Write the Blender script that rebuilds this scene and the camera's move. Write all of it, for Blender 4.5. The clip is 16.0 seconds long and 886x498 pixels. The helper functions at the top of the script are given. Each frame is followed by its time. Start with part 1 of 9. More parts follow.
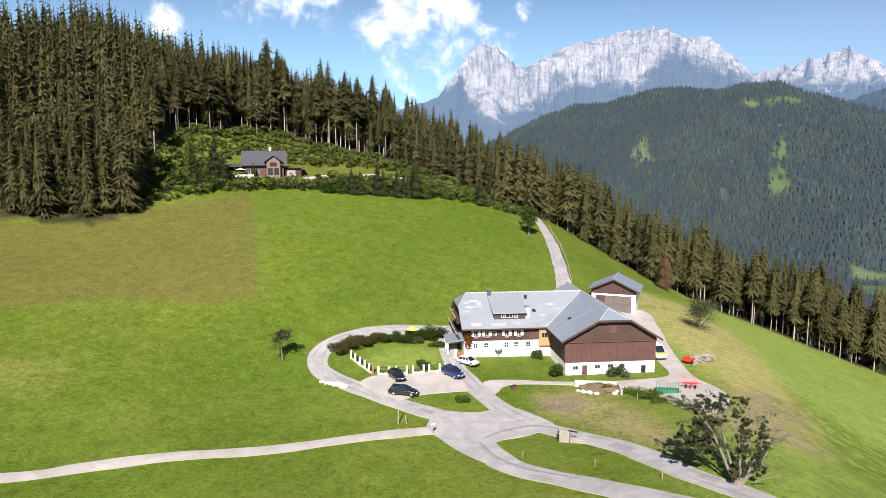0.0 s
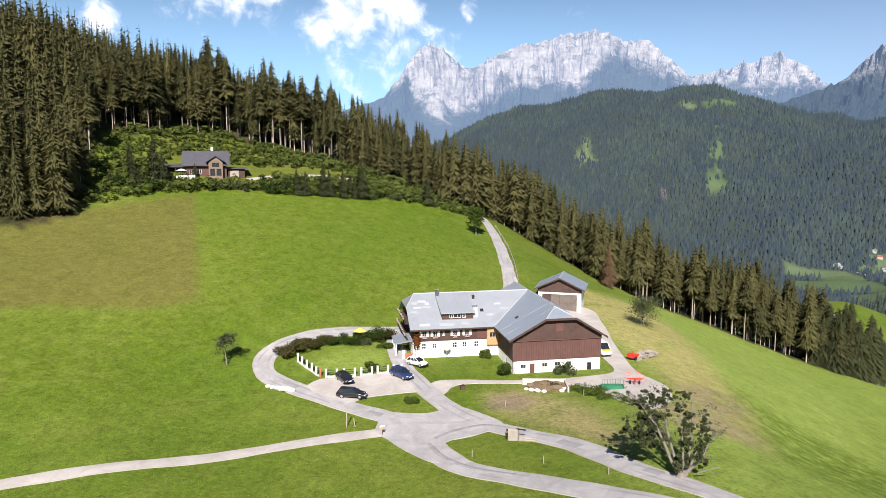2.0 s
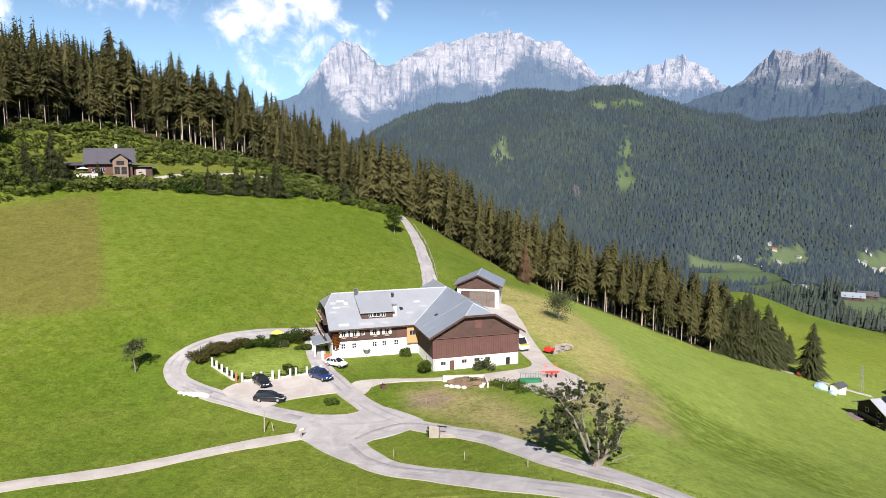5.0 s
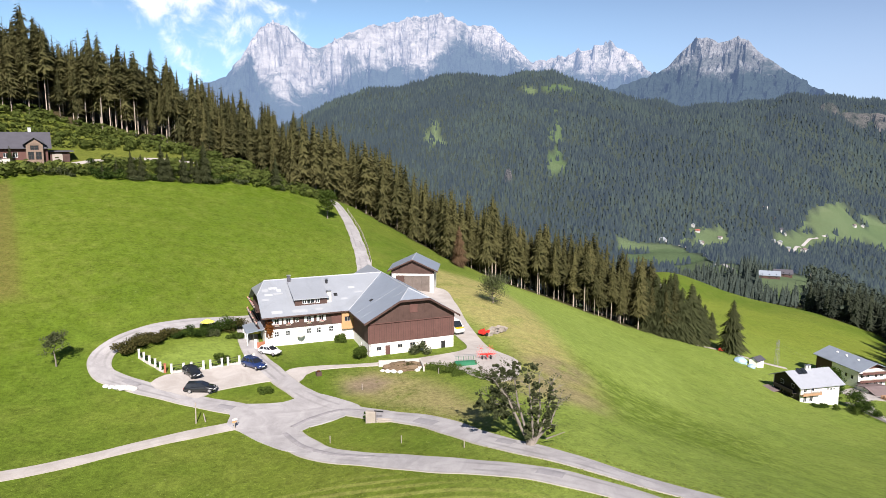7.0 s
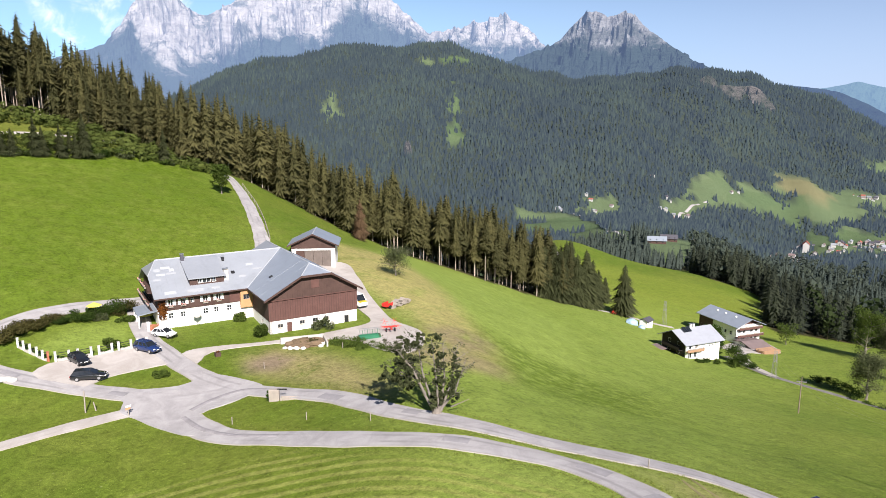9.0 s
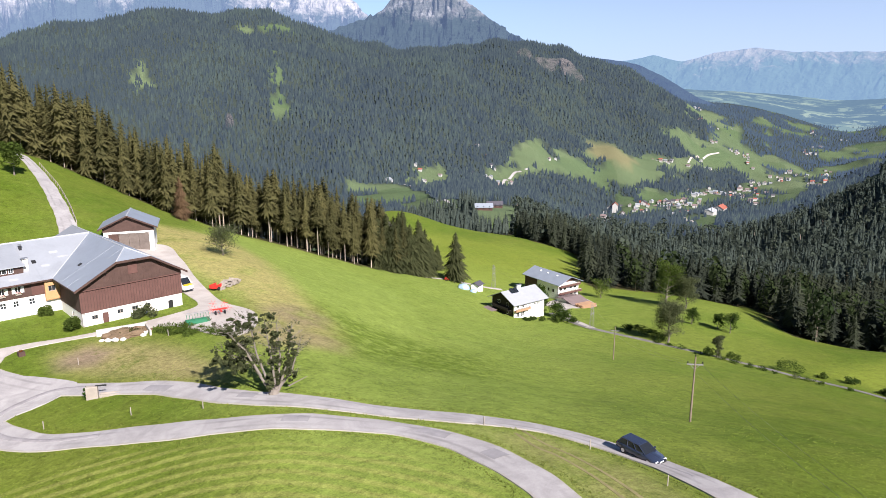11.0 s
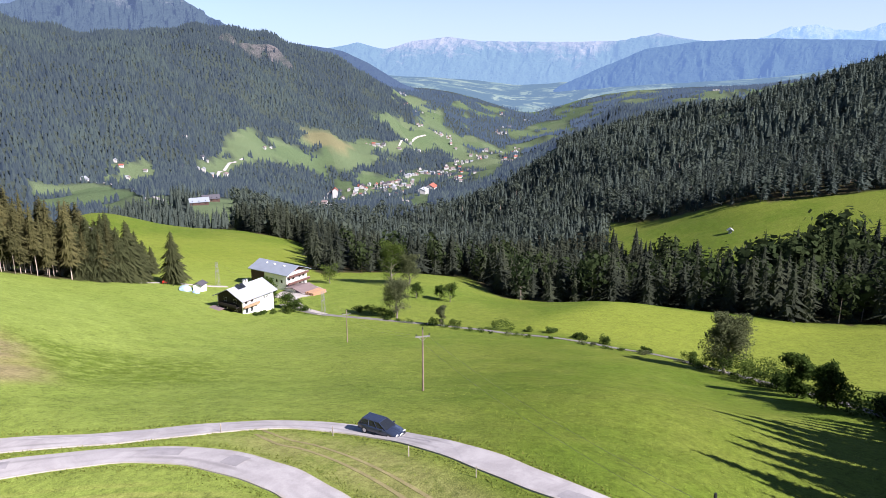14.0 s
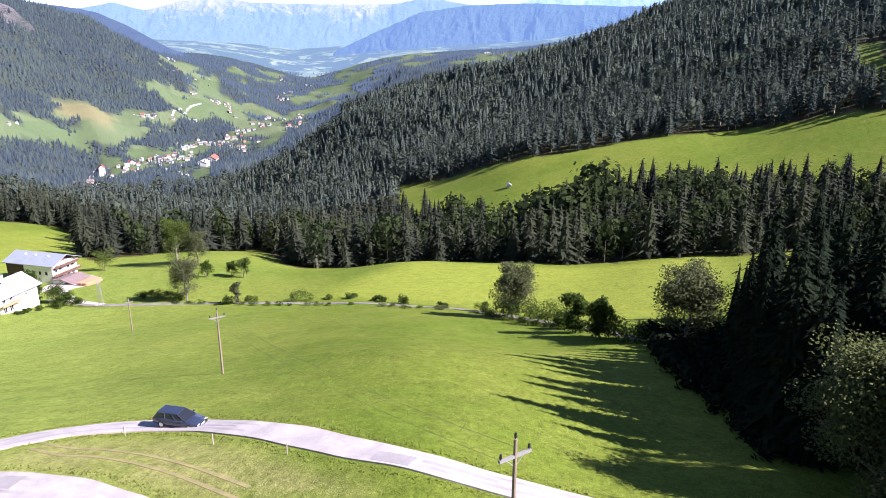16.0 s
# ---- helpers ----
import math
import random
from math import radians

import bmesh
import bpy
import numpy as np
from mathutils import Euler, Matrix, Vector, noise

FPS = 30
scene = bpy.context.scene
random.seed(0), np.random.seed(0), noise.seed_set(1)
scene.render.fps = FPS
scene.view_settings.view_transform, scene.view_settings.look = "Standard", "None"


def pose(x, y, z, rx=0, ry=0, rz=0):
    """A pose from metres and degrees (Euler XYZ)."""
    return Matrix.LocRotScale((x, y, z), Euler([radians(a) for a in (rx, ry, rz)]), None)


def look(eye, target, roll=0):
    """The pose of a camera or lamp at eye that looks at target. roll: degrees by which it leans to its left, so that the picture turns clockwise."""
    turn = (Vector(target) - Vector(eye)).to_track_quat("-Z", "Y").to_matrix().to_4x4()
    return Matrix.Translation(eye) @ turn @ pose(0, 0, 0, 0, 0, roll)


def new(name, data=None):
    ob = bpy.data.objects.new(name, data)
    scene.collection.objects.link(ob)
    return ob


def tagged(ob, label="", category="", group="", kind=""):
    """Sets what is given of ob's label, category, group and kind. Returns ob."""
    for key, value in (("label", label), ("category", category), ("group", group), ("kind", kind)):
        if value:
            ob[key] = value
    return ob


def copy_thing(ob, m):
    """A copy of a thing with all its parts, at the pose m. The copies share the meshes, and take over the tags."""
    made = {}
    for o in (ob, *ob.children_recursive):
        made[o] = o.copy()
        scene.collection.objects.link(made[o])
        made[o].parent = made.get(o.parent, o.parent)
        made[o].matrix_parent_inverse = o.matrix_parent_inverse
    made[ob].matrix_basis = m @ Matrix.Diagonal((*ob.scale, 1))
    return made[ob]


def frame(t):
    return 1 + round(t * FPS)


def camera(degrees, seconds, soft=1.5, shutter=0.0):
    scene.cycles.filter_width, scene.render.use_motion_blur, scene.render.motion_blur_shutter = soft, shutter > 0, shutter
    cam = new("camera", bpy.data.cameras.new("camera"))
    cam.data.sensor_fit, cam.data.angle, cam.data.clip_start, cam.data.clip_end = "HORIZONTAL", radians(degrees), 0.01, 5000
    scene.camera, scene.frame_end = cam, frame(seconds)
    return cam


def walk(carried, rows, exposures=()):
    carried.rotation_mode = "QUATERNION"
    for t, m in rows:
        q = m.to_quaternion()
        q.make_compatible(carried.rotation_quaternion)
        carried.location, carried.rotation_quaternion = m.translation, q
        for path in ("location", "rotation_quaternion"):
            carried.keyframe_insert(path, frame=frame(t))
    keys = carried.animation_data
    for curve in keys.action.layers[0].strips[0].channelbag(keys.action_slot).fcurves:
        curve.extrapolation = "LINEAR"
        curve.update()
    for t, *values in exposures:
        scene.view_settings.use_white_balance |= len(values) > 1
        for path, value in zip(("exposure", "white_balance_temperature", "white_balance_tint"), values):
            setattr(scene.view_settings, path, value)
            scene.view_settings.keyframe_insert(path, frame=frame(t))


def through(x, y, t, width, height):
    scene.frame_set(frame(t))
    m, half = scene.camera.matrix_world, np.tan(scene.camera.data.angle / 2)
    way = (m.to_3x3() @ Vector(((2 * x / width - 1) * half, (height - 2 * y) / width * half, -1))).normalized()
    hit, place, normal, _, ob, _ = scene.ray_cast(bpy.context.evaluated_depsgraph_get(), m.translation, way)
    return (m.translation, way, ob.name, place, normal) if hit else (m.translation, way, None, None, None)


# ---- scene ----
cam = camera(64.66, 16.0, soft=0.65)
EYE = 37.0
# seconds, eye (x, y, rise), yaw, pitch, roll: a slow drift while the view pans to the right
PATH = [
    (0.0, -0.00, -0.00, 0.00, -0.00, -7.51, 0.06),
    (0.5, -0.01, 0.08, -0.00, -1.10, -7.50, 0.04),
    (1.0, -0.01, 0.15, -0.01, -2.18, -7.48, 0.05),
    (1.5, 0.00, 0.22, -0.02, -3.26, -7.47, 0.04),
    (2.0, 0.01, 0.28, -0.04, -4.33, -7.47, 0.04),
    (2.5, 0.01, 0.34, -0.04, -5.41, -7.45, 0.01),
    (3.0, 0.01, 0.39, -0.03, -6.51, -7.46, -0.01),
    (3.5, 0.01, 0.44, -0.01, -7.60, -7.47, -0.01),
    (4.0, 0.02, 0.48, 0.01, -8.74, -7.46, -0.02),
    (6.5, 0.09, 0.42, -0.01, -14.90, -8.43, -0.04),
    (7.0, 0.10, 0.52, -0.06, -16.43, -8.88, -0.05),
    (7.5, 0.12, 0.61, -0.10, -17.98, -9.39, -0.06),
    (8.0, 0.13, 0.70, -0.13, -19.63, -9.98, -0.05),
    (10.5, 0.49, 0.85, -0.18, -34.77, -12.86, 0.02),
    (11.0, 0.57, 0.90, -0.18, -38.45, -13.39, -0.01),
    (11.5, 0.65, 0.94, -0.19, -42.40, -13.91, -0.01),
    (12.0, 0.73, 1.00, -0.18, -46.32, -14.36, -0.04),
    (12.5, 0.82, 1.06, -0.16, -50.20, -14.45, -0.07),
    (13.0, 0.90, 1.11, -0.15, -53.91, -14.44, -0.01),
    (13.5, 0.98, 1.14, -0.14, -57.56, -14.43, 0.02),
    (14.0, 1.05, 1.16, -0.11, -61.30, -14.42, 0.02),
    (14.5, 1.12, 1.21, -0.11, -65.27, -14.73, 0.05),
    (15.0, 1.21, 1.26, -0.11, -69.26, -15.48, 0.03),
    (15.5, 1.35, 1.31, -0.12, -73.67, -16.35, 0.04),
    (16.0, 1.52, 1.35, -0.13, -78.66, -17.20, -0.01),
]
walk(cam, [(t, pose(x, y, EYE + z, 90 + pitch, roll, yaw)) for t, x, y, z, yaw, pitch, roll in PATH], exposures=((0.0, 0.90, 6500, 13), (7.0, 0.92, 6500, 15), (11.0, 1.07, 6400, 17), (13.0, 1.26, 6300, 22), (15.0, 1.40, 6150, 25), (16.0, 1.74, 6150, 29)))

# ---- sky and sun ----
SUN_AZ, SUN_EL = 187.0, 37.0


def bearing(az, el, r=1.0):
    a, e = radians(az), radians(el)
    return Vector((math.sin(a) * math.cos(e), math.cos(a) * math.cos(e), math.sin(e))) * r


sun = new("sun", bpy.data.lights.new("sun", "SUN"))
sun.data.energy, sun.data.angle, sun.data.color = 5.0, radians(0.6), (1.0, 0.955, 0.885)
sun.matrix_world = look(bearing(SUN_AZ, SUN_EL, 100), (0, 0, 0))


class Nodes:
    """Short hand for building a node tree."""

    def __init__(self, tree):
        self.tree = tree
        tree.nodes.clear()

    def add(self, kind, inputs=(), **props):
        n = self.tree.nodes.new(kind)
        for k, v in props.items():
            setattr(n, k, v)
        for key, v in dict(inputs).items():
            if isinstance(v, bpy.types.NodeSocket):
                self.tree.links.new(v, n.inputs[key])
            else:
                n.inputs[key].default_value = v
        return n

    def math(self, op, a, b=0.0, c=0.0, clamp=False):
        return self.add("ShaderNodeMath", {0: a, 1: b, 2: c}, operation=op, use_clamp=clamp).outputs[0]

    def mix(self, f, a, b, blend="MIX"):
        return self.add("ShaderNodeMix", {0: f, 6: a, 7: b}, data_type="RGBA", blend_type=blend).outputs[2]

    def step(self, v, lo, hi):
        return self.add("ShaderNodeMapRange", {0: v, 1: lo, 2: hi}, interpolation_type="SMOOTHSTEP").outputs[0]

    def noise(self, vec, scale, detail=4.0, rough=0.55, distort=0.0):
        return self.add("ShaderNodeTexNoise", {"Vector": vec, "Scale": scale, "Detail": detail, "Roughness": rough, "Distortion": distort}).outputs[0]


def rgb(r, g, b):
    return (r, g, b, 1.0)


world = bpy.data.worlds.new("sky")
scene.world = world
world.use_nodes = True
W = Nodes(world.node_tree)
sky = W.add("ShaderNodeTexSky", sky_type="NISHITA", sun_disc=False, sun_elevation=radians(SUN_EL), sun_rotation=radians(SUN_AZ), altitude=2200.0, air_density=0.9, dust_density=0.25, ozone_density=2.5)
coord = W.add("ShaderNodeTexCoord").outputs["Generated"]
wisp = W.noise(coord, 34.0, 8.0, 0.6, 0.5)
heap = W.noise(coord, 15.0, 4.0, 0.5)
low = W.step(W.add("ShaderNodeSeparateXYZ", {0: coord}).outputs[2], 0.30, -0.02)
east = W.step(W.add("ShaderNodeVectorMath", {0: coord, 1: tuple(bearing(85, 0))}, operation="DOT_PRODUCT").outputs["Value"], 0.1, 0.95)
haze = W.mix(east, rgb(5.8, 10.7, 15.2), rgb(5.4, 7.0, 9.8))
air = W.mix(W.math("MULTIPLY", low, 0.85), sky.outputs[0], haze)
cover = 0.0
# bearing, elevation, half width and weight of each cloud bank
for az, el, size, weight in ((-2.8, 11.0, 2.3, .95), (0.6, 11.5, 2.1, .95), (-5.6, 9.8, 1.7, .7), (-1.6, 7.4, 3.2, .62), (3.0, 7.9, 2.6, .66), (-20.9, 9.8, 1.7, .85), (-23.5, 8.0, 2.4, .5), (6.3, 11.4, .9, .62), (14.9, 10.8, 1.0, .45), (-13, 15, 5, .8), (-60, 16, 7, .8), (210, 14, 8, .8)):
    d = W.add("ShaderNodeVectorMath", {0: coord, 1: tuple(bearing(az, el))}, operation="DISTANCE").outputs["Value"]
    blob = W.math("MULTIPLY", W.step(d, radians(size) * 1.7, 0.0), weight)
    cover = W.math("MAXIMUM", cover, blob) if isinstance(cover, bpy.types.NodeSocket) else blob
puff = W.math("ADD", W.math("MULTIPLY", wisp, 1.5), W.math("MULTIPLY", heap, 1.5))
density = W.math("MULTIPLY", W.step(W.math("ADD", cover, W.math("SUBTRACT", puff, 1.5)), 0.22, 1.02), W.step(cover, 0.02, 0.3))
cloud = W.mix(W.step(wisp, 0.35, 0.62), rgb(11.6, 12.4, 14.0), rgb(15.4, 15.6, 16.2))
body = W.mix(W.math("MULTIPLY", density, 0.95), air, cloud)
W.add("ShaderNodeOutputWorld", {0: W.add("ShaderNodeBackground", {0: body, 1: 0.052}).outputs[0]})

# ---- materials ----


def material(name, colour, rough=0.8, metal=0.0, vary=0.25, scale=1.5, fine=14.0, bump=0.0, stain=0.0, per_piece=0.0, spec=0.3, tint="", coat=0.0):
    """A painted, plastered, wooden or metal surface with variation at two scales, fine relief and stains."""
    m = bpy.data.materials.new(name)
    m.use_nodes = True
    n = Nodes(m.node_tree)
    pos = n.add("ShaderNodeTexCoord").outputs["Object"]
    broad, small = n.noise(pos, scale, 3.0), n.noise(pos, fine, 5.0, 0.65)
    v = n.math("ADD", n.math("MULTIPLY", n.math("SUBTRACT", broad, 0.5), vary * 1.4), n.math("MULTIPLY", n.math("SUBTRACT", small, 0.5), vary))
    if per_piece:
        v = n.math("ADD", v, n.math("MULTIPLY", n.math("SUBTRACT", n.add("ShaderNodeObjectInfo").outputs["Random"], 0.5), per_piece))
    if tint:
        v = n.math("ADD", v, n.math("MULTIPLY", n.math("SUBTRACT", n.add("ShaderNodeAttribute", attribute_name=tint).outputs["Fac"], 0.5), 0.9))
    col = n.add("ShaderNodeVectorMath", {0: tuple(colour), "Scale": n.math("ADD", v, 1.0)}, operation="SCALE").outputs[0]
    if stain:
        col = n.mix(n.math("MULTIPLY", n.step(n.noise(pos, scale * 0.6, 6.0, 0.7, 0.8), 0.5, 0.72), stain), col, rgb(*(c * 0.45 for c in colour)))
    ins = {"Base Color": col, "Roughness": rough, "Metallic": metal, "Specular IOR Level": spec, "Coat Weight": coat}
    if bump:
        ins["Normal"] = n.add("ShaderNodeBump", {"Strength": 0.6, "Distance": bump, "Height": small}).outputs[0]
    n.add("ShaderNodeOutputMaterial", {0: n.add("ShaderNodeBsdfPrincipled", ins).outputs[0]})
    return m


def leaf_material(name, light, dark, air=None, scale=0.35, through=0.35, sprig=2.2, patch=None):
    """Foliage: its tone runs from dark to light by tree, by clump and by leaf; air adds a haze glow."""
    m = bpy.data.materials.new(name)
    m.use_nodes = True
    n = Nodes(m.node_tree)
    pos = n.add("ShaderNodeNewGeometry").outputs["Position"]
    tint = n.add("ShaderNodeAttribute", attribute_name="tint").outputs["Fac"]
    fine = n.noise(pos, sprig, 4.0, 0.75)
    tone = n.math("ADD", n.math("ADD", n.math("MULTIPLY", tint, 0.5), n.math("MULTIPLY", n.noise(pos, scale, 5.0, 0.7), 0.5)), n.math("MULTIPLY", n.math("SUBTRACT", fine, 0.45), 1.1), clamp=True)
    col = n.mix(tone, rgb(*dark), rgb(*light))
    if patch:
        col = n.mix(n.math("MULTIPLY", n.step(n.math("ADD", n.noise(pos, 0.0045, 5.0, 0.7), n.math("MULTIPLY", tint, 0.25)), 0.60, 0.76), 0.55), col, rgb(*patch))
    relief = n.add("ShaderNodeBump", {"Strength": 0.8, "Distance": 0.6 / sprig, "Height": fine}).outputs[0]
    lit = n.add("ShaderNodeBsdfDiffuse", {0: col, "Normal": relief}).outputs[0]
    thin = n.add("ShaderNodeBsdfTranslucent", {0: col}).outputs[0]
    both = n.add("ShaderNodeMixShader", {0: through, 1: lit, 2: thin}).outputs[0]
    # air: emission laid over far foliage as blue distance haze
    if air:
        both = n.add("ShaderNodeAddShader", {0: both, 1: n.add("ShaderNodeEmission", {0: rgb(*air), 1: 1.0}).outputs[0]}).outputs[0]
    n.add("ShaderNodeOutputMaterial", {0: both})
    return m


# Lie of the land: height profiles (distance, height) along bearings from the knoll under the flight.
BEHIND = [(5, 12), (40, 12), (100, 18), (300, 40), (600, 80), (2000, 150), (5000, 160)]
PROFILES = {}
PROFILES[-110] = BEHIND
PROFILES[-60] = [(5, 10), (30, 5), (70, 2), (100, 3), (150, 14), (200, 28), (260, 50), (400, 80), (800, 100), (5000, 100)]
PROFILES[-32] = [(5, 10), (30, 5), (70, 0), (95, 1), (130, 8), (189, 22), (215, 34), (245, 47), (300, 65), (370, 80), (430, 74), (800, 55), (5000, 50)]
PROFILES[-27] = [(5, 10), (30, 5), (70, 0), (95, 1), (130, 8), (184, 21), (215, 33), (245, 48), (300, 73), (370, 91), (430, 84), (800, 50), (5000, 50)]
PROFILES[-22] = [(5, 10), (30, 5), (70, 0), (100, 2), (130, 7.5), (195, 24), (215, 32), (245, 45), (300, 67), (370, 82), (430, 74), (800, 20), (5000, 0)]
PROFILES[-14] = [(5, 10), (30, 5), (70, 0), (95, 0.5), (115, 3.5), (150, 14), (205, 27), (222, 30.6), (240, 36), (260, 46), (300, 57), (350, 64), (420, 52), (800, 0), (5000, 0)]
PROFILES[-6] = [(5, 10), (30, 5), (70, 0), (95, 0.5), (115, 3), (150, 12.5), (205, 25), (250, 36.6), (280, 43), (340, 49), (420, 36), (800, -60), (5000, 0)]
PROFILES[0] = [(5, 10), (30, 5), (70, 0), (92, 0.3), (113, 1.5), (135, 4), (170, 13), (215, 22.5), (245, 31), (275, 33), (350, 18), (800, -120), (1500, -150), (5000, 0)]
PROFILES[5] = [(5, 10), (30, 5), (70, 1), (92, 0.4), (113, 1.5), (135, 2.4), (160, 8), (224, 19.6), (250, 23), (290, 20), (400, -5), (800, -150), (1400, -170), (2000, 60), (2400, 130), (3000, 100), (5000, 0)]
PROFILES[10] = [(5, 10), (30, 5), (70, 2), (92, 0.7), (120, 1.5), (140, 2.2), (162, 6.5), (181, 9.2), (240, 13), (260, 13), (320, 0), (450, -45), (800, -170), (1300, -190), (1900, 80), (2400, 190), (3000, 150), (5000, 0)]
PROFILES[16] = [(5, 10), (30, 6), (70, 3.5), (90, 2), (112, 1.2), (135, 1.8), (150, 3), (190, 3), (229, -1), (260, -4), (350, -35), (800, -190), (1300, -200), (1900, 120), (2400, 250), (3000, 200), (5000, 0)]
PROFILES[21] = [(5, 10), (30, 6), (65, 5), (78, 4), (105, 2.2), (133, 1), (146, 2.5), (190, -3), (230, -10), (260, -14), (350, -45), (800, -190), (1300, -190), (1900, 120), (2400, 262), (3000, 220), (5000, 0)]
PROFILES[27] = [(5, 10), (30, 7), (62, 5.5), (78, 4), (99, 1.4), (134, -3), (164, -8), (232, -17.7), (260, -22), (350, -50), (800, -180), (1250, -180), (1900, 124.3), (2150, 195.2), (2400, 258.9), (2650, 234.5), (3000, 203), (5000, 0)]
PROFILES[33] = [(5, 10), (30, 8), (60, 5.5), (72, 3.5), (90, -1), (123, -9), (164, -15), (248, -29), (300, -40), (380, -42), (420, -29), (480, -36), (620, -100), (1000, -160), (1300, -150), (1900, 57.5), (2100, 87.2), (2300, 113.1), (2350, 106.4), (2600, 108.9), (3000, 116.1), (5000, 0)]
PROFILES[39] = [(5, 10), (30, 8), (58, 5.5), (70, 3), (90, -3), (130, -14), (200, -28), (254, -35), (330, -42), (412, -49), (470, -56), (620, -100), (900, -115), (1400, -155), (1800, 44.5), (2100, 129.9), (2200, 156.1), (2350, 159.1), (2600, 140.9), (3000, 112.7), (5000, 0)]
PROFILES[42] = [(5, 10), (30, 8.2), (56, 5.8), (58, 5.5), (68, 3.2), (70, 2.7), (80, -0.3), (90, -3.6), (130, -15), (200, -30.6), (211, -32.4), (252, -37.9), (254, -38.1), (330, -46), (411, -51), (412, -51.1), (470, -60.1), (480, -62.7), (620, -100), (900, -118.5), (1400, -165.7), (1500, -144.6), (1640, -118.4), (1760, -77.1), (1800, -64.2), (2000, -18.2), (2200, 64.8), (2400, 117.6), (2450, 114.9), (2700, 112.1), (3000, 105.4), (5000, 0)]
PROFILES[45] = [(5, 10), (30, 8.5), (56, 6), (68, 3), (80, -0.5), (130, -16), (211, -35.3), (252, -41), (330, -50), (411, -53), (480, -66), (620, -100), (900, -122), (1500, -185), (1640, -189), (1760, -136.1), (2000, -40.3), (2250, 155.4), (2400, 264.5), (2500, 274.2), (2700, 226), (2750, 212.5), (5000, 0)]
PROFILES[47.5] = [(5, 10), (30, 8.8), (54, 6.2), (56, 5.9), (66, 3.2), (68, 2.6), (80, -1.1), (81, -1.4), (130, -16.5), (180, -30), (211, -35.5), (251, -40.9), (252, -41.1), (330, -51), (409, -58), (411, -58.2), (480, -70.5), (500, -74.7), (620, -102.1), (650, -106.4), (900, -136), (1500, -213.5), (1640, -226.5), (1760, -180.6), (2000, -124.5), (2130, -68.9), (2350, 66.7), (2400, 95.9), (2600, 148.2), (2650, 157), (2700, 146.8), (2850, 114.5), (2900, 104), (5000, 0)]
PROFILES[50] = [(5, 10), (30, 9), (54, 6.3), (66, 3), (81, -2), (130, -17), (180, -31), (251, -41), (330, -52), (409, -63), (500, -78), (650, -110), (900, -150), (1640, -258), (1760, -204.7), (2130, -137), (2400, 24.1), (2650, 158.7), (2900, 79.8), (5000, 0)]
PROFILES[52] = [(5, 10), (30, 9.2), (50, 6.8), (54, 6), (60, 4.4), (66, 2.6), (81, -2), (130, -17), (180, -31), (230, -38.2), (251, -41.2), (290, -46.9), (330, -54.4), (340, -56.4), (409, -70.2), (450, -78.4), (500, -87.9), (650, -117.8), (900, -155), (1640, -257), (1660, -253.5), (1760, -212.1), (1800, -199.4), (2130, -129.5), (2150, -120.9), (2400, 17.9), (2650, 144.4), (2700, 142.9), (2900, 73.5), (3400, -8.8), (5000, 0)]
PROFILES[54] = [(5, 10), (30, 9.3), (50, 6.9), (60, 4.2), (81, -2), (130, -17), (180, -31), (230, -38.1), (290, -46.9), (340, -59.2), (450, -86.7), (900, -160), (1660, -258), (1800, -206), (2150, -140.3), (2450, -3), (2700, 99.9), (2900, 37.8), (2950, 27.4), (3400, -60), (5000, 0)]
PROFILES[57] = [(5, 10), (30, 9.6), (50, 7), (60, 4.1), (81, -2), (130, -17.1), (180, -31), (230, -38), (290, -46.7), (340, -62.7), (450, -95.6), (900, -170), (1720, -256), (1870, -212), (2050, -210), (2420, -130), (2750, -28), (2950, -70), (3200, -45), (3600, -60), (5000, 0)]
PROFILES[60] = [(5, 10), (30, 9.9), (47, 7.5), (58, 4.9), (81, -2), (125, -16), (179, -31), (240, -39.1), (290, -45.8), (330, -61.4), (450, -97.4), (900, -178), (1300, -215), (1900, -254), (2150, -240), (2350, -205), (2750, -132), (3000, -108), (3300, -70), (5000, 0)]
PROFILES[62.5] = [(5, 10), (30, 10), (47, 7.5), (58, 5), (81, -1.8), (125, -15.9), (179, -31.1), (240, -40.5), (290, -49.1), (330, -62), (450, -98), (900, -180), (1280, -203), (1500, -235), (2000, -254), (2300, -246), (2700, -225), (3000, -150), (3350, -95), (3700, -95), (5000, 0)]
PROFILES[64.5] = [(5, 10), (30, 10), (44, 8), (57, 5.4), (80, -1.2), (120, -14.2), (179, -31.2), (220, -37.6), (296, -55.7), (369, -68), (450, -98), (900, -175), (1300, -180), (1500, -215), (2050, -254), (2600, -248), (2900, -190), (3300, -105), (3700, -100), (5000, 0)]
PROFILES[66.5] = [(5, 10.1), (30, 10), (44, 8), (57, 5.5), (80, -0.9), (120, -13.9), (179, -31.3), (220, -37.9), (296, -59.3), (369, -66.1), (450, -97.6), (900, -160), (1300, -155), (1500, -190), (2100, -254), (2700, -250), (3200, -235), (3700, -190), (4300, -130), (5000, -20)]
PROFILES[68.5] = [(5, 10.3), (30, 10), (44, 8.1), (57, 5.4), (80, -0.7), (120, -13.7), (179, -31.1), (220, -37.6), (296, -60.4), (369, -70.4), (450, -95.9), (900, -145), (1300, -130), (1500, -165), (2100, -250), (2700, -245), (3100, -240), (3500, -200), (4300, -120), (5000, -20)]
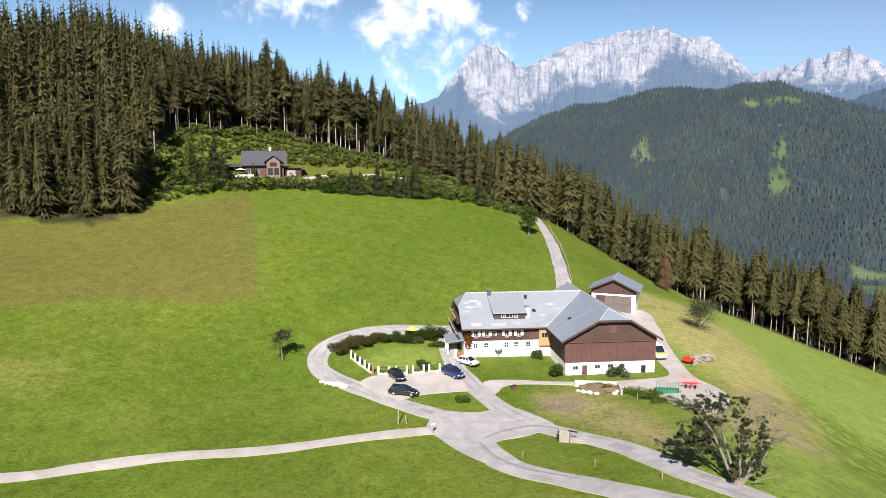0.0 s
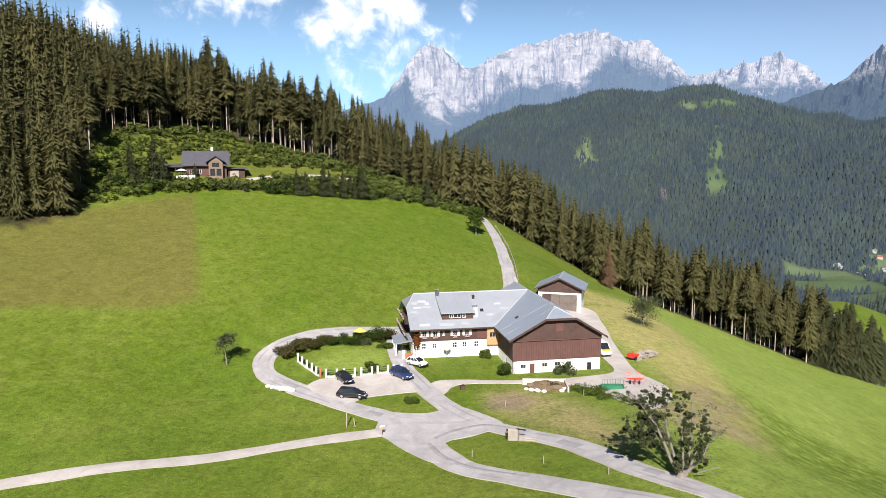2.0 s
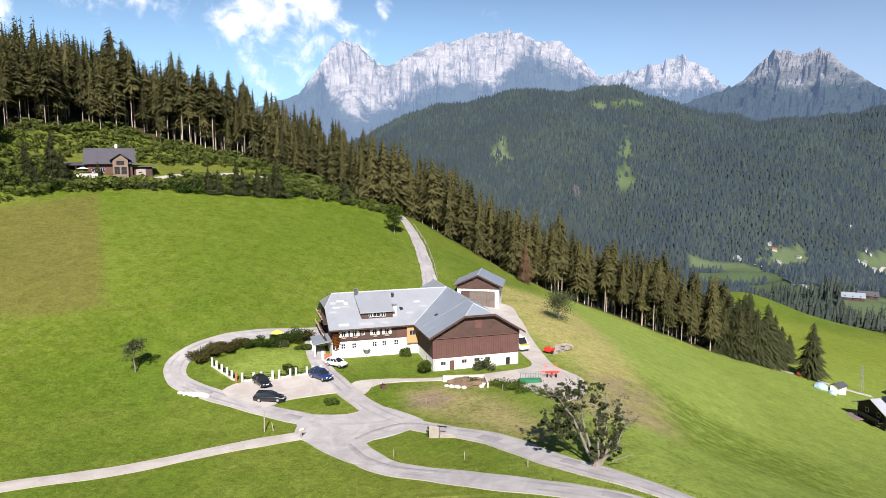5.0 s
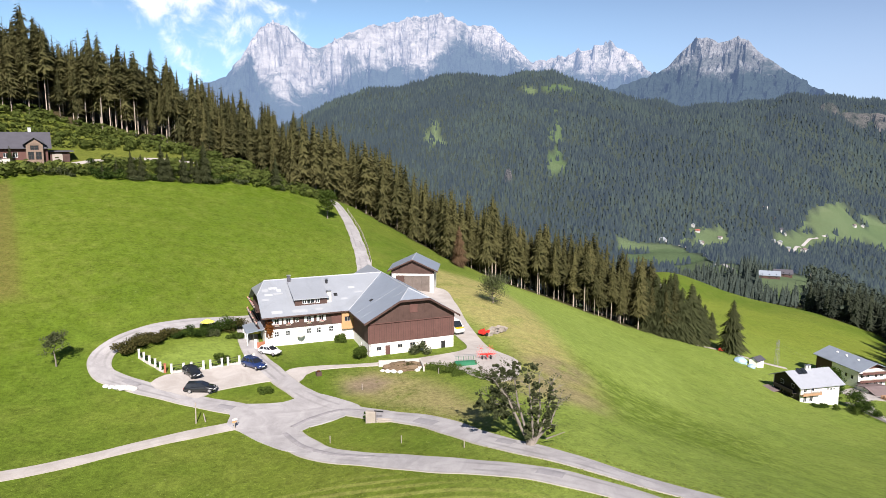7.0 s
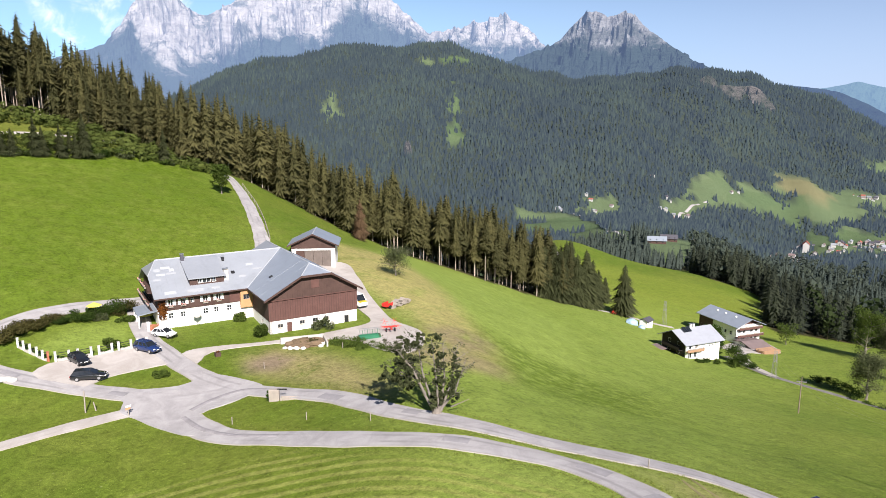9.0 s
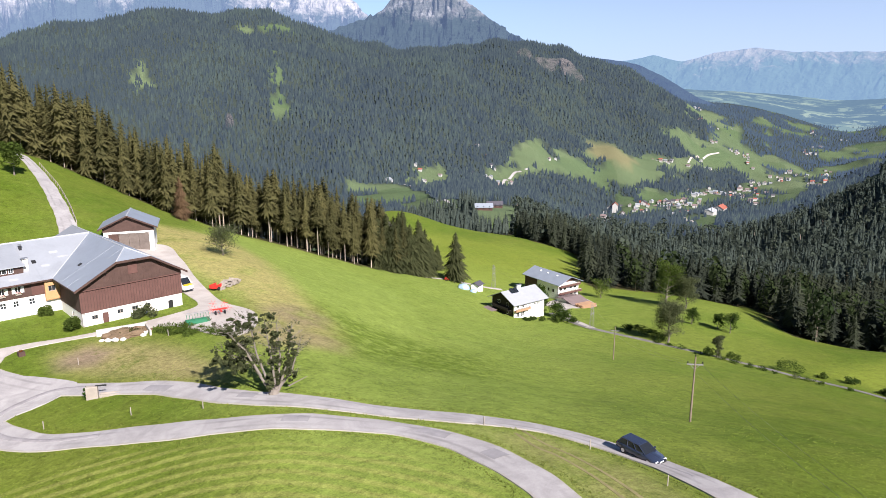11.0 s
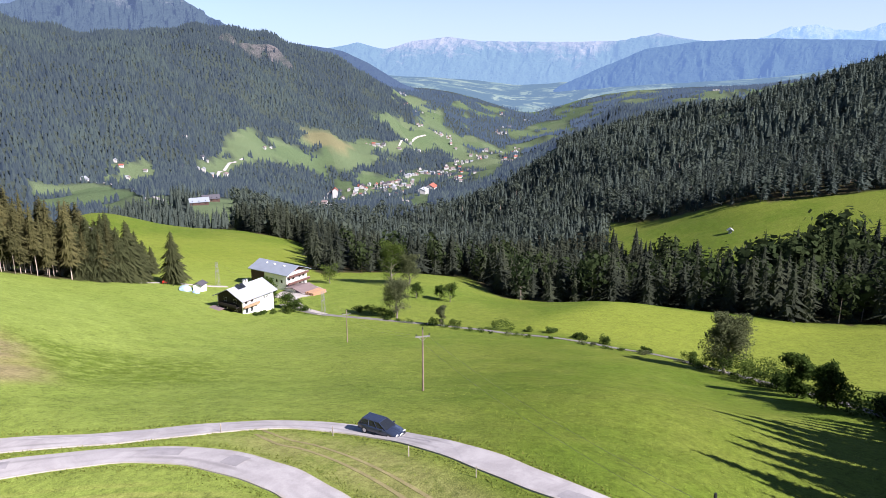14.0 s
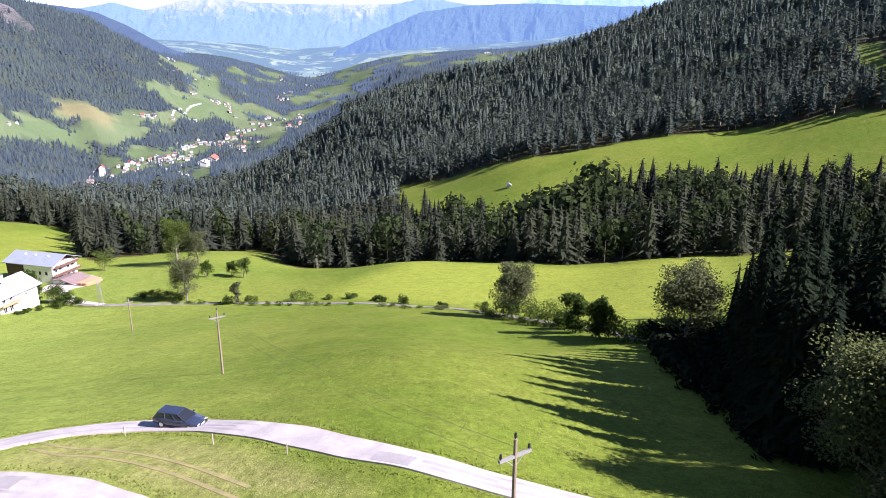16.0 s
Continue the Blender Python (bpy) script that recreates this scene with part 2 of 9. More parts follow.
PROFILES[70.5] = [(5, 10.5), (30, 10), (44, 8.2), (57, 5.3), (80, -0.5), (120, -13.5), (179, -30.9), (220, -37.2), (296, -61.5), (369, -74.7), (450, -94.3), (900, -125), (1300, -105), (1500, -140), (1800, -190), (2100, -215), (2900, -215), (3400, -175), (4300, -100), (5000, 0)]
PROFILES[72.5] = [(5, 10.7), (30, 10), (42, 8.8), (54, 6), (80, -0.3), (120, -13.3), (161, -26.9), (200, -34.3), (240, -40.2), (290, -60.8), (400, -88.2), (548, -96.9), (650, -110.8), (900, -110), (1300, -80), (1550, -120), (1750, -125), (2050, -110), (2300, -170), (3000, -160), (4000, -70), (5000, 0)]
PROFILES[75] = [(5, 11), (30, 10), (42, 9), (54, 6), (80, 0), (120, -13), (161, -27), (200, -34), (240, -38.7), (290, -62), (400, -92), (548, -88), (650, -100), (1000, -90), (1300, -58), (1550, -95), (1750, -70), (2050, -48), (2400, -150), (2900, -130), (4000, -60), (5000, 0)]
PROFILES[78] = [(5, 11), (30, 10), (42, 8.6), (54, 5.5), (80, -0.3), (120, -13.8), (161, -27), (200, -34.2), (240, -39.5), (290, -60.7), (400, -85.3), (548, -80), (650, -88), (1000, -76), (1300, -44), (1550, -80), (1750, -62), (2050, -46), (2400, -130), (2900, -85), (4000, -50), (5000, 0)]
PROFILES[81] = [(5, 11), (30, 10), (40, 8.8), (52, 5.5), (80, -0.7), (116, -13.3), (140, -20.8), (180, -31.5), (232, -37.9), (290, -59.3), (380, -79.1), (471, -71.7), (510, -72), (650, -75), (1000, -60), (1300, -33), (1600, -70), (2050, -70), (2400, -90), (2600, -70), (2950, -38), (3400, -60), (5000, 0)]
PROFILES[84] = [(5, 11), (30, 10), (40, 8.6), (52, 5), (80, -1), (116, -14), (140, -21), (180, -32), (232, -38), (290, -58), (380, -75), (471, -62.6), (560, -50), (650, -62), (800, -62), (1250, -22), (1600, -70), (2300, -90), (2550, -60), (2950, -30), (3400, -60), (5000, 0)]
PROFILES[88] = [(5, 11), (30, 10), (40, 8.3), (52, 4.2), (80, -1.7), (116, -13), (140, -20.2), (180, -30.3), (232, -38.2), (290, -51.5), (380, -64), (480, -55), (553, -44), (640, -52), (850, -34), (1260, -2), (1600, -40), (2300, -70), (2900, -30), (5000, 0)]
PROFILES[92] = [(5, 11), (30, 10), (40, 8), (53, 3), (75, -1), (100, -7.5), (116, -12), (150, -22), (224, -36.6), (260, -44), (321, -46), (400, -55), (490, -48), (545, -38), (620, -44), (900, -5), (1300, 45), (1800, 50), (5000, 50)]
PROFILES[97] = [(5, 11), (30, 10), (40, 7.5), (53, 3), (75, -1), (100, -6.5), (150, -20), (216, -30), (260, -38), (320, -40), (400, -48), (516, -33), (570, -26), (650, -28), (900, 15), (1300, 75), (2000, 120), (5000, 120)]
PROFILES[102] = [(5, 11), (30, 10), (40, 7.5), (62, 2.3), (75, 0), (100, -5), (150, -18), (226, -31.6), (300, -36), (400, -42), (527, -27), (600, -16), (900, 32), (1300, 95), (2000, 140), (5000, 140)]
PROFILES[111] = [(5, 11), (30, 10), (40, 8), (62, 3), (90, 0), (150, -12), (226, -24), (300, -30), (400, -25), (479, -3), (600, 15), (900, 60), (1300, 120), (2000, 170), (5000, 170)]
PROFILES[140] = [(5, 12), (40, 10), (80, 8), (150, 5), (300, 5), (600, 40), (1300, 140), (2500, 200), (5000, 200)]
PROFILES[180] = BEHIND
PROFILES[250] = BEHIND
LOG_R = np.linspace(math.log(4.0), math.log(5200.0), 700)
BEARINGS = np.arange(-110.0, 250.5, 0.5)


def blur(a, n, axis):
    """A running mean taken three times along one axis."""
    for _ in range(3):
        pad = [(0, 0), (0, 0)]
        pad[axis] = (n, n)
        b = np.cumsum(np.pad(a, pad, mode="edge"), axis=axis)
        lo = np.take(b, range(0, a.shape[axis]), axis=axis)
        hi = np.take(b, range(2 * n, a.shape[axis] + 2 * n), axis=axis)
        first = np.take(np.pad(a, pad, mode="edge"), range(0, a.shape[axis]), axis=axis)
        a = (hi - lo + first) / (2 * n + 1)
    return a


def land_table():
    keys = sorted(PROFILES)
    rows = np.array([np.interp(LOG_R, [math.log(r) for r, _ in PROFILES[k]], [z for _, z in PROFILES[k]]) for k in keys])
    full = np.array([np.interp(BEARINGS, keys, rows[:, j]) for j in range(len(LOG_R))]).T
    return blur(blur(full, 5, 1), 4, 0)


TABLE = land_table()


def height(x, y):
    """Height of the ground at x, y (numbers or arrays)."""
    x, y = np.asarray(x, float), np.asarray(y, float)
    az = (np.degrees(np.arctan2(x, y)) + 110) % 360 - 110
    u = np.clip((az + 110) / 0.5, 0, len(BEARINGS) - 1.001)
    r = np.hypot(x, y)
    v = np.clip((np.log(np.maximum(r, 4.01)) - LOG_R[0]) / (LOG_R[1] - LOG_R[0]), 0, len(LOG_R) - 1.001)
    i, j = u.astype(int), v.astype(int)
    a, b = u - i, v - j
    z = TABLE[i, j] * (1 - a) * (1 - b) + TABLE[i + 1, j] * a * (1 - b) + TABLE[i, j + 1] * (1 - a) * b + TABLE[i + 1, j + 1] * a * b
    knoll = np.clip((r - 1) / 17, 0, 1)
    z = 10.9 + (z - 10.9) * knoll * knoll * (3 - 2 * knoll)
    swell = np.clip(r / 900, 0, 1) * (np.sin(x * .021 + 1.3 * np.sin(y * .013)) + np.sin(y * .017 + 1.7 * np.sin(x * .011 + 2)) + .6 * np.sin((x + y) * .043) + .6 * np.sin((x - y) * .037 + 1))
    return z + swell * np.clip(r / 260, .25, 9) * np.clip((3600 - r) / 1300, .12, 1) + .12 * np.sin(x * .23 + np.sin(y * .17)) * np.sin(y * .19 + 1)

# ---- ground cover regions ----


def inside(x, y, poly, soft):
    """1 inside the outline, falling to 0 over soft metres outside it."""
    x, y = np.asarray(x, float), np.asarray(y, float)
    hit, best = np.zeros(x.shape, bool), np.full(x.shape, 1e9)
    for (ax, ay), (bx, by) in zip(poly, poly[1:] + poly[:1]):
        cross = (ay > y) != (by > y)
        with np.errstate(divide="ignore", invalid="ignore"):
            hit ^= cross & (x < (bx - ax) * (y - ay) / (by - ay + 1e-12) + ax)
        f = np.clip(((x - ax) * (bx - ax) + (y - ay) * (by - ay)) / ((bx - ax) ** 2 + (by - ay) ** 2), 0, 1)
        best = np.minimum(best, np.hypot(x - ax - f * (bx - ax), y - ay - f * (by - ay)))
    s = np.clip(0.5 + np.where(hit, best, -best) / soft, 0, 1)
    return s * s * (3 - 2 * s)


def lattice(i, j, seed):
    h = (i.astype(np.int64) * 374761393 + j.astype(np.int64) * 668265263 + seed * 2147483647) & 0xFFFFFFFF
    h = ((h ^ (h >> 13)) * 1274126177) & 0xFFFFFFFF
    return ((h ^ (h >> 16)) & 0xFFFF) / 65535.0


def grain(x, y, seed=0):
    """Smooth value noise, 0 to 1."""
    x, y = np.asarray(x, float), np.asarray(y, float)
    i, j = np.floor(x), np.floor(y)
    a, b = x - i, y - j
    a, b = a * a * (3 - 2 * a), b * b * (3 - 2 * b)
    return (lattice(i, j, seed) * (1 - a) + lattice(i + 1, j, seed) * a) * (1 - b) + (lattice(i, j + 1, seed) * (1 - a) + lattice(i + 1, j + 1, seed) * a) * b


def fractal(x, y, octaves=5, seed=0, ridged=False):
    total, amp, norm = 0.0, 1.0, 0.0
    for k in range(octaves):
        g = grain(x * 2 ** k, y * 2 ** k, seed + k)
        total, norm = total + amp * ((1 - np.abs(2 * g - 1)) if ridged else g), norm + amp
        amp *= 0.5
    return total / norm


DRY_FIELD = [(-140, 112), (-120, 165), (-95, 158), (-70.8, 183), (-53.5, 198), (-36, 133), (-43, 129), (-61, 127), (-77, 119), (-100, 110)]
DRY_SPOTS = [[(-66, 101.6), (-59, 103.7), (-56, 95.4), (-62, 94)], [(15.5, 103), (19, 104), (24, 102), (27.5, 92), (29.5, 80), (27, 75), (22.5, 84), (16, 95)], [(41, 150), (47, 174), (68, 180), (67, 150), (60, 120), (55, 100), (49, 86), (41, 90), (45, 110)],
             [(36, 92), (44, 96), (50, 88), (46, 82), (38, 84)], [(41, 47), (45.5, 42), (46.6, 35), (43, 24), (38, 14), (36.5, 24), (39.5, 38)]]
YELLOW_FIELDS = [[(170, 70), (235, 60), (225, 0), (232, -40), (150, -30), (128, -6), (158, 30)], [(165, 195), (255, 160), (300, 260), (200, 330), (150, 260)]]
STRIPES = [(-2, 70), (13.6, 68), (25, 54), (31.5, 46), (33.6, 37), (30, 20), (0, 15), (-20, 50)]
CLEARINGS = [(478, 1690, 30, 58), (500, 1745, 11, 50), (762, 1600, 12, 80), (735, 1540, 18, 60), (700, 1450, 25, 60), (668, 1405, 18, 28), (894, 1925, 80, 24), (1160, 1560, 44, 60), (579, 1440, 9, 15), (818, 1720, 9, 44)]
# meadows of the valley floor and its sunny side
TERRACE = [(1138, 1199), (1227, 1253), (1357, 1286), (1385, 1267), (1499, 1272), (1581, 1335), (1630, 1268), (1586, 1194), (1717, 1219), (1754, 1172), (1814, 1145), (1887, 1195), (1920, 1247), (1907, 1282), (1910, 1320), (1941, 1287), (2139, 1335), (2112, 1264), (2388, 1410), (2491, 1358), (2389, 1312), (2371, 1253), (2326, 1182), (2334, 1130), (2122, 1099), (2143, 1056), (1985, 951), (1960, 994), (2038, 1085), (2063, 1141), (1958, 1155), (1735, 1090), (1601, 1070), (1531, 1086), (1440, 1075), (1402, 1175), (1285, 1187), (1170, 1151)]
HAY_FIELD = [(1582, 1333), (1634, 1270), (1571, 1201), (1608, 1171), (1514, 1130), (1500, 1187), (1509, 1260)]
TOWN_BAND = [(904, 729), (965, 781), (1266, 961), (1285, 928), (1483, 965), (1636, 1000), (1812, 982), (2035, 1022), (2159, 1043), (2309, 1051), (2370, 981), (2081, 842), (1836, 816), (1593, 722), (1551, 792), (1545, 820), (1574, 893), (1487, 883), (1343, 827), (1305, 879), (1264, 897), (1241, 935), (919, 717)]
GORGE_FIELDS = [[(1368, 971), (1435, 1036), (1485, 1054), (1495, 1034), (1493, 971), (1516, 951), (1420, 923), (1387, 950)],
    [(1398, 1071), (1390, 1029), (1282, 926), (1264, 936), (1316, 1014)],
    [(1252, 792), (1275, 792), (1304, 753), (1456, 817), (1151, 664), (1117, 668), (1187, 744)],
    [(1579, 799), (1594, 768), (1614, 724), (1571, 712), (1567, 769)]]
NEAR_FIELDS = [[(651, 1108), (733, 1065), (739, 1037), (692, 907), (585, 711), (550, 652), (569, 734), (654, 950), (628, 1015)],
    [(608, 698), (663, 685), (751, 732), (594, 584), (512, 541), (511, 586)],
    [(986, 1100), (1130, 1179), (1171, 1155), (1066, 1085), (992, 1051), (966, 1074)],
    [(788, 1115), (839, 1137), (890, 1128), (863, 1073), (829, 1069), (785, 1083)],
    [(1380, 1218), (1432, 1195), (1483, 1144), (1478, 1104), (1441, 1165), (1348, 1170)]]
FAR_FIELDS = [[(2309, 1507), (2613, 1618), (2663, 1549), (2642, 1523), (2469, 1462), (2225, 1401), (2215, 1432)],
    [(2455, 1453), (2660, 1450), (2491, 1358), (2399, 1407)],
    [(2746, 1484), (2960, 1542), (3003, 1520), (2817, 1425), (2776, 1445)],
    [(2647, 1159), (2682, 1127), (2944, 1162), (2995, 1107), (3015, 1027), (2555, 838), (2522, 836), (2700, 972), (2718, 1070), (2620, 1099)],
    [(3226, 1187), (3372, 1195), (3302, 1091), (3056, 925), (2990, 937), (2980, 980), (3154, 1102), (3189, 1158)],
    [(2715, 504), (2771, 461), (2738, 354), (2984, 231), (2729, 210), (2508, 291), (2658, 406)]]
SLOPE_GAPS = [[(850, -112), (820, -151), (756, -161), (736, -142), (781, -117)],
    [(665, -210), (668, -224), (667, -240), (530, -195), (529, -187), (601, -199)],
    [(1182, 190), (1178, 162), (1181, 140), (1137, 100), (1105, 96), (1159, 154)]]
EDGE_AZ = (-90, -60, -32, -28, -23.5, -21.5, -15, -7, 0, 5, 10, 16, 21, 27, 32, 38, 39.3)
EDGE_R = (190, 195, 189, 184, 190, 243, 262, 252, 248, 240, 246, 231, 231, 234, 240, 254, 262)


def polar(x, y):
    return np.degrees(np.arctan2(x, y)), np.hypot(x, y)


def hill_wood(x, y):
    az, r = polar(x, y)
    wob = 5 * (grain(az * .9, 3, 5) - .5)
    return (az > -75) & (az < 35.2) & (r > np.interp(az, EDGE_AZ, EDGE_R) + wob) & (r < np.interp(az, (-75, 8, 14, 40), (430, 400, 350, 330)))


def ravine_wood(x, y):
    az, r = polar(x, y)
    near = np.interp(az, (49, 51, 56, 60.5, 63, 66, 72, 78, 84, 88, 98, 104, 112, 125), (330, 292, 300, 312, 322, 262, 262, 258, 250, 238, 236, 240, 250, 260))
    far = np.interp(az, (46, 60, 70, 72.5, 75, 84, 90, 98, 104, 112), (1150, 1250, 1250, 1250, 480, 388, 372, 362, 352, 335))
    strip = (az > 50) & (az < 125) & (r > near + 6 * (grain(az * .8, 9, 3) - .5)) & (r < far)
    hump = (az > 44.5) & (az <= 50.5) & (r > np.interp(az, (44.5, 46, 51), (470, 432, 425))) & (r < 1050)
    return strip | hump


def slope_wood(x, y):
    az, r = polar(x, y)
    near = np.interp(az, (72, 75, 77, 84, 89, 97.6, 101, 111, 125), (900, 630, 598, 535, 524, 525, 530, 484, 470))
    field = np.zeros(np.shape(x), bool)
    for p in SLOPE_GAPS:
        field |= inside(x, y, p, 12) > .5
    return (az > 70.5) & (az < 125) & (r > near) & (r < np.interp(az, (72, 84, 125), (1480, 1350, 1500))) & ~field


def valley_field(x, y):
    """Open meadow or built-up land among the valley's woods, with uneven edges."""
    wx, wy = x + 30 * (fractal(x * .012, y * .012, 3, 31) - .5), y + 30 * (fractal(x * .012, y * .012, 3, 37) - .5)
    hit = np.zeros(np.shape(x), bool)
    for p in [TERRACE] + GORGE_FIELDS + NEAR_FIELDS + FAR_FIELDS:
        hit |= inside(wx, wy, p, 1) > .5
        k = 1 + 35 / np.hypot(x, y)
        hit |= inside(wx * k, wy * k, p, 1) > .5
    hit |= (np.hypot(x, y) > 2350) & (np.degrees(np.arctan2(x, y)) > 63) & (fractal(x * .007, y * .007, 3, 71) > .60)
    copse = fractal(x * .02, y * .02, 3, 51) > .70
    town = (inside(x, y, TOWN_BAND, 1) > .5) & (fractal(x * .03, y * .03, 3, 53) < .62)
    return (hit & ~copse) | town


def far_wood(x, y):
    az, r = polar(x, y)
    near = np.interp(az, (0, 30, 34, 38, 45, 50, 54, 58), (900, 900, 1250, 1400, 1500, 1720, 1800, 1900)) + 200 * (grain(az * .55, 1, 8) - .5)
    gap = np.zeros(np.shape(x), bool)
    for cx, cy, wide, tall in CLEARINGS:
        a = math.atan2(cx, cy)
        u, v = (x - cx) * math.cos(a) - (y - cy) * math.sin(a), (x - cx) * math.sin(a) + (y - cy) * math.cos(a)
        gap |= (u / wide) ** 2 + (v / tall) ** 2 < 2.3 * fractal(x * .03, y * .03, 4, 4) - .25
    gap &= lattice(np.floor(x * .1), np.floor(y * .1), 77) > .3
    return (az > 1) & (az < 58.8) & (r > near) & (r < np.interp(az, (50, 54, 56, 58, 59), (2950, 2900, 2850, 2800, 2700))) & ~gap & ~valley_field(x, y)


def valley_wood(x, y):
    az, r = polar(x, y)
    return (az > 28) & (az < 90) & (r > np.interp(az, (28, 44, 50, 66, 72, 84), (520, 560, 900, 1200, 1450, 1500))) & (r < 3620) & ~valley_field(x, y) & ~far_wood(x, y)


# ---- ground: one sheet to the horizon ----


def mesh_object(name, verts, tris, mats, index=None, smooth=False, attrs=None):
    """A mesh from arrays: points, triangles or quads, materials, the material of each face, and attributes of the points."""
    me = bpy.data.meshes.new(name)
    verts, tris = np.asarray(verts, np.float32), np.asarray(tris, np.int32)
    k = tris.shape[1]
    me.vertices.add(len(verts))
    me.vertices.foreach_set("co", verts.ravel())
    me.loops.add(tris.size)
    me.loops.foreach_set("vertex_index", tris.ravel())
    me.polygons.add(len(tris))
    me.polygons.foreach_set("loop_start", np.arange(0, tris.size, k, dtype=np.int32))
    if index is not None:
        me.polygons.foreach_set("material_index", np.asarray(index, np.int32))
    me.polygons.foreach_set("use_smooth", np.full(len(tris), smooth))
    for key, v in (attrs or {}).items():
        me.attributes.new(key, "FLOAT", "POINT").data.foreach_set("value", np.asarray(v, np.float32))
    for m in mats:
        me.materials.append(m)
    me.update(calc_edges=True)
    return new(name, me)


def grass_material():
    m = bpy.data.materials.new("meadow")
    m.use_nodes = True
    n = Nodes(m.node_tree)
    pos = n.add("ShaderNodeNewGeometry").outputs["Position"]
    flag = {k: n.add("ShaderNodeAttribute", attribute_name=k).outputs["Fac"] for k in ("dry", "bare", "wood", "yellow", "far", "stripe", "lush", "pale", "straw", "hay")}
    broad, mid, fine, blade = n.noise(pos, 0.02, 4.0), n.noise(pos, 0.16, 5.0, 0.6, 0.3), n.noise(pos, 1.7, 5.0, 0.72), n.noise(pos, 7.0, 3.0, 0.7)
    col = n.mix(n.step(broad, 0.36, 0.66), rgb(0.088, 0.134, 0.015), rgb(0.124, 0.158, 0.023))
    col = n.mix(n.math("MULTIPLY", n.step(mid, 0.42, 0.7), 0.3), col, rgb(0.150, 0.172, 0.034))
    col = n.mix(n.math("MULTIPLY", flag["pale"], n.math("ADD", n.math("MULTIPLY", n.step(mid, 0.3, 0.65), 0.22), 0.78)), col, rgb(0.228, 0.296, 0.064))
    col = n.mix(n.math("MULTIPLY", flag["lush"], n.step(n.noise(pos, 0.5, 4.0, 0.65), 0.35, 0.6)), col, rgb(0.076, 0.118, 0.008))
    col = n.mix(n.math("MULTIPLY", flag["yellow"], 0.75), col, rgb(0.195, 0.235, 0.034))
    col = n.mix(n.math("MULTIPLY", flag["straw"], n.math("ADD", n.math("MULTIPLY", n.step(fine, 0.35, 0.65), 0.4), 0.55)), col, rgb(0.122, 0.108, 0.030))
    dry = n.math("MULTIPLY", flag["dry"], n.step(n.math("ADD", mid, n.math("MULTIPLY", fine, 0.5)), 0.38, 0.82))
    col = n.mix(dry, col, rgb(0.310, 0.270, 0.105))
    bands = n.add("ShaderNodeTexWave", {"Vector": n.add("ShaderNodeVectorMath", {0: pos, 1: (-4.0, 26.0, 0.0)}, operation="SUBTRACT").outputs[0], "Scale": 0.19, "Distortion": 2.6, "Detail": 2.0, "Detail Scale": 0.6}, wave_type="RINGS", rings_direction="Z").outputs["Fac"]
    col = n.mix(n.math("MULTIPLY", flag["stripe"], n.math("MULTIPLY", n.step(bands, 0.3, 0.9), 0.55)), col, rgb(0.265, 0.272, 0.075))
    col = n.mix(n.math("MULTIPLY", flag["bare"], n.step(n.math("ADD", mid, n.math("MULTIPLY", fine, 0.6)), 0.5, 0.8)), col, rgb(0.215, 0.165, 0.110))
    # far fields: strips of hay meadow and pasture, their colours cooled as haze
    cell = n.add("ShaderNodeTexVoronoi", {"Vector": pos, "Scale": 0.0065, "Randomness": 0.9}).outputs["Color"]
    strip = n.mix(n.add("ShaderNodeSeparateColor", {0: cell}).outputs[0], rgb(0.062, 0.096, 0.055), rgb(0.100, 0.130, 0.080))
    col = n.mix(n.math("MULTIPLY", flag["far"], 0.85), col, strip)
    col = n.mix(n.math("MULTIPLY", flag["hay"], 0.8), col, rgb(0.165, 0.150, 0.080))
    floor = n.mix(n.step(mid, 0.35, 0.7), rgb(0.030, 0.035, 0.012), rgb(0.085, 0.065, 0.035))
    # far forest floor gets a paler, cooler base colour for haze
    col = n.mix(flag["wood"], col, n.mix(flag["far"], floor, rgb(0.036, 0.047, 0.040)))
    clump = n.noise(pos, 0.45, 6.0, 0.72, 0.5)
    tone = n.math("ADD", n.math("ADD", n.math("MULTIPLY", fine, 1.15), n.math("MULTIPLY", blade, 1.1)), n.math("MULTIPLY", clump, 0.85))
    col = n.add("ShaderNodeVectorMath", {0: col, "Scale": n.math("SUBTRACT", n.math("MULTIPLY", tone, 1.35), 1.04)}, operation="SCALE").outputs[0]
    spots = n.step(n.add("ShaderNodeTexVoronoi", {"Vector": pos, "Scale": 0.75}).outputs["Distance"], 0.13, 0.06)
    patch = n.step(n.noise(pos, 0.09, 3.0), 0.5, 0.66)
    col = n.mix(n.math("MULTIPLY", n.math("MULTIPLY", spots, patch), n.math("SUBTRACT", 0.35, n.math("MULTIPLY", flag["wood"], 0.35))), col, rgb(0.33, 0.36, 0.16))
    relief = n.add("ShaderNodeBump", {"Strength": 0.8, "Distance": 0.26, "Height": n.math("ADD", n.math("MULTIPLY", fine, 0.7), n.math("MULTIPLY", blade, 0.4))}).outputs[0]
    n.add("ShaderNodeOutputMaterial", {0: n.add("ShaderNodeBsdfPrincipled", {"Base Color": col, "Roughness": 0.85, "Specular IOR Level": 0.06, "Normal": relief}).outputs[0]})
    return m


MEADOW = grass_material()


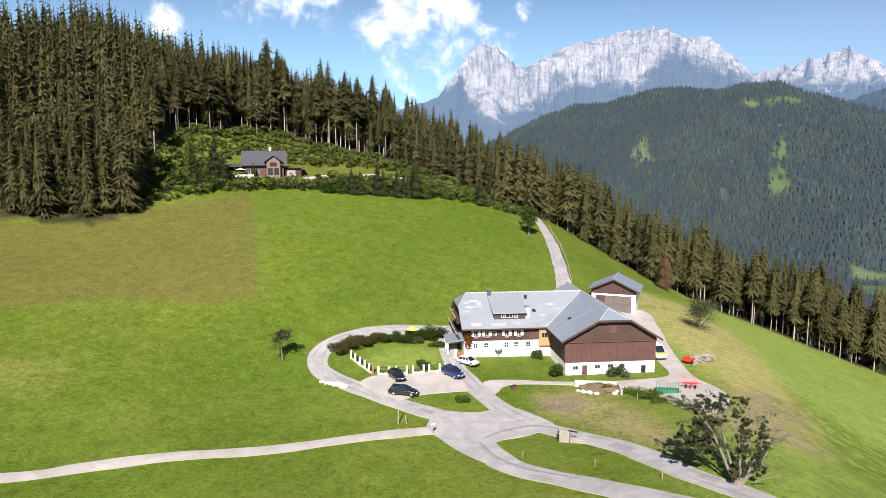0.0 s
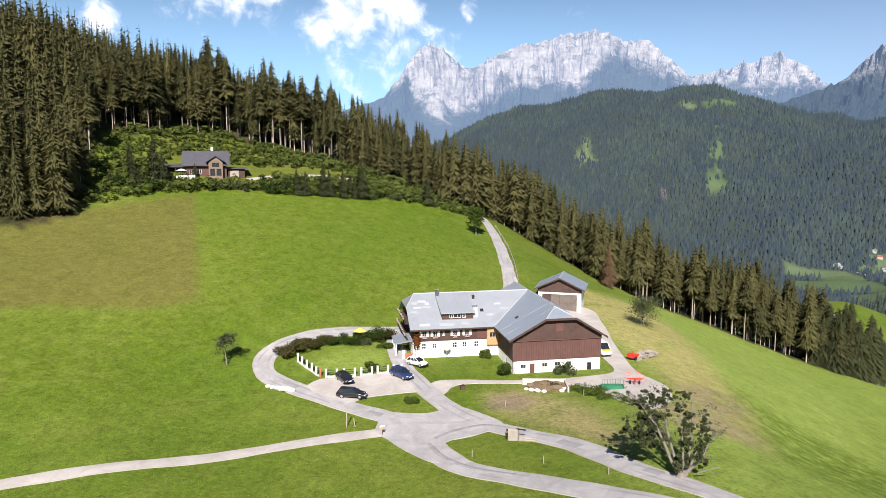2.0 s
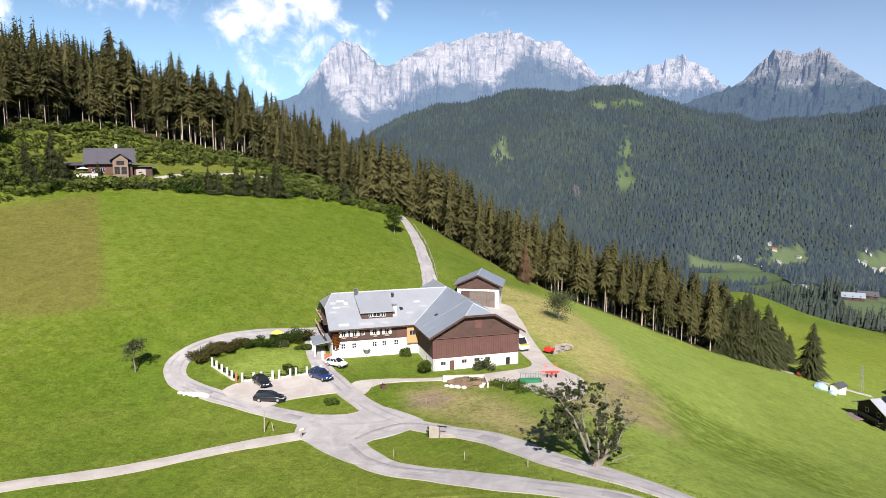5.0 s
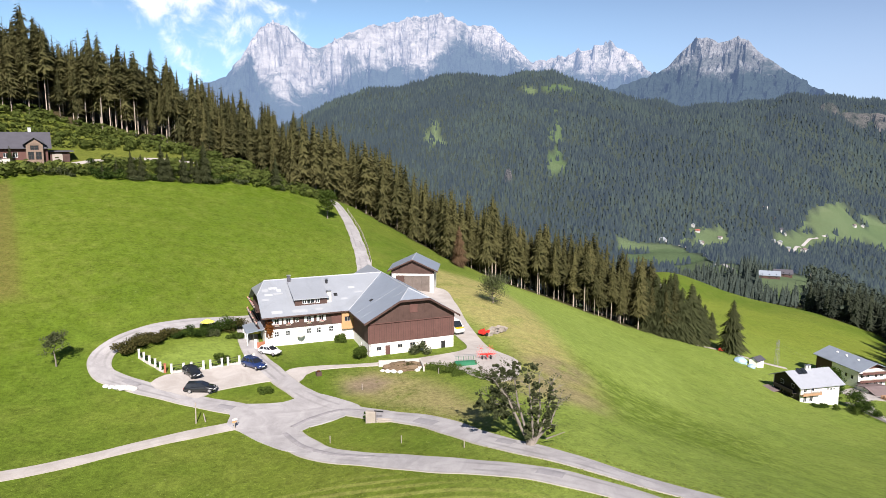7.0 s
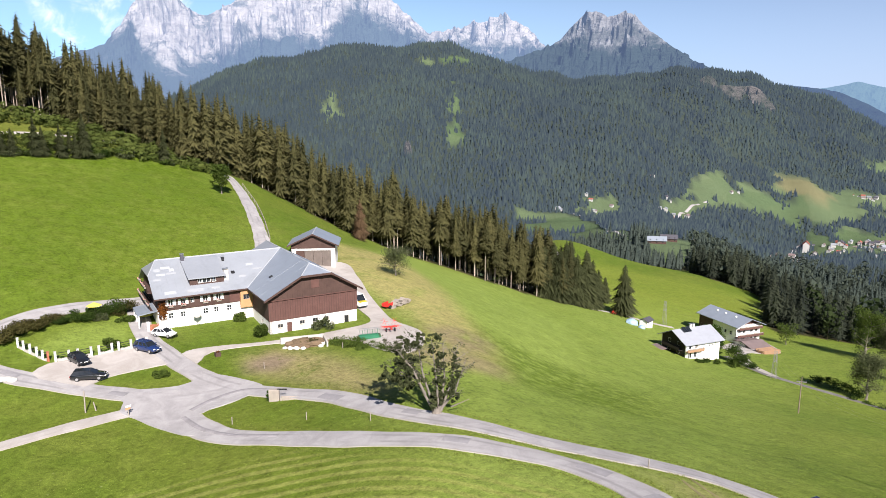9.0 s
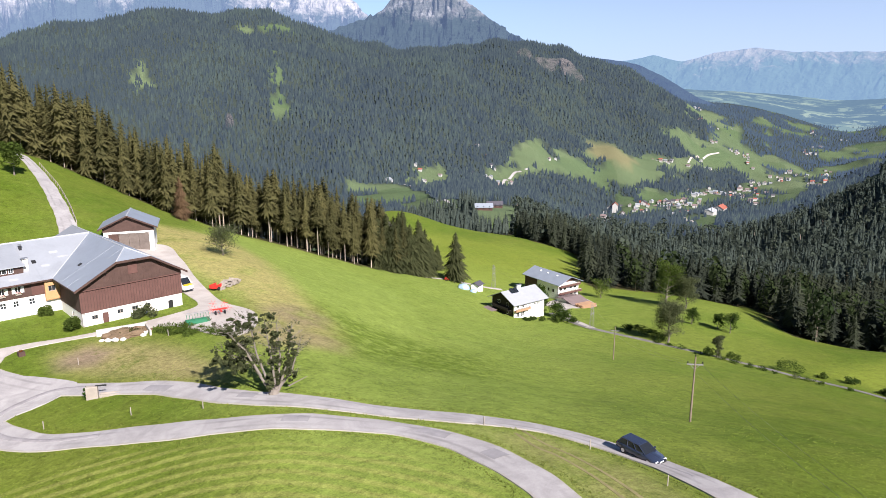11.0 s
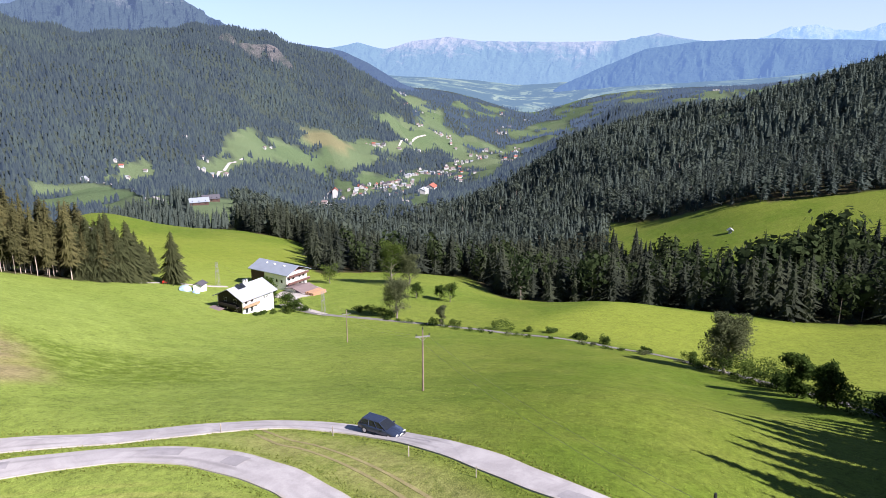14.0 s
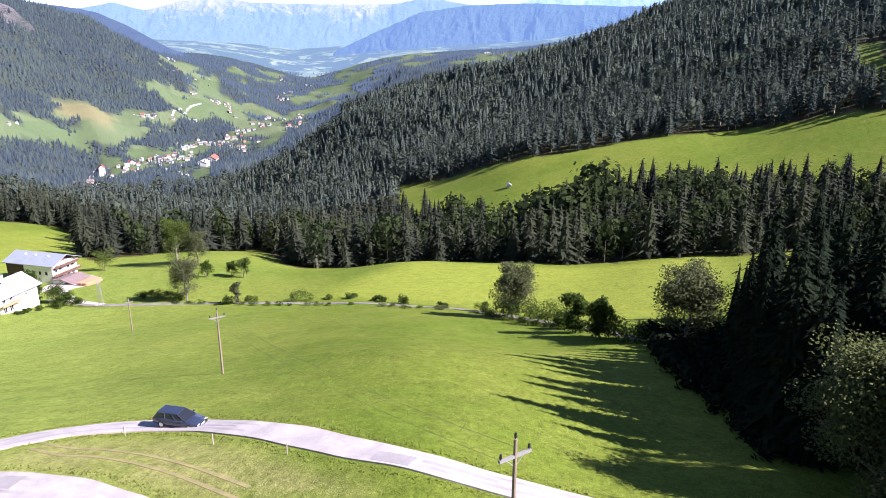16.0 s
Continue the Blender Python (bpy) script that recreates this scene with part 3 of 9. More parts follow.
def build_ground():
    az = np.radians(np.concatenate([np.arange(-44, 124, 0.52), np.arange(124, 316, 3.0)]))
    r = np.concatenate([[0.002, 1.0, 2.0, 3.0, 4.0, 5.0], np.exp(np.arange(math.log(6.0), math.log(4950.0), 0.018))])
    a, q = np.meshgrid(az, r)
    x, y = q * np.sin(a), q * np.cos(a)
    z = height(x, y)
    rows, cols = x.shape
    i = np.arange(rows * cols).reshape(rows, cols)
    nxt = np.roll(i, -1, axis=1)
    quads = np.stack([i[:-1], nxt[:-1], nxt[1:], i[1:]], -1).reshape(-1, 4)[:, ::-1]
    rr = np.hypot(x, y)
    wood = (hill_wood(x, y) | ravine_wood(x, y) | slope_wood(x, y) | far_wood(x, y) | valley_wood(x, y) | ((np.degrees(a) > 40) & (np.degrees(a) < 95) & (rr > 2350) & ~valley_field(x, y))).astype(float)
    behind = (np.degrees(a) > 126) & (rr > 350)
    straw, dry = np.maximum(inside(x, y, DRY_FIELD, 3), .6 * inside(x, y, [(-84, 196), (-76, 250), (-20, 256), (12, 244), (0, 222), (-40, 207), (-62, 200)], 10)), np.zeros(x.shape)
    for k, p in enumerate(DRY_SPOTS):
        dry = np.maximum(dry, inside(x, y, p, 9) * (.35 if k in (0, 4) else .9))
    bare = np.maximum(inside(x, y, [(14.5, 101), (19, 103), (22, 99), (18, 95), (14, 97)], 4), np.maximum.reduce([.28 * inside(x, y, DRY_SPOTS[1], 5), .6 * inside(x, y, [(45.5, 106), (53, 109.5), (57.5, 105), (51, 95.5), (45, 93)], 5), .5 * inside(x, y, DRY_SPOTS[3], 6), .2 * inside(x, y, DRY_SPOTS[4], 3)]))
    yellow = np.maximum(inside(x, y, YELLOW_FIELDS[0], 14), .6 * inside(x, y, YELLOW_FIELDS[1], 30))
    hay = inside(x, y, HAY_FIELD, 12)
    lush = np.maximum(inside(x, y, [(-74, 190), (-60, 205), (-40, 212), (0, 238), (20, 232), (18, 212), (-10, 207), (-40, 202), (-60, 192)], 8), inside(x, y, [(44, 104), (60, 118), (84, 92), (70, 70), (44, 84)], 14) * .7)
    lush = np.maximum(lush, .3 * inside(x, y, [(-80, 195), (-72, 240), (-20, 250), (10, 240), (0, 226), (-40, 212)], 8))
    lush = np.maximum(lush, .6 * inside(x, y, [(-53, 198), (-20, 212), (20, 214), (26, 190), (14, 145), (-10, 132), (-26, 118), (-30, 100), (-60, 88), (-90, 80), (-110, 108), (-77, 119), (-43, 129), (-36, 133)], 12))
    pale = np.clip((np.degrees(a) - 14) / 14, 0, 1) * np.clip((rr - 30) / 20, 0, 1) * np.clip((330 - rr) / 60, 0, 1) * (np.degrees(a) < 120) * np.clip((68 - np.degrees(a)) / 26, 0, 1)
    pale = np.maximum(pale * .62, .8 * inside(x, y, [(40, 128), (62, 182), (80, 215), (112, 205), (120, 160), (90, 110), (60, 84), (44, 100)], 22))
    pale = np.maximum(pale, .6 * inside(x, y, [(-13.5, 112.5), (-9, 118.5), (-2, 123.5), (0, 117), (-1.5, 111.8), (-10, 109.6)], 4))
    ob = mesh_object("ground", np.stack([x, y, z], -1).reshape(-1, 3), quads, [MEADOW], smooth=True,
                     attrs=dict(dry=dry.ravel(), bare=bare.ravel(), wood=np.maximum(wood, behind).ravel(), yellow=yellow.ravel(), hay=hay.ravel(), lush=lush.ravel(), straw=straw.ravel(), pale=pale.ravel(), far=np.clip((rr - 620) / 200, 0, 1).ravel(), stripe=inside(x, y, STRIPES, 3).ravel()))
    return tagged(ob, "hilly alpine meadow with mown, dry and lush patches", "ground", kind="structure")


build_ground()

# ---- roads ----


def spline(points, step=0.8):
    """Points along a smooth curve through the given ones."""
    p = [Vector(q) for q in points]
    p = [p[0] * 2 - p[1]] + p + [p[-1] * 2 - p[-2]]
    out = []
    for a, b, c, d in zip(p, p[1:], p[2:], p[3:]):
        n = max(2, int((c - b).length / step))
        for k in range(n):
            t = k / n
            out.append(0.5 * ((2 * b) + (c - a) * t + (2 * a - 5 * b + 4 * c - d) * t * t + (3 * b - a - 3 * c + d) * t ** 3))
    return out + [p[-2]]


def asphalt_material(name, colour, light, patchy=1.0):
    m = bpy.data.materials.new(name)
    m.use_nodes = True
    n = Nodes(m.node_tree)
    pos = n.add("ShaderNodeNewGeometry").outputs["Position"]
    uv = n.add("ShaderNodeAttribute", attribute_name="across").outputs["Fac"]
    mid, fine = n.noise(pos, 0.35, 5.0, 0.65, 0.6), n.noise(pos, 9.0, 4.0, 0.7)
    col = n.mix(n.step(mid, 0.3, 0.72), rgb(*colour), rgb(*light))
    track = n.math("MULTIPLY", n.step(n.math("ABSOLUTE", n.math("SUBTRACT", n.math("ABSOLUTE", uv), 0.45)), 0.2, 0.02), n.step(n.noise(pos, 0.12, 3.0), 0.42, 0.62))
    col = n.mix(n.math("MULTIPLY", track, 0.45 * patchy), col, rgb(*(c * 0.5 for c in colour)))
    edge = n.step(n.math("ADD", n.math("ABSOLUTE", uv), n.math("MULTIPLY", n.math("SUBTRACT", n.noise(pos, 1.6, 4.0), 0.5), 0.35)), 0.86, 1.0)
    col = n.mix(n.math("MULTIPLY", edge, 0.6), col, rgb(0.33, 0.30, 0.24))
    col = n.add("ShaderNodeVectorMath", {0: col, "Scale": n.math("ADD", n.math("MULTIPLY", fine, 0.4), 0.8)}, operation="SCALE").outputs[0]
    bump = n.add("ShaderNodeBump", {"Strength": 0.4, "Distance": 0.02, "Height": fine}).outputs[0]
    n.add("ShaderNodeOutputMaterial", {0: n.add("ShaderNodeBsdfPrincipled", {"Base Color": col, "Roughness": 0.85, "Specular IOR Level": 0.25, "Normal": bump}).outputs[0]})
    return m


ASPHALT = asphalt_material("asphalt", (0.295, 0.279, 0.278), (0.405, 0.387, 0.382))
LANE = asphalt_material("lane_asphalt", (0.15, 0.14, 0.135), (0.23, 0.215, 0.205))
GRAVEL = asphalt_material("gravel", (0.36, 0.325, 0.295), (0.455, 0.42, 0.39), 0.3)
WHEEL_EARTH = material("wheel_worn_earth", (0.23, 0.20, 0.09), 1.0, vary=0.6, scale=0.6, fine=5.0, stain=0.3)
WORN = material("worn_asphalt", (0.265, 0.25, 0.255), 0.9, vary=0.55, scale=0.9, fine=6.0, stain=0.2)
PATCH = material("asphalt_patch", (0.27, 0.258, 0.264), 0.9, vary=0.35, scale=0.9, fine=8.0, stain=0.3)


def road(name, points, width, mat, label, lift=0.09, crown=0.05, skirt=0.45):
    """A ribbon with a low crown and a skirt, laid on the ground along a curve."""
    line = spline(points)
    verts, quads, across = [], [], []
    prof = ((-1.06, -skirt), (-1.0, 0.0), (-0.5, 0.7 * crown), (0.0, crown), (0.5, 0.7 * crown), (1.0, 0.0), (1.06, -skirt))
    for k, p in enumerate(line):
        d = (line[min(k + 1, len(line) - 1)] - line[max(k - 1, 0)]).normalized()
        w = width / 2 * (1 + 0.05 * math.sin(k * .31) + 0.03 * math.sin(k * .83))
        side = Vector((d.y, -d.x))
        for u, h in prof:
            q = p + side * (u * w)
            verts.append((q.x, q.y, float(height(q.x, q.y)) + lift + h))
            across.append(u)
    m = len(prof)
    for k in range(len(line) - 1):
        for j in range(m - 1):
            quads.append((k * m + j, k * m + j + 1, (k + 1) * m + j + 1, (k + 1) * m + j))
    return tagged(mesh_object(name, verts, quads, [mat], attrs=dict(across=across)), label, "road", kind="structure")


def yard(name, poly, mat, label, lift=0.07, cell=0.7):
    """A paved or gravelled area inside an outline, laid on the ground."""
    bm = bmesh.new()
    line = [p.to_2d() for p in spline([Vector((*q, 0)) for q in poly + poly[:1]], 1.2)][:-1]
    bm.faces.new([bm.verts.new((p.x, p.y, 0)) for p in line])
    bmesh.ops.triangulate(bm, faces=bm.faces[:])
    lo, hi = np.min([tuple(p) for p in line], axis=0), np.max([tuple(p) for p in line], axis=0)
    for axis in (0, 1):
        for c in np.arange(lo[axis] + 1.0, hi[axis], 1.5):
            co, no = [0, 0, 0], [0, 0, 0]
            co[axis], no[axis] = float(c), 1
            bmesh.ops.bisect_plane(bm, geom=bm.verts[:] + bm.edges[:] + bm.faces[:], plane_co=co, plane_no=no)
    for v in bm.verts:
        v.co.z = float(height(v.co.x, v.co.y)) + lift
    rim = bmesh.ops.extrude_edge_only(bm, edges=[e for e in bm.edges if e.is_boundary])
    for v in rim["geom"]:
        if isinstance(v, bmesh.types.BMVert):
            v.co.z -= 0.4
    bmesh.ops.recalc_face_normals(bm, faces=bm.faces)
    me = bpy.data.meshes.new(name)
    bm.to_mesh(me)
    me.materials.append(mat)
    return tagged(new(name, me), label, "pavement", kind="structure")


road("road_farm", [(31, 236), (32, 222), (31.5, 200), (30, 178), (28, 160), (24, 148), (15, 139), (6, 134), (1.7, 131.5), (-8.8, 126.3), (-16.4, 121), (-20.6, 115.5), (-19.8, 109.2), (-14.4, 104.4), (-7.1, 99.6), (-0.3, 95), (3.6, 90), (5.8, 83), (8.4, 77.6), (14.5, 71.4), (22.6, 62.6), (29.2, 56.6), (34.5, 51.2), (37.3, 44.4), (37, 36.7), (35.6, 31), (31, 20), (26, 8)], 3.5, ASPHALT, "narrow patched grey asphalt road with a hairpin bend")
road("road_yard", [(0.8, 130), (0.9, 124), (1.5, 117), (4.9, 106), (8.4, 97.4), (12.9, 90.8), (17, 86), (21.8, 80), (25.7, 70.0), (29.25, 64.25), (34.95, 57.6), (43.7, 48.6), (48.4, 42.9), (50.3, 35), (47.6, 25), (44, 15.5), (42, 8), (41, 0), (41, -14)], 3.3, ASPHALT, "narrow grey asphalt road with darker repairs", 0.12)
road("track_west", [(-75, 68), (-49.8, 74.8), (-42, 78), (-29.8, 81.4), (-16.9, 85.6), (-6.3, 89), (1, 91)], 2.4, GRAVEL, "pale gravel farm track across the meadow", 0.06)
road("track_valley", [(164, 150), (158, 128), (160, 100), (161, 78), (158.5, 58), (155, 40), (148, 22), (126, 3), (103, -11), (80, -24), (60, -34)], 2.2, LANE, "pale narrow lane below the meadow", 0.10)
yard("pavement_junction", [(-2.5, 97.5), (5, 96), (9.5, 98), (15, 91), (11, 87.6), (6.5, 86), (5.5, 80), (2, 84), (-.8, 88.4), (-2.4, 90.6), (-1.9, 93.6), (-2.8, 95.6)], ASPHALT, "worn grey asphalt road junction", 0.14)
yard("pavement_parking", [(-13, 105.5), (-11.3, 108), (-6, 109.6), (0.8, 112), (4.4, 107), (5.4, 104.5), (2.6, 104.2), (-3.4, 102.6), (-7.6, 99.4), (-11.5, 102.5)], GRAVEL, "pale gravel parking area beside the farm road", 0.13)
yard("pavement_yard", [(5.2, 104.5), (6.9, 108.3), (12, 108.8), (17.6, 108.2), (28, 108.2), (36.5, 110.3), (37.4, 118), (36.5, 126), (36, 136), (33, 146), (30, 150), (44, 152), (44, 140), (42.4, 128), (41.3, 118), (41, 110), (43, 103), (40, 95), (35.7, 91.4), (33, 95), (31.5, 101), (28.4, 104.8), (19.2, 106.8), (10.5, 106.6), (8, 103)], GRAVEL, "pale dusty gravel farmyard", 0.10)
road("track_meadow", [(235, 364), (229, 349), (222, 329), (223, 323), (224, 318)], 3.4, ASPHALT, "pale lane over the rounded meadow", 0.12)
for side in (-.75, .75):
    road("track_wheel", [(44.4 + side * .9, 44.5 + side * .4), (43.1 + side, 40.1), (43.0 + side, 37.5), (42.0 + side, 33.3), (40.8 + side, 29.7), (39.5 + side, 26.4), (37.6 + side, 22)], .34, WHEEL_EARTH, "worn brown wheel track in the grass verge", 0.02, 0.0, 0.06)

# ---- woods ----
BARK = material("bark", (0.34, 0.28, 0.23), 0.95, vary=0.5, scale=0.8, fine=6.0, tint="tint")
NEEDLES = leaf_material("needles", (0.150, 0.138, 0.056), (0.018, 0.024, 0.013), through=0.25)
NEEDLES_RUST = leaf_material("needles_rust", (0.200, 0.130, 0.075), (0.060, 0.038, 0.022), through=0.25)
# ravine needles: darker, cooler copy with the shade in its colour
NEEDLES_SHADE_DARK = leaf_material("needles_shade_dark", (0.064, 0.074, 0.044), (0.007, 0.011, 0.016), through=0.2)
# the two far needle materials glow faintly blue in place of haze
NEEDLES_FAR_HAZED = leaf_material("needles_far_hazed", (0.057, 0.071, 0.047), (0.016, 0.022, 0.022), air=(0.0225, 0.033, 0.051), scale=0.008, through=0.4, sprig=0.16, patch=(0.070, 0.092, 0.048))
NEEDLES_DISTANT_HAZED = leaf_material("needles_distant_hazed", (0.046, 0.068, 0.042), (0.018, 0.024, 0.023), air=(0.034, 0.050, 0.085), scale=0.008, through=0.4, sprig=0.12)
# bluish haze and shade of the middle distance mixed into these needles
NEEDLES_HAZE_TINT = leaf_material("needles_haze_tint", (0.076, 0.094, 0.072), (0.034, 0.048, 0.050), scale=0.03, through=0.1, sprig=0.5)


# side sprays of a bough: turn away from it, and where along it they start
FAN = ((-.75, .12), (.75, .12), (-.65, .42), (.65, .42), (0, .5))


def spruce_shape(seed, boughs=90, low=0.12, spread=0.15, trunk=True, droop=0.75, core=0.5, sprays=FAN, leaf=0.10):
    """A spruce one metre high: tapered trunk, dark core and drooping boughs that wind up it. Points, triangles, material of each."""
    rnd = random.Random(seed)
    v, f, m = [], [], []
    if trunk:
        sides, rad = 5, 0.0062
        for k in range(sides):
            a = 2 * math.pi * k / sides
            v.append((rad * math.cos(a), rad * math.sin(a), -0.03))
            v.append((rad * .6 * math.cos(a), rad * .6 * math.sin(a), min(0.7, low + 0.25)))
        for k in range(sides):
            a, b = 2 * k, 2 * ((k + 1) % sides)
            f += [(a, b, b + 1), (a, b + 1, a + 1)]
            m += [0, 0]
    i = len(v)
    v += [(.005, 0, .84), (-.003, .004, .84), (-.003, -.004, .84), (0, 0, .975)]
    f += [(i, i + 1, i + 3), (i + 1, i + 2, i + 3), (i + 2, i, i + 3)]
    m += [1, 1, 1]
    i = len(v)
    v.append((0, 0, 0.95 if leaf < .12 else 0.84))
    for k in range(6):
        a = 2 * math.pi * k / 6 + seed
        v.append((spread * core * math.cos(a), spread * core * math.sin(a), low + .04 + .05 * (k % 2)))
    for k in range(6):
        f.append((i, i + 1 + k, i + 1 + (k + 1) % 6))
        m.append(1)
    lean = (rnd.uniform(-.012, .012), rnd.uniform(-.012, .012))
    fat, turn = rnd.uniform(.62, .85), rnd.random() * 6.3
    for k in range(boughs):
        u = 1 - (1 - (k + rnd.random()) / boughs) ** 0.74
        z = low + (0.97 - low) * u
        ragged = 1 + .22 * math.sin(u * 31 + seed) + rnd.uniform(-.3, .22)
        q = (spread * (1 - u) ** fat * min(1, .55 + u * 4) + (.008 if leaf < .15 else .03)) * ragged
        if low > 0.3 and u < .14:
            q *= rnd.uniform(.25, .9)
        a = turn + k * 2.39996 + rnd.uniform(-.3, .3)
        c, d = math.cos(a), math.sin(a)
        cx, cy = lean[0] * z, lean[1] * z
        fall = q * droop * rnd.uniform(.45, 1.2)
        for off, start in sprays:
            g = a + off * rnd.uniform(.6, 1.4)
            e, h = math.cos(g), math.sin(g)
            reach = q * ((1.08 - start) if off == 0 else .62) * rnd.uniform(.75, 1.2)
            wide = (q * leaf + .003) * rnd.uniform(.8, 1.3)
            bx, by, bz = cx + q * start * c, cy + q * start * d, z + .15 * q - fall * start ** 1.4
            i = len(v)
            v += [(bx - wide * h, by + wide * e, bz + wide * rnd.uniform(-.6, .4)), (bx + wide * h, by - wide * e, bz - wide * rnd.uniform(0, 1.4)), (bx + reach * e, by + reach * h, bz - reach * droop * rnd.uniform(.5, 1.1))]
            f.append((i, i + 1, i + 2))
            m.append(1)
    return np.array(v), np.array(f), np.array(m)


def far_spruce_shape(seed):
    """A spruce seen from far off: two ragged cones."""
    rnd = random.Random(seed)
    v, f = [], []
    for z0, z1, rad, n in ((-.05, .72, .31, 6), (.36, .96, .21, 5)):
        i = len(v)
        v.append((rnd.uniform(-.02, .02), 0, z1))
        for k in range(n):
            a, q = 2 * math.pi * k / n + seed, rad * rnd.uniform(.65, 1.25)
            v.append((q * math.cos(a), q * math.sin(a), z0 + rnd.uniform(-.08, .1)))
        f += [(i, i + 1 + k, i + 1 + (k + 1) % n) for k in range(n)]
    return np.array(v), np.array(f), np.ones(len(f), int)


def spire_shape(seed):
    """A distant spruce: one ragged spire with an uneven skirt."""
    rnd = random.Random(seed)
    n = 6
    v = [(rnd.uniform(-.03, .03), rnd.uniform(-.03, .03), 1.0)]
    for k in range(n):
        a, q = 2 * math.pi * k / n + seed, rnd.uniform(.13, .27)
        v.append((q * math.cos(a), q * math.sin(a), rnd.uniform(-.55, -.1)))
    return np.array(v), np.array([(0, 1 + k, 1 + (k + 1) % n) for k in range(n)]), np.ones(n, int)


def bush_shape(seed, leaves=70, size=0.13, trunk=0.0, wide=0.5):
    """A shrub or broadleaf tree one metre high: loose leafy sprays over an uneven crown. Points, triangles, material of each."""
    rnd = random.Random(seed)
    v, f, m = [], [], []
    off = Vector((rnd.random() * 9, rnd.random() * 9, rnd.random() * 9))
    mid, half = (1 + trunk) / 2, (1 - trunk) / 2
    for _ in range(leaves):
        d = Vector((rnd.gauss(0, 1), rnd.gauss(0, 1), rnd.gauss(0, 1))).normalized()
        k = (1 + .55 * noise.noise(d * 1.6 + off)) * rnd.uniform(.72, 1.03)
        p = Vector((d.x * wide * k, d.y * wide * k, mid + d.z * half * k))
        u = (d.cross(Vector((rnd.gauss(0, 1), rnd.gauss(0, 1), rnd.gauss(0, 1))))).normalized()
        w = (d * .7 + Vector((0, 0, -.5))).cross(u).normalized()
        s = size * rnd.uniform(.6, 1.4)
        i = len(v)
        v += [tuple(p - u * s), tuple(p - w * s * .8), tuple(p + u * s), tuple(p + w * s * .8)]
        f += [(i, i + 1, i + 2), (i, i + 2, i + 3)]
        m += [1, 1]
    if trunk:
        i = len(v)
        v += [(-.02, 0, -.03), (.02, 0, -.03), (0, .02, -.03), (0, 0, mid)]
        f += [(i, i + 1, i + 3), (i + 1, i + 2, i + 3), (i + 2, i, i + 3)]
        m += [0, 0, 0]
    return np.array(v), np.array(f), np.array(m)


def scatter(region, box, gap, seed, jitter=0.42, keep=1.0):
    """Places of trees on a jittered grid inside a region."""
    rng = np.random.default_rng(seed)
    x, y = np.meshgrid(np.arange(box[0], box[2], gap), np.arange(box[1], box[3], gap))
    x, y = x + rng.uniform(-jitter, jitter, x.shape) * gap, y + rng.uniform(-jitter, jitter, x.shape) * gap
    x, y = x.ravel(), y.ravel()
    ok = region(x, y) & (rng.random(x.shape) < keep)
    return x[ok], y[ok]


def wood(name, x, y, shapes, tall, mats, label, seed, slim=(0.85, 1.25), lift=-0.2, ragged=0.0):
    """One mesh of many trees at the places given."""
    rng = np.random.default_rng(seed)
    n = len(x)
    z = height(x, y) + lift
    h = rng.uniform(tall[0], tall[1], n) * (0.80 + 0.40 * fractal(x * .02, y * .02, 3, seed + 7)) * np.where(rng.random(n) < .3, rng.uniform(.62, .95, n), rng.uniform(.95, 1.1, n))
    w = h * rng.uniform(slim[0], slim[1], n)
    turn, tint, pick = rng.uniform(0, 6.28, n), np.clip(rng.normal(.5, .24, n), 0, 1), rng.integers(0, len(shapes), n)
    vs, fs, ms, ts, base = [], [], [], [], 0
    for k, (v, f, m) in enumerate(shapes):
        s = np.where(pick == k)[0]
        if not len(s):
            continue
        c, d = np.cos(turn[s])[:, None], np.sin(turn[s])[:, None]
        px = x[s][:, None] + (v[:, 0] * c - v[:, 1] * d) * w[s][:, None]
        py = y[s][:, None] + (v[:, 0] * d + v[:, 1] * c) * w[s][:, None]
        pz = z[s][:, None] + v[:, 2] * h[s][:, None]
        vs.append(np.stack([px, py, pz], -1).reshape(-1, 3))
        fs.append((f[None] + (np.arange(len(s)) * len(v))[:, None, None] + base).reshape(-1, 3))
        ms.append(np.tile(m, len(s)))
        ts.append(np.repeat(tint[s], len(v)))
        base += len(s) * len(v)
    ob = mesh_object(name, np.concatenate(vs), np.concatenate(fs), mats, np.concatenate(ms), attrs=dict(tint=np.concatenate(ts)))
    return tagged(ob, label, "forest", kind="stuff")


ROUND = [bush_shape(90 + s, 210, 0.046, 0.08, 0.27) for s in range(5)]
ROUND_FAR = [bush_shape(95 + s, 42, 0.088, 0.08, 0.27) for s in range(4)]
BUSHES = [bush_shape(100 + s, 60, 0.15, 0.0, 0.6) for s in range(5)]
LEAVES_WOOD = leaf_material("leaves_wood", (0.052, 0.070, 0.028), (0.016, 0.029, 0.013), scale=0.5)
# mountainside broadleaves, with the same bluish haze put in their colour
LEAVES_HAZE_TINT = leaf_material("leaves_haze_tint", (0.090, 0.110, 0.076), (0.028, 0.040, 0.040), scale=0.1)
NEAR = [spruce_shape(10 + s, 210, 0.04, 0.160) for s in range(4)]
FULL = [spruce_shape(s, 135, 0.04, 0.165, leaf=.075) for s in range(6)]
EDGE = [spruce_shape(20 + s, 125, 0.20 + .09 * (s % 4), 0.140, leaf=.085) for s in range(7)]
HANG = [spruce_shape(30 + s, 115, 0.02 + .07 * (s % 3), 0.165, leaf=.09) for s in range(6)]
HILL = [spruce_shape(50 + s, 46, 0.10, 0.165, True, .7, .38, ((-.6, .15), (.6, .15), (0, .4)), .13) for s in range(6)]
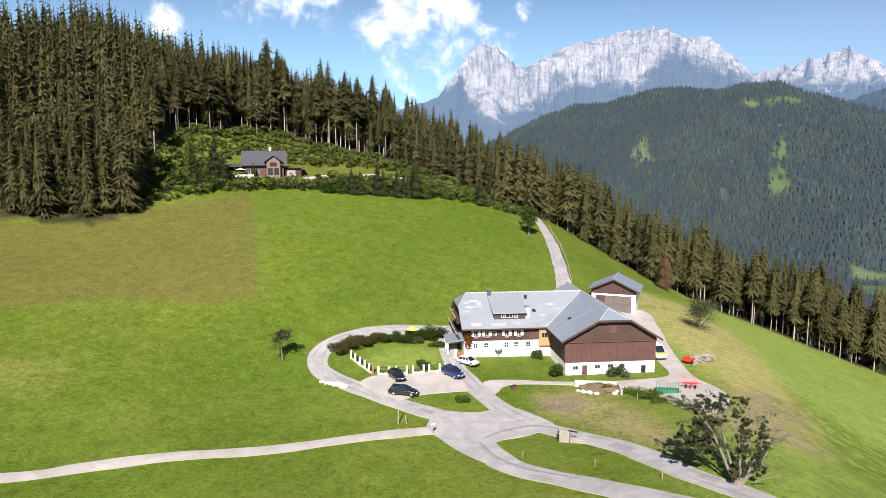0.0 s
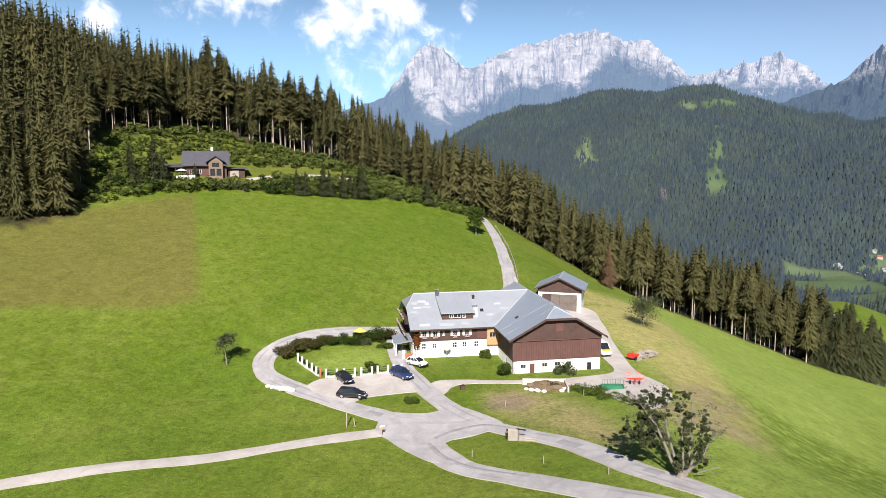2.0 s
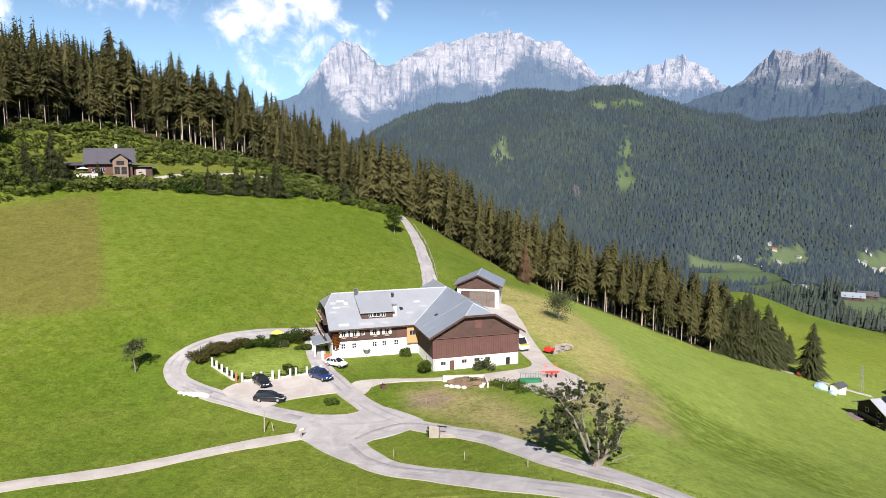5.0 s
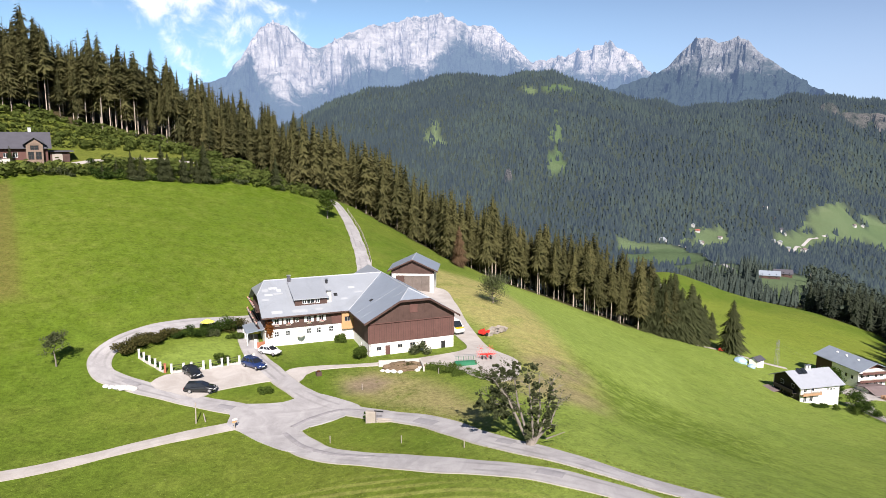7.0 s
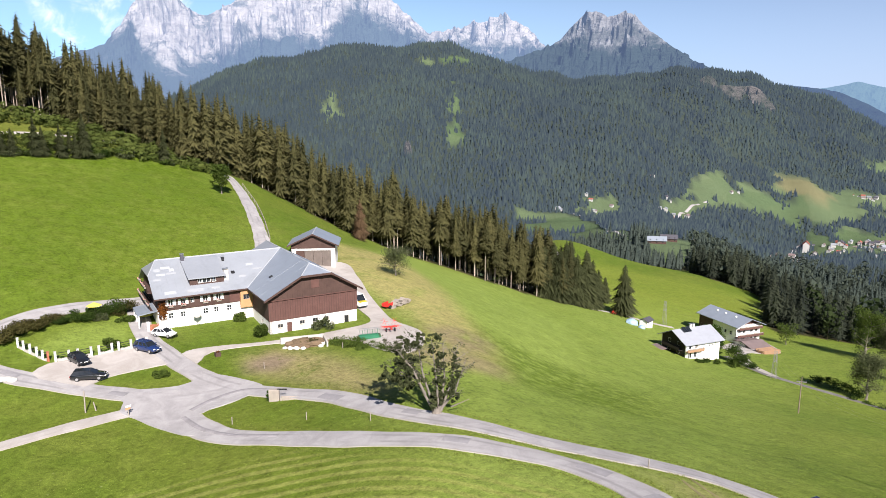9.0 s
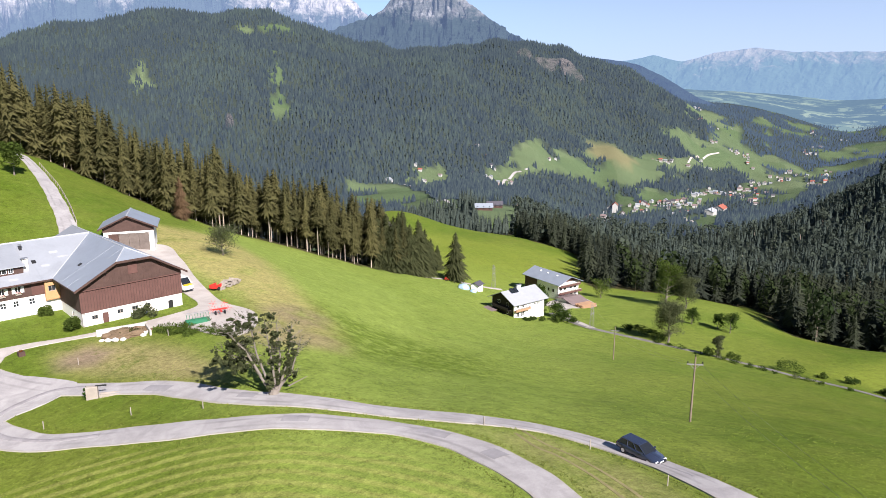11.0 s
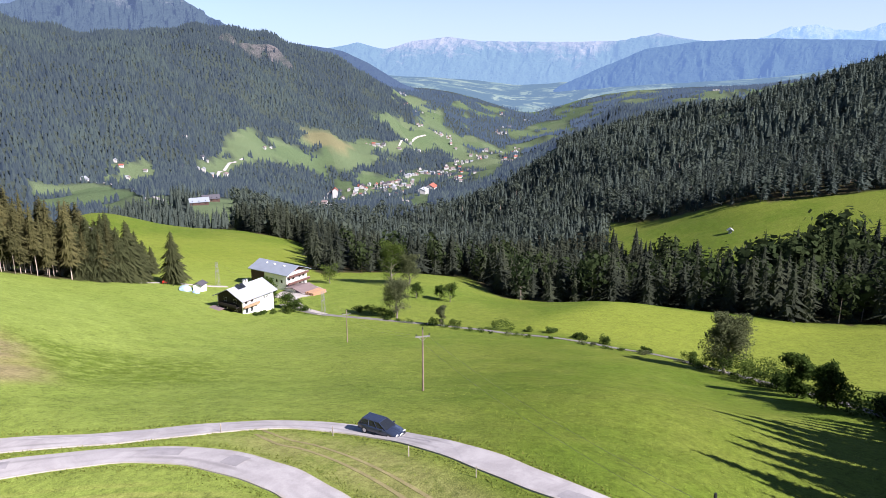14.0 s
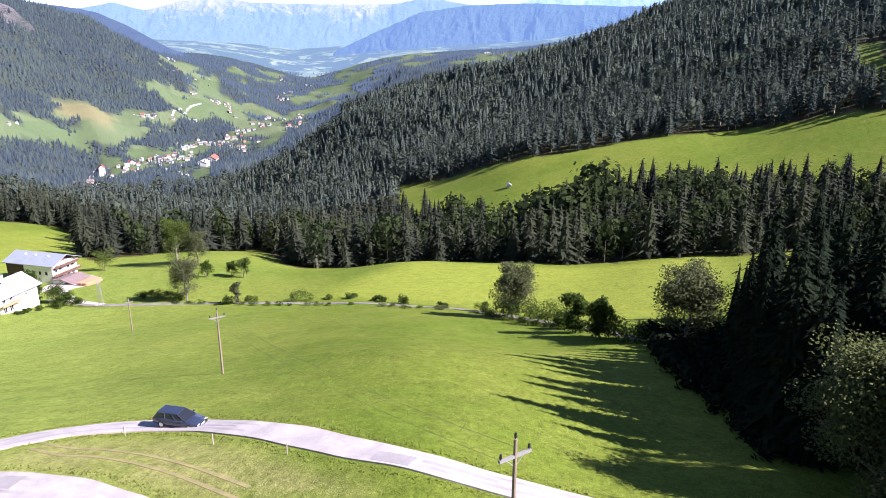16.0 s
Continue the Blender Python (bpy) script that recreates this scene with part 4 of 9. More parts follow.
MIDDLE = [spruce_shape(40 + s, 72, 0.06, 0.175, True, .7, .5, ((-.6, .15), (.6, .15), (0, .4)), .11) for s in range(6)]
SMALL = [spruce_shape(60 + s, 17, 0.05, 0.21, False, .55, .55, ((-.5, .1), (.5, .1)), .25) for s in range(5)]
TINY = [far_spruce_shape(80 + s) for s in range(5)]
SPIRES = [spire_shape(130 + s) for s in range(6)]


def hill_edge(x, y):
    az, r = polar(x, y)
    return hill_wood(x, y) & (r < np.interp(az, EDGE_AZ, EDGE_R) + 26) & (az > -23) & ((az < -4) | (az > 20))


def hill_hang(x, y):
    az, r = polar(x, y)
    return hill_wood(x, y) & (r < np.interp(az, EDGE_AZ, EDGE_R) + 30) & (az >= -4) & (az <= 20)


def hill_front(x, y):
    az, r = polar(x, y)
    return hill_wood(x, y) & (r < 232) & (az <= -23)


def hill_back(x, y):
    az, r = polar(x, y)
    return hill_wood(x, y) & ((az < 0) | (r < np.interp(az, EDGE_AZ, EDGE_R) + 75)) & ~hill_edge(x, y) & ~hill_hang(x, y) & ~hill_front(x, y)


wood("forest_hang", *scatter(hill_hang, (-30, 150, 220, 330), 3.3, 14), HANG + EDGE[:1], (16, 26), [BARK, NEEDLES], "spruce forest falling away along the meadow", 14)
wood("forest_edge", *scatter(hill_edge, (-110, 150, 220, 330), 3.8, 1), EDGE, (19, 27), [BARK, NEEDLES], "tall spruce forest edge with bare lower trunks", 1)
wood("forest_front", *scatter(lambda x, y: hill_front(x, y) & (np.hypot(x, y) < 208), (-260, 40, -60, 230), 4.4, 2), FULL, (18, 26), [BARK, NEEDLES], "dense dark spruces reaching down to the meadow", 2)
wood("forest_front_rear", *scatter(lambda x, y: hill_front(x, y) & (np.hypot(x, y) >= 208), (-260, 40, -60, 230), 4.6, 22), HILL, (18, 26), [BARK, NEEDLES], "dense spruces behind the meadow's edge", 22)
wood("forest_hill", *scatter(hill_back, (-300, 120, 260, 430), 6.6, 3), HILL, (17, 25), [BARK, NEEDLES], "spruce forest climbing the hill", 3)
wood("forest_ravine", *scatter(lambda x, y: ravine_wood(x, y) & (np.hypot(x, y) < 560), (200, -200, 470, 420), 8.0, 4), MIDDLE, (15, 24), [BARK, NEEDLES_SHADE_DARK], "dark spruce forest in the ravine", 4, slim=(1.25, 1.9))
wood("forest_clump", *scatter(lambda x, y: ravine_wood(x, y) & (np.degrees(np.arctan2(x, y)) > 86) & (np.degrees(np.arctan2(x, y)) < 92.5) & (np.hypot(x, y) > 290) & (np.hypot(x, y) < 350), (280, -30, 350, 40), 6.5, 34), MIDDLE + ROUND[:2], (22, 29), [BARK, LEAVES_WOOD], "taller mixed trees standing out of the ravine wood", 34, slim=(1.1, 1.6))
wood("forest_ravine_far", *scatter(lambda x, y: ravine_wood(x, y) & (np.hypot(x, y) >= 560), (340, 100, 1250, 900), 9.6, 5), SMALL, (14, 22), [BARK, NEEDLES_HAZE_TINT], "spruce forest descending to the village", 5, slim=(1.0, 1.5))
wood("forest_slope_near", *scatter(lambda x, y: slope_wood(x, y) & (np.hypot(x, y) < 760) & (np.degrees(np.arctan2(x, y)) < 113), (400, -330, 760, 250), 9.4, 26), HILL, (15, 25), [BARK, NEEDLES_HAZE_TINT], "spruces at the foot of the shady mountainside", 26, slim=(1.2, 1.9))
wood("forest_slope", *scatter(lambda x, y: slope_wood(x, y) & ((np.hypot(x, y) >= 760) | (np.degrees(np.arctan2(x, y)) >= 113)), (300, -950, 1650, 560), 11.4, 6), SMALL, (17, 26), [BARK, NEEDLES_HAZE_TINT], "spruce forest on the shady mountainside", 6, slim=(1.3, 2.1))
wood("backdrop_forest", *scatter(far_wood, (20, 700, 2560, 2950), 8.1, 7, .5), SPIRES, (9, 17), [BARK, NEEDLES_FAR_HAZED], "distant spruce forest covering the opposite mountain", 7, slim=(1.1, 1.7))
wood("forest_valley", *scatter(lambda x, y: valley_wood(x, y) & (np.hypot(x, y) < 950), (250, 100, 950, 950), 9.5, 18), SMALL, (13, 21), [BARK, NEEDLES_HAZE_TINT], "spruce belts between the valley meadows", 18)
wood("forest_valley_far", *scatter(lambda x, y: valley_wood(x, y) & (np.hypot(x, y) >= 950) & (np.hypot(x, y) < 1450), (250, 100, 1450, 1300), 8.6, 38), TINY, (10, 16), [BARK, NEEDLES_FAR_HAZED], "spruce belts round the far meadows", 38, slim=(.8, 1.2))
wood("backdrop_valley_wood", *scatter(lambda x, y: valley_wood(x, y) & (np.hypot(x, y) >= 1450) & (np.hypot(x, y) < 2350), (400, 0, 2350, 2300), 8.4, 8), SPIRES, (8, 15), [BARK, NEEDLES_FAR_HAZED], "distant woods between the valley fields", 8, slim=(1.0, 1.5))
wood("backdrop_valley_far", *scatter(lambda x, y: valley_wood(x, y) & (np.hypot(x, y) >= 2350), (1000, 0, 3600, 2300), 11.5, 28), SPIRES, (8, 15), [BARK, NEEDLES_DISTANT_HAZED], "hazy woods towards the end of the valley", 28, slim=(1.0, 1.5))

wood("forest_broadleaf", *scatter(lambda x, y: ravine_wood(x, y) & (np.hypot(x, y) < 420), (200, -200, 420, 200), 15.0, 10), ROUND, (12, 21), [BARK, LEAVES_WOOD], "broadleaf trees mixed into the ravine wood", 10)
wood("forest_broadleaf_slope", *scatter(lambda x, y: slope_wood(x, y) | (ravine_wood(x, y) & (np.hypot(x, y) > 420)), (300, -950, 1650, 900), 23.5, 11), ROUND_FAR, (14, 22), [BARK, LEAVES_HAZE_TINT], "broadleaf trees mixed into the mountainside forest", 11)

# ---- mountain ranges on the skyline ----


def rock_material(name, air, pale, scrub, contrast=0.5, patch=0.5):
    """Bare limestone above, dwarf pine and forest below a ragged line; emission paints blue haze over it all."""
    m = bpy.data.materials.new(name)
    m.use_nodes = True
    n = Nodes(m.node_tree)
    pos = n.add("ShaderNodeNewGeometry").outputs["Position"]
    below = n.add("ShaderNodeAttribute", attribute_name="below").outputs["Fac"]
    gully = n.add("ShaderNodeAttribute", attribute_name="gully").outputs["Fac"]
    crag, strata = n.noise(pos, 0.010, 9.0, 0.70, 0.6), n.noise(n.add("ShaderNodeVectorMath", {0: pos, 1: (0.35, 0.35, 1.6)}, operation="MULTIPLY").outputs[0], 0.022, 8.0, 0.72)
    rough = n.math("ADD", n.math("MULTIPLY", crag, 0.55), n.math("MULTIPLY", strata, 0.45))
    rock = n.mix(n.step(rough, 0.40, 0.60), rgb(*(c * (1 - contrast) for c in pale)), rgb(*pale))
    # halves the rock's tone in the recesses of the relief
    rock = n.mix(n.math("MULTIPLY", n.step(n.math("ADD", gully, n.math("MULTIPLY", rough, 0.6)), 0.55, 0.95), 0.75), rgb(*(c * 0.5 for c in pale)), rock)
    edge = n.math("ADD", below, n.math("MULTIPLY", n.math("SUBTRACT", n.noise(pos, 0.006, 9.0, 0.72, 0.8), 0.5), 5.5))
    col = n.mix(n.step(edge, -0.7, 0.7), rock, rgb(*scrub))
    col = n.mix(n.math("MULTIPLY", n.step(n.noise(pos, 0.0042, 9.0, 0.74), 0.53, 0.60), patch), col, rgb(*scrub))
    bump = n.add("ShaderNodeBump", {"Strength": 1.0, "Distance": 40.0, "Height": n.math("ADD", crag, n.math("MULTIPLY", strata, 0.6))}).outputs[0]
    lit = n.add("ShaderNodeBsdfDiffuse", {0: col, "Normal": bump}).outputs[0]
    # even blue emission added to the whole surface as distance haze
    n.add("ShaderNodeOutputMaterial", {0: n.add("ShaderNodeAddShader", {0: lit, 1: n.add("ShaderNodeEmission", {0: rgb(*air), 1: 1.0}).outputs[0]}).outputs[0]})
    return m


def mountain_range(name, crest, near, far, foot, mat, label, seed, rough=0.35, jag=0.25, treeline=((0, -9), (1, -9)), steps=0.09, rows=66):
    """A range whose skyline passes through (bearing, elevation) knots, with ridged spurs down to its foot; forest below its tree line."""
    az = np.arange(crest[0][0], crest[-1][0] + steps / 2, steps)
    el = np.interp(az, [c[0] for c in crest], [c[1] for c in crest])
    el = el + jag * (fractal(az * 1.3, az * 0 + seed, 6, seed, True) - .55)
    v = np.linspace(0, 1, rows)
    a, u = np.meshgrid(az, v)
    top = EYE + far * np.tan(np.radians(el))[None]
    r = near + (far - near) * u
    x, y = r * np.sin(np.radians(a)), r * np.cos(np.radians(a))
    bend = 1.6 * (fractal(a * .6, u * 2.4, 4, seed + 9) - .5)
    spur = fractal(a * .62 + bend * 2.6 + u * 1.4, u * 2.2 - a * .12, 5, seed + 5, True)
    ridge = fractal(x * .0035 + bend, y * .0035, 6, seed + 3, True)
    form = .55 * spur + .45 * ridge
    shape = u ** 1.2 * (1 + rough * (form - .60) * 5 * u * (1 - u) ** 0.6)
    z = foot + (top - foot) * np.clip(shape, 0, 1.0)
    seen = np.degrees(np.arctan2(z - EYE, r))
    below = np.interp(a, [k[0] for k in treeline], [k[1] for k in treeline]) - seen
    back = np.stack([x[-1] * 1.03, y[-1] * 1.03, np.full(len(az), float(foot))], -1)
    cols = x.shape[1]
    pts = np.concatenate([np.stack([x, y, z], -1).reshape(-1, 3), back])
    i = np.arange((rows + 1) * cols).reshape(rows + 1, cols)
    quads = np.stack([i[:-1, :-1], i[:-1, 1:], i[1:, 1:], i[1:, :-1]], -1).reshape(-1, 4)
    attrs = dict(below=np.concatenate([below.ravel(), np.zeros(len(az))]), gully=np.concatenate([form.ravel(), np.zeros(len(az))]))
    return tagged(mesh_object(name, pts, quads, [mat], smooth=False, attrs=attrs), label, "mountain", kind="structure")


# first colour of each range: its painted haze glow
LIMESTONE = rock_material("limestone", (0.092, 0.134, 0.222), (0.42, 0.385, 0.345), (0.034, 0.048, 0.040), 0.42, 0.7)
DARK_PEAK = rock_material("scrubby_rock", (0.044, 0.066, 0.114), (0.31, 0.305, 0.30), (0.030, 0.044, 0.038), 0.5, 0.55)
BLUE_HAZE_RIDGE = rock_material("wooded_ridge", (0.058, 0.106, 0.208), (0.10, 0.115, 0.09), (0.030, 0.048, 0.034))
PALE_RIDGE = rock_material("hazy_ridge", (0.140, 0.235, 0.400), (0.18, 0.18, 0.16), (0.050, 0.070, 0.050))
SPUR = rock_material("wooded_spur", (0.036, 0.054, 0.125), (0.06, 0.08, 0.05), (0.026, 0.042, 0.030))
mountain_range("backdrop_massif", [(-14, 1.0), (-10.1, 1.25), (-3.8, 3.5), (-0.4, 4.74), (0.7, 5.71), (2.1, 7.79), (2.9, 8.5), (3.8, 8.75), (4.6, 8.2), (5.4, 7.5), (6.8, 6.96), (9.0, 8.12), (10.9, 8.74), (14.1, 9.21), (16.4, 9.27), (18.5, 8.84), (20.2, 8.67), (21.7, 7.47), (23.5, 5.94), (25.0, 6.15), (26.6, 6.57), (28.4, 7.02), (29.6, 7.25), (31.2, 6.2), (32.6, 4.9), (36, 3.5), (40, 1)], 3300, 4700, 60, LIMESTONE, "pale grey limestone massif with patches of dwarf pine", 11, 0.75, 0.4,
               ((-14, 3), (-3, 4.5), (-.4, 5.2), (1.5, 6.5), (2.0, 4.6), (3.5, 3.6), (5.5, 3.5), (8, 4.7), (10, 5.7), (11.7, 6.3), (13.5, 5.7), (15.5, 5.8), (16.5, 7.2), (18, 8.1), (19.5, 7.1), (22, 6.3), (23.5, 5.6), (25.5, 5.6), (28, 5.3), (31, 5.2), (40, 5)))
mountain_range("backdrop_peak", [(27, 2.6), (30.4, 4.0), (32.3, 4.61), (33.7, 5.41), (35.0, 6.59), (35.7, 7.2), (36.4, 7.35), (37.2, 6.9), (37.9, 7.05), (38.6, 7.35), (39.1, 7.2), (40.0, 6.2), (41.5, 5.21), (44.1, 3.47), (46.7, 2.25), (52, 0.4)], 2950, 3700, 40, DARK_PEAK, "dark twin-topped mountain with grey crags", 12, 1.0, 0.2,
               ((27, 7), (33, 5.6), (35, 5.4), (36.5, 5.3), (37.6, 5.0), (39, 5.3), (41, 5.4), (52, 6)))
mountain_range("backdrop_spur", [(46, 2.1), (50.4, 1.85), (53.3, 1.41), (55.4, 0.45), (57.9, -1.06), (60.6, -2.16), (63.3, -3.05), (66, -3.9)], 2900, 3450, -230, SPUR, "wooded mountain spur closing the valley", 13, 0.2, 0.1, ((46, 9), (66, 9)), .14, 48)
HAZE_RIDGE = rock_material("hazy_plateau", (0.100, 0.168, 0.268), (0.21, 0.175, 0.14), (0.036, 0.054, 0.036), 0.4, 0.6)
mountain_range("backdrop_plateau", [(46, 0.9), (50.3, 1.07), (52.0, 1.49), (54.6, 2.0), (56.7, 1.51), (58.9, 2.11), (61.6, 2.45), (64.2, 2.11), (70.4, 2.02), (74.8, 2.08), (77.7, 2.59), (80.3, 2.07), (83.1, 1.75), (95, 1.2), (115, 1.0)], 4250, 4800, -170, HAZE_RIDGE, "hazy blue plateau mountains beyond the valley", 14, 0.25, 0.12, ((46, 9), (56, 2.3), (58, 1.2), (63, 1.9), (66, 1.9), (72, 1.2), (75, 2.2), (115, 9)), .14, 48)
mountain_range("backdrop_wooded_ridge", [(65, -4.4), (68, -2.9), (70.5, -1.3), (73.1, -0.12), (76.9, 1.48), (80.3, 1.95), (85.1, 2.13), (90.7, 1.92), (94.2, 1.82), (98, 1.6), (108, 1.2), (120, 1)], 3500, 4150, -260, BLUE_HAZE_RIDGE, "blue wooded ridge beyond the valley", 15, 0.25, 0.1, ((60, 9), (120, 9)), .14, 48)
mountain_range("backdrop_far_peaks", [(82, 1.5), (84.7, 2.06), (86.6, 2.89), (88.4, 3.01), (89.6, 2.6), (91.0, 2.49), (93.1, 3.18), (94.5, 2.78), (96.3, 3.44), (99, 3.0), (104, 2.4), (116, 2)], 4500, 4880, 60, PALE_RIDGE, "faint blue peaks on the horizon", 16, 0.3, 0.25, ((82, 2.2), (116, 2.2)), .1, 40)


def valley_floor():
    """The floor of the far valley, fields and woods in strips, under a painted haze glow."""
    m = bpy.data.materials.new("haze_glow_valley")
    m.use_nodes = True
    n = Nodes(m.node_tree)
    pos = n.add("ShaderNodeNewGeometry").outputs["Position"]
    across = n.add("ShaderNodeVectorMath", {0: pos, 1: (0.8 * math.cos(radians(70)), -0.8 * math.sin(radians(70)), 0.0)}, operation="DOT_PRODUCT").outputs["Value"]
    along = n.add("ShaderNodeVectorMath", {0: pos, 1: (1.1 * math.sin(radians(70)), 1.1 * math.cos(radians(70)), 0.0)}, operation="DOT_PRODUCT").outputs["Value"]
    flat = n.add("ShaderNodeCombineXYZ", {0: across, 1: along}).outputs[0]
    cell = n.add("ShaderNodeSeparateColor", {0: n.add("ShaderNodeTexVoronoi", {"Vector": flat, "Scale": 0.006}).outputs["Color"]}).outputs[0]
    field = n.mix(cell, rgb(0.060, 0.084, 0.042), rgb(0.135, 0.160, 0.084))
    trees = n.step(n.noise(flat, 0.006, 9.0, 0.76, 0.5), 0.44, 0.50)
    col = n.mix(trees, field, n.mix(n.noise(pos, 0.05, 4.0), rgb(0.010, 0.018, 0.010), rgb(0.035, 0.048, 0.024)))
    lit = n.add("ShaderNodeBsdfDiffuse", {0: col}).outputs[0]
    # blue emission stands in for the haze above the fields
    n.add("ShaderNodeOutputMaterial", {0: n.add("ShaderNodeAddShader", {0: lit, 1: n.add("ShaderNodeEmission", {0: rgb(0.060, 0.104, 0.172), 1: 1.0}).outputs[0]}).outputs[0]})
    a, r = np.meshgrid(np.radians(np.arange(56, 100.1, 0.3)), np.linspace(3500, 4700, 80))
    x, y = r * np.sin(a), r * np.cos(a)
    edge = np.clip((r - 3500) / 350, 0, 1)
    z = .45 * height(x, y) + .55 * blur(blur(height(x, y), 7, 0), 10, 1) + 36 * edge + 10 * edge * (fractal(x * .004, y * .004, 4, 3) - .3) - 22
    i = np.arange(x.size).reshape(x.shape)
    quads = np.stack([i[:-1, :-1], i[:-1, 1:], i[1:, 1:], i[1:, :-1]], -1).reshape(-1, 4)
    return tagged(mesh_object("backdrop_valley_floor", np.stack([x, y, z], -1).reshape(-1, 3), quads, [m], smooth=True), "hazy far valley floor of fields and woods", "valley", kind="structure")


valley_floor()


def bank_region(x, y):
    az, r = polar(x, y)
    lawn = inside(x, y, [(-46, 214), (-30, 222), (-12, 230), (-16, 238), (-40, 232)], 2) > .5
    home = inside(x, y, [(-68, 208), (-40, 212), (-38, 230), (-66, 228)], 1) > .5
    return (az > -23) & (az < 7) & (r > np.interp(az, (-23, -15, -6, 0, 6), (196, 208, 212, 220, 228))) & (r < np.interp(az, EDGE_AZ, EDGE_R) + 4) & ~lawn & ~home & (grain(x * .16, y * .16, 6) > .14)


LEAVES_BANK = leaf_material("leaves_bank", (0.138, 0.166, 0.042), (0.034, 0.054, 0.014), scale=0.5)
wood("bank_scrub", *scatter(bank_region, (-110, 180, 40, 280), 2.45, 13), BUSHES, (0.9, 3.0), [BARK, LEAVES_BANK], "green scrub covering the bank round the house", 13, slim=(.9, 1.6), lift=-.3)


def cliff(x, y, along, up, turn, seed):
    """A bare crag that breaks through the forest on the mountainside."""
    u, v = np.meshgrid(np.linspace(-1, 1, 46), np.linspace(-1, 1, 20))
    c, s = math.cos(radians(turn)), math.sin(radians(turn))
    px, py = x + u * along * c - v * up * s, y + u * along * s + v * up * c
    fade = np.clip(1.1 - u ** 2 - v ** 2, 0, 1) ** .5
    pz = height(px, py) - 6 + (16 + 20 * fractal(u * 3 + 9, v * 3 + 9, 4, seed, True)) * fade * (fractal(u * 2 + 30, v * 2, 3, seed + 4) > .36)
    i = np.arange(u.size).reshape(u.shape)
    quads = np.stack([i[:-1, :-1], i[:-1, 1:], i[1:, 1:], i[1:, :-1]], -1).reshape(-1, 4)
    ob = mesh_object("backdrop_cliff", np.stack([px, py, pz], -1).reshape(-1, 3), quads, [CRAG])
    return tagged(ob, "bare pinkish crag breaking through the mountain forest", "cliff", kind="structure")


# the crags carry a faint haze glow as well
CRAG = rock_material("crag_rock", (0.022, 0.030, 0.042), (0.29, 0.255, 0.235), (0.030, 0.042, 0.026), 0.5, 0.45)
cliff(1738, 1592, 85, 36, -44, 5)
cliff(1662, 1668, 30, 22, -44, 6)
cliff(568, 1425, 8, 14, 0, 7)

# ---- building kit ----


def thing(name, m, label, category, group=""):
    ob = new(name)
    ob.empty_display_size = 0.3
    ob.matrix_world = m
    return tagged(ob, label, category, group)


def part(name, bm, mat, parent, label=""):
    """Links a bmesh as one mesh under a thing or a part."""
    me = bpy.data.meshes.new(name)
    bmesh.ops.recalc_face_normals(bm, faces=bm.faces)
    bm.to_mesh(me)
    bm.free()
    for m in mat if isinstance(mat, (list, tuple)) else [mat]:
        me.materials.append(m)
    ob = new(name, me)
    ob.parent = parent
    return tagged(ob, label)


def place(x, y, turn=0.0, lift=0.0):
    return pose(x, y, float(height(x, y)) + lift, 0, 0, turn)


def box(bm, lo, hi, bevel=0.0, m=None):
    lo, hi = Vector(lo), Vector(hi)
    got = bmesh.ops.create_cube(bm, size=1.0, matrix=Matrix.LocRotScale((lo + hi) / 2, None, hi - lo))["verts"]
    if bevel:
        es = list({e for v in got for e in v.link_edges})
        got = bmesh.ops.bevel(bm, geom=es, offset=bevel, segments=2, affect="EDGES", profile=0.6)["verts"]
    if m is not None:
        bmesh.ops.transform(bm, matrix=m, verts=list(got))
    return got


def boxes(*pairs, bevel=0.0):
    bm = bmesh.new()
    for lo, hi in pairs:
        box(bm, lo, hi, bevel)
    return bm


def slab(bm, poly, thick, down=Vector((0, 0, -1))):
    """A plate with a polygonal top."""
    top = [bm.verts.new(Vector(p)) for p in poly]
    low = [bm.verts.new(Vector(p) + down * thick) for p in poly]
    bm.faces.new(top)
    bm.faces.new(low[::-1])
    n = len(poly)
    for k in range(n):
        bm.faces.new((top[k], low[k], low[(k + 1) % n], top[(k + 1) % n]))
    return bm


def rod(bm, a, b, r0, r1=None, sides=8):
    """A tapered rod from a to b."""
    a, b = Vector(a), Vector(b)
    q = (b - a).to_track_quat("Z", "Y").to_matrix().to_4x4()
    m = Matrix.Translation((a + b) / 2) @ q
    return bmesh.ops.create_cone(bm, cap_ends=True, segments=sides, radius1=r0, radius2=r0 if r1 is None else r1, depth=(b - a).length, matrix=m)["verts"]


def wall(length, z0, z1, thick, holes):
    """A wall along x from 0 to length, its face at y=0 and its body behind, with openings (x0, x1, z0, z1) that go through."""
    bm = bmesh.new()
    xs = sorted({0.0, length, *[h[0] for h in holes], *[h[1] for h in holes]})
    zs = sorted({z0, z1, *[h[2] for h in holes], *[h[3] for h in holes]})
    for a, b in zip(xs, xs[1:]):
        for c, d in zip(zs, zs[1:]):
            x, z = (a + b) / 2, (c + d) / 2
            if not any(h[0] < x < h[1] and h[2] < z < h[3] for h in holes):
                box(bm, (a, 0, c), (b, thick, d))
    bmesh.ops.remove_doubles(bm, verts=bm.verts, dist=0.0005)
    seen = {}
    for f in bm.faces:
        seen.setdefault(tuple(sorted(v.index for v in f.verts)), []).append(f)
    bm.verts.index_update()
    seen = {}
    for f in bm.faces:
        seen.setdefault(tuple(sorted(v.index for v in f.verts)), []).append(f)
    bmesh.ops.delete(bm, geom=[f for fs in seen.values() if len(fs) > 1 for f in fs], context="FACES_ONLY")
    return bm


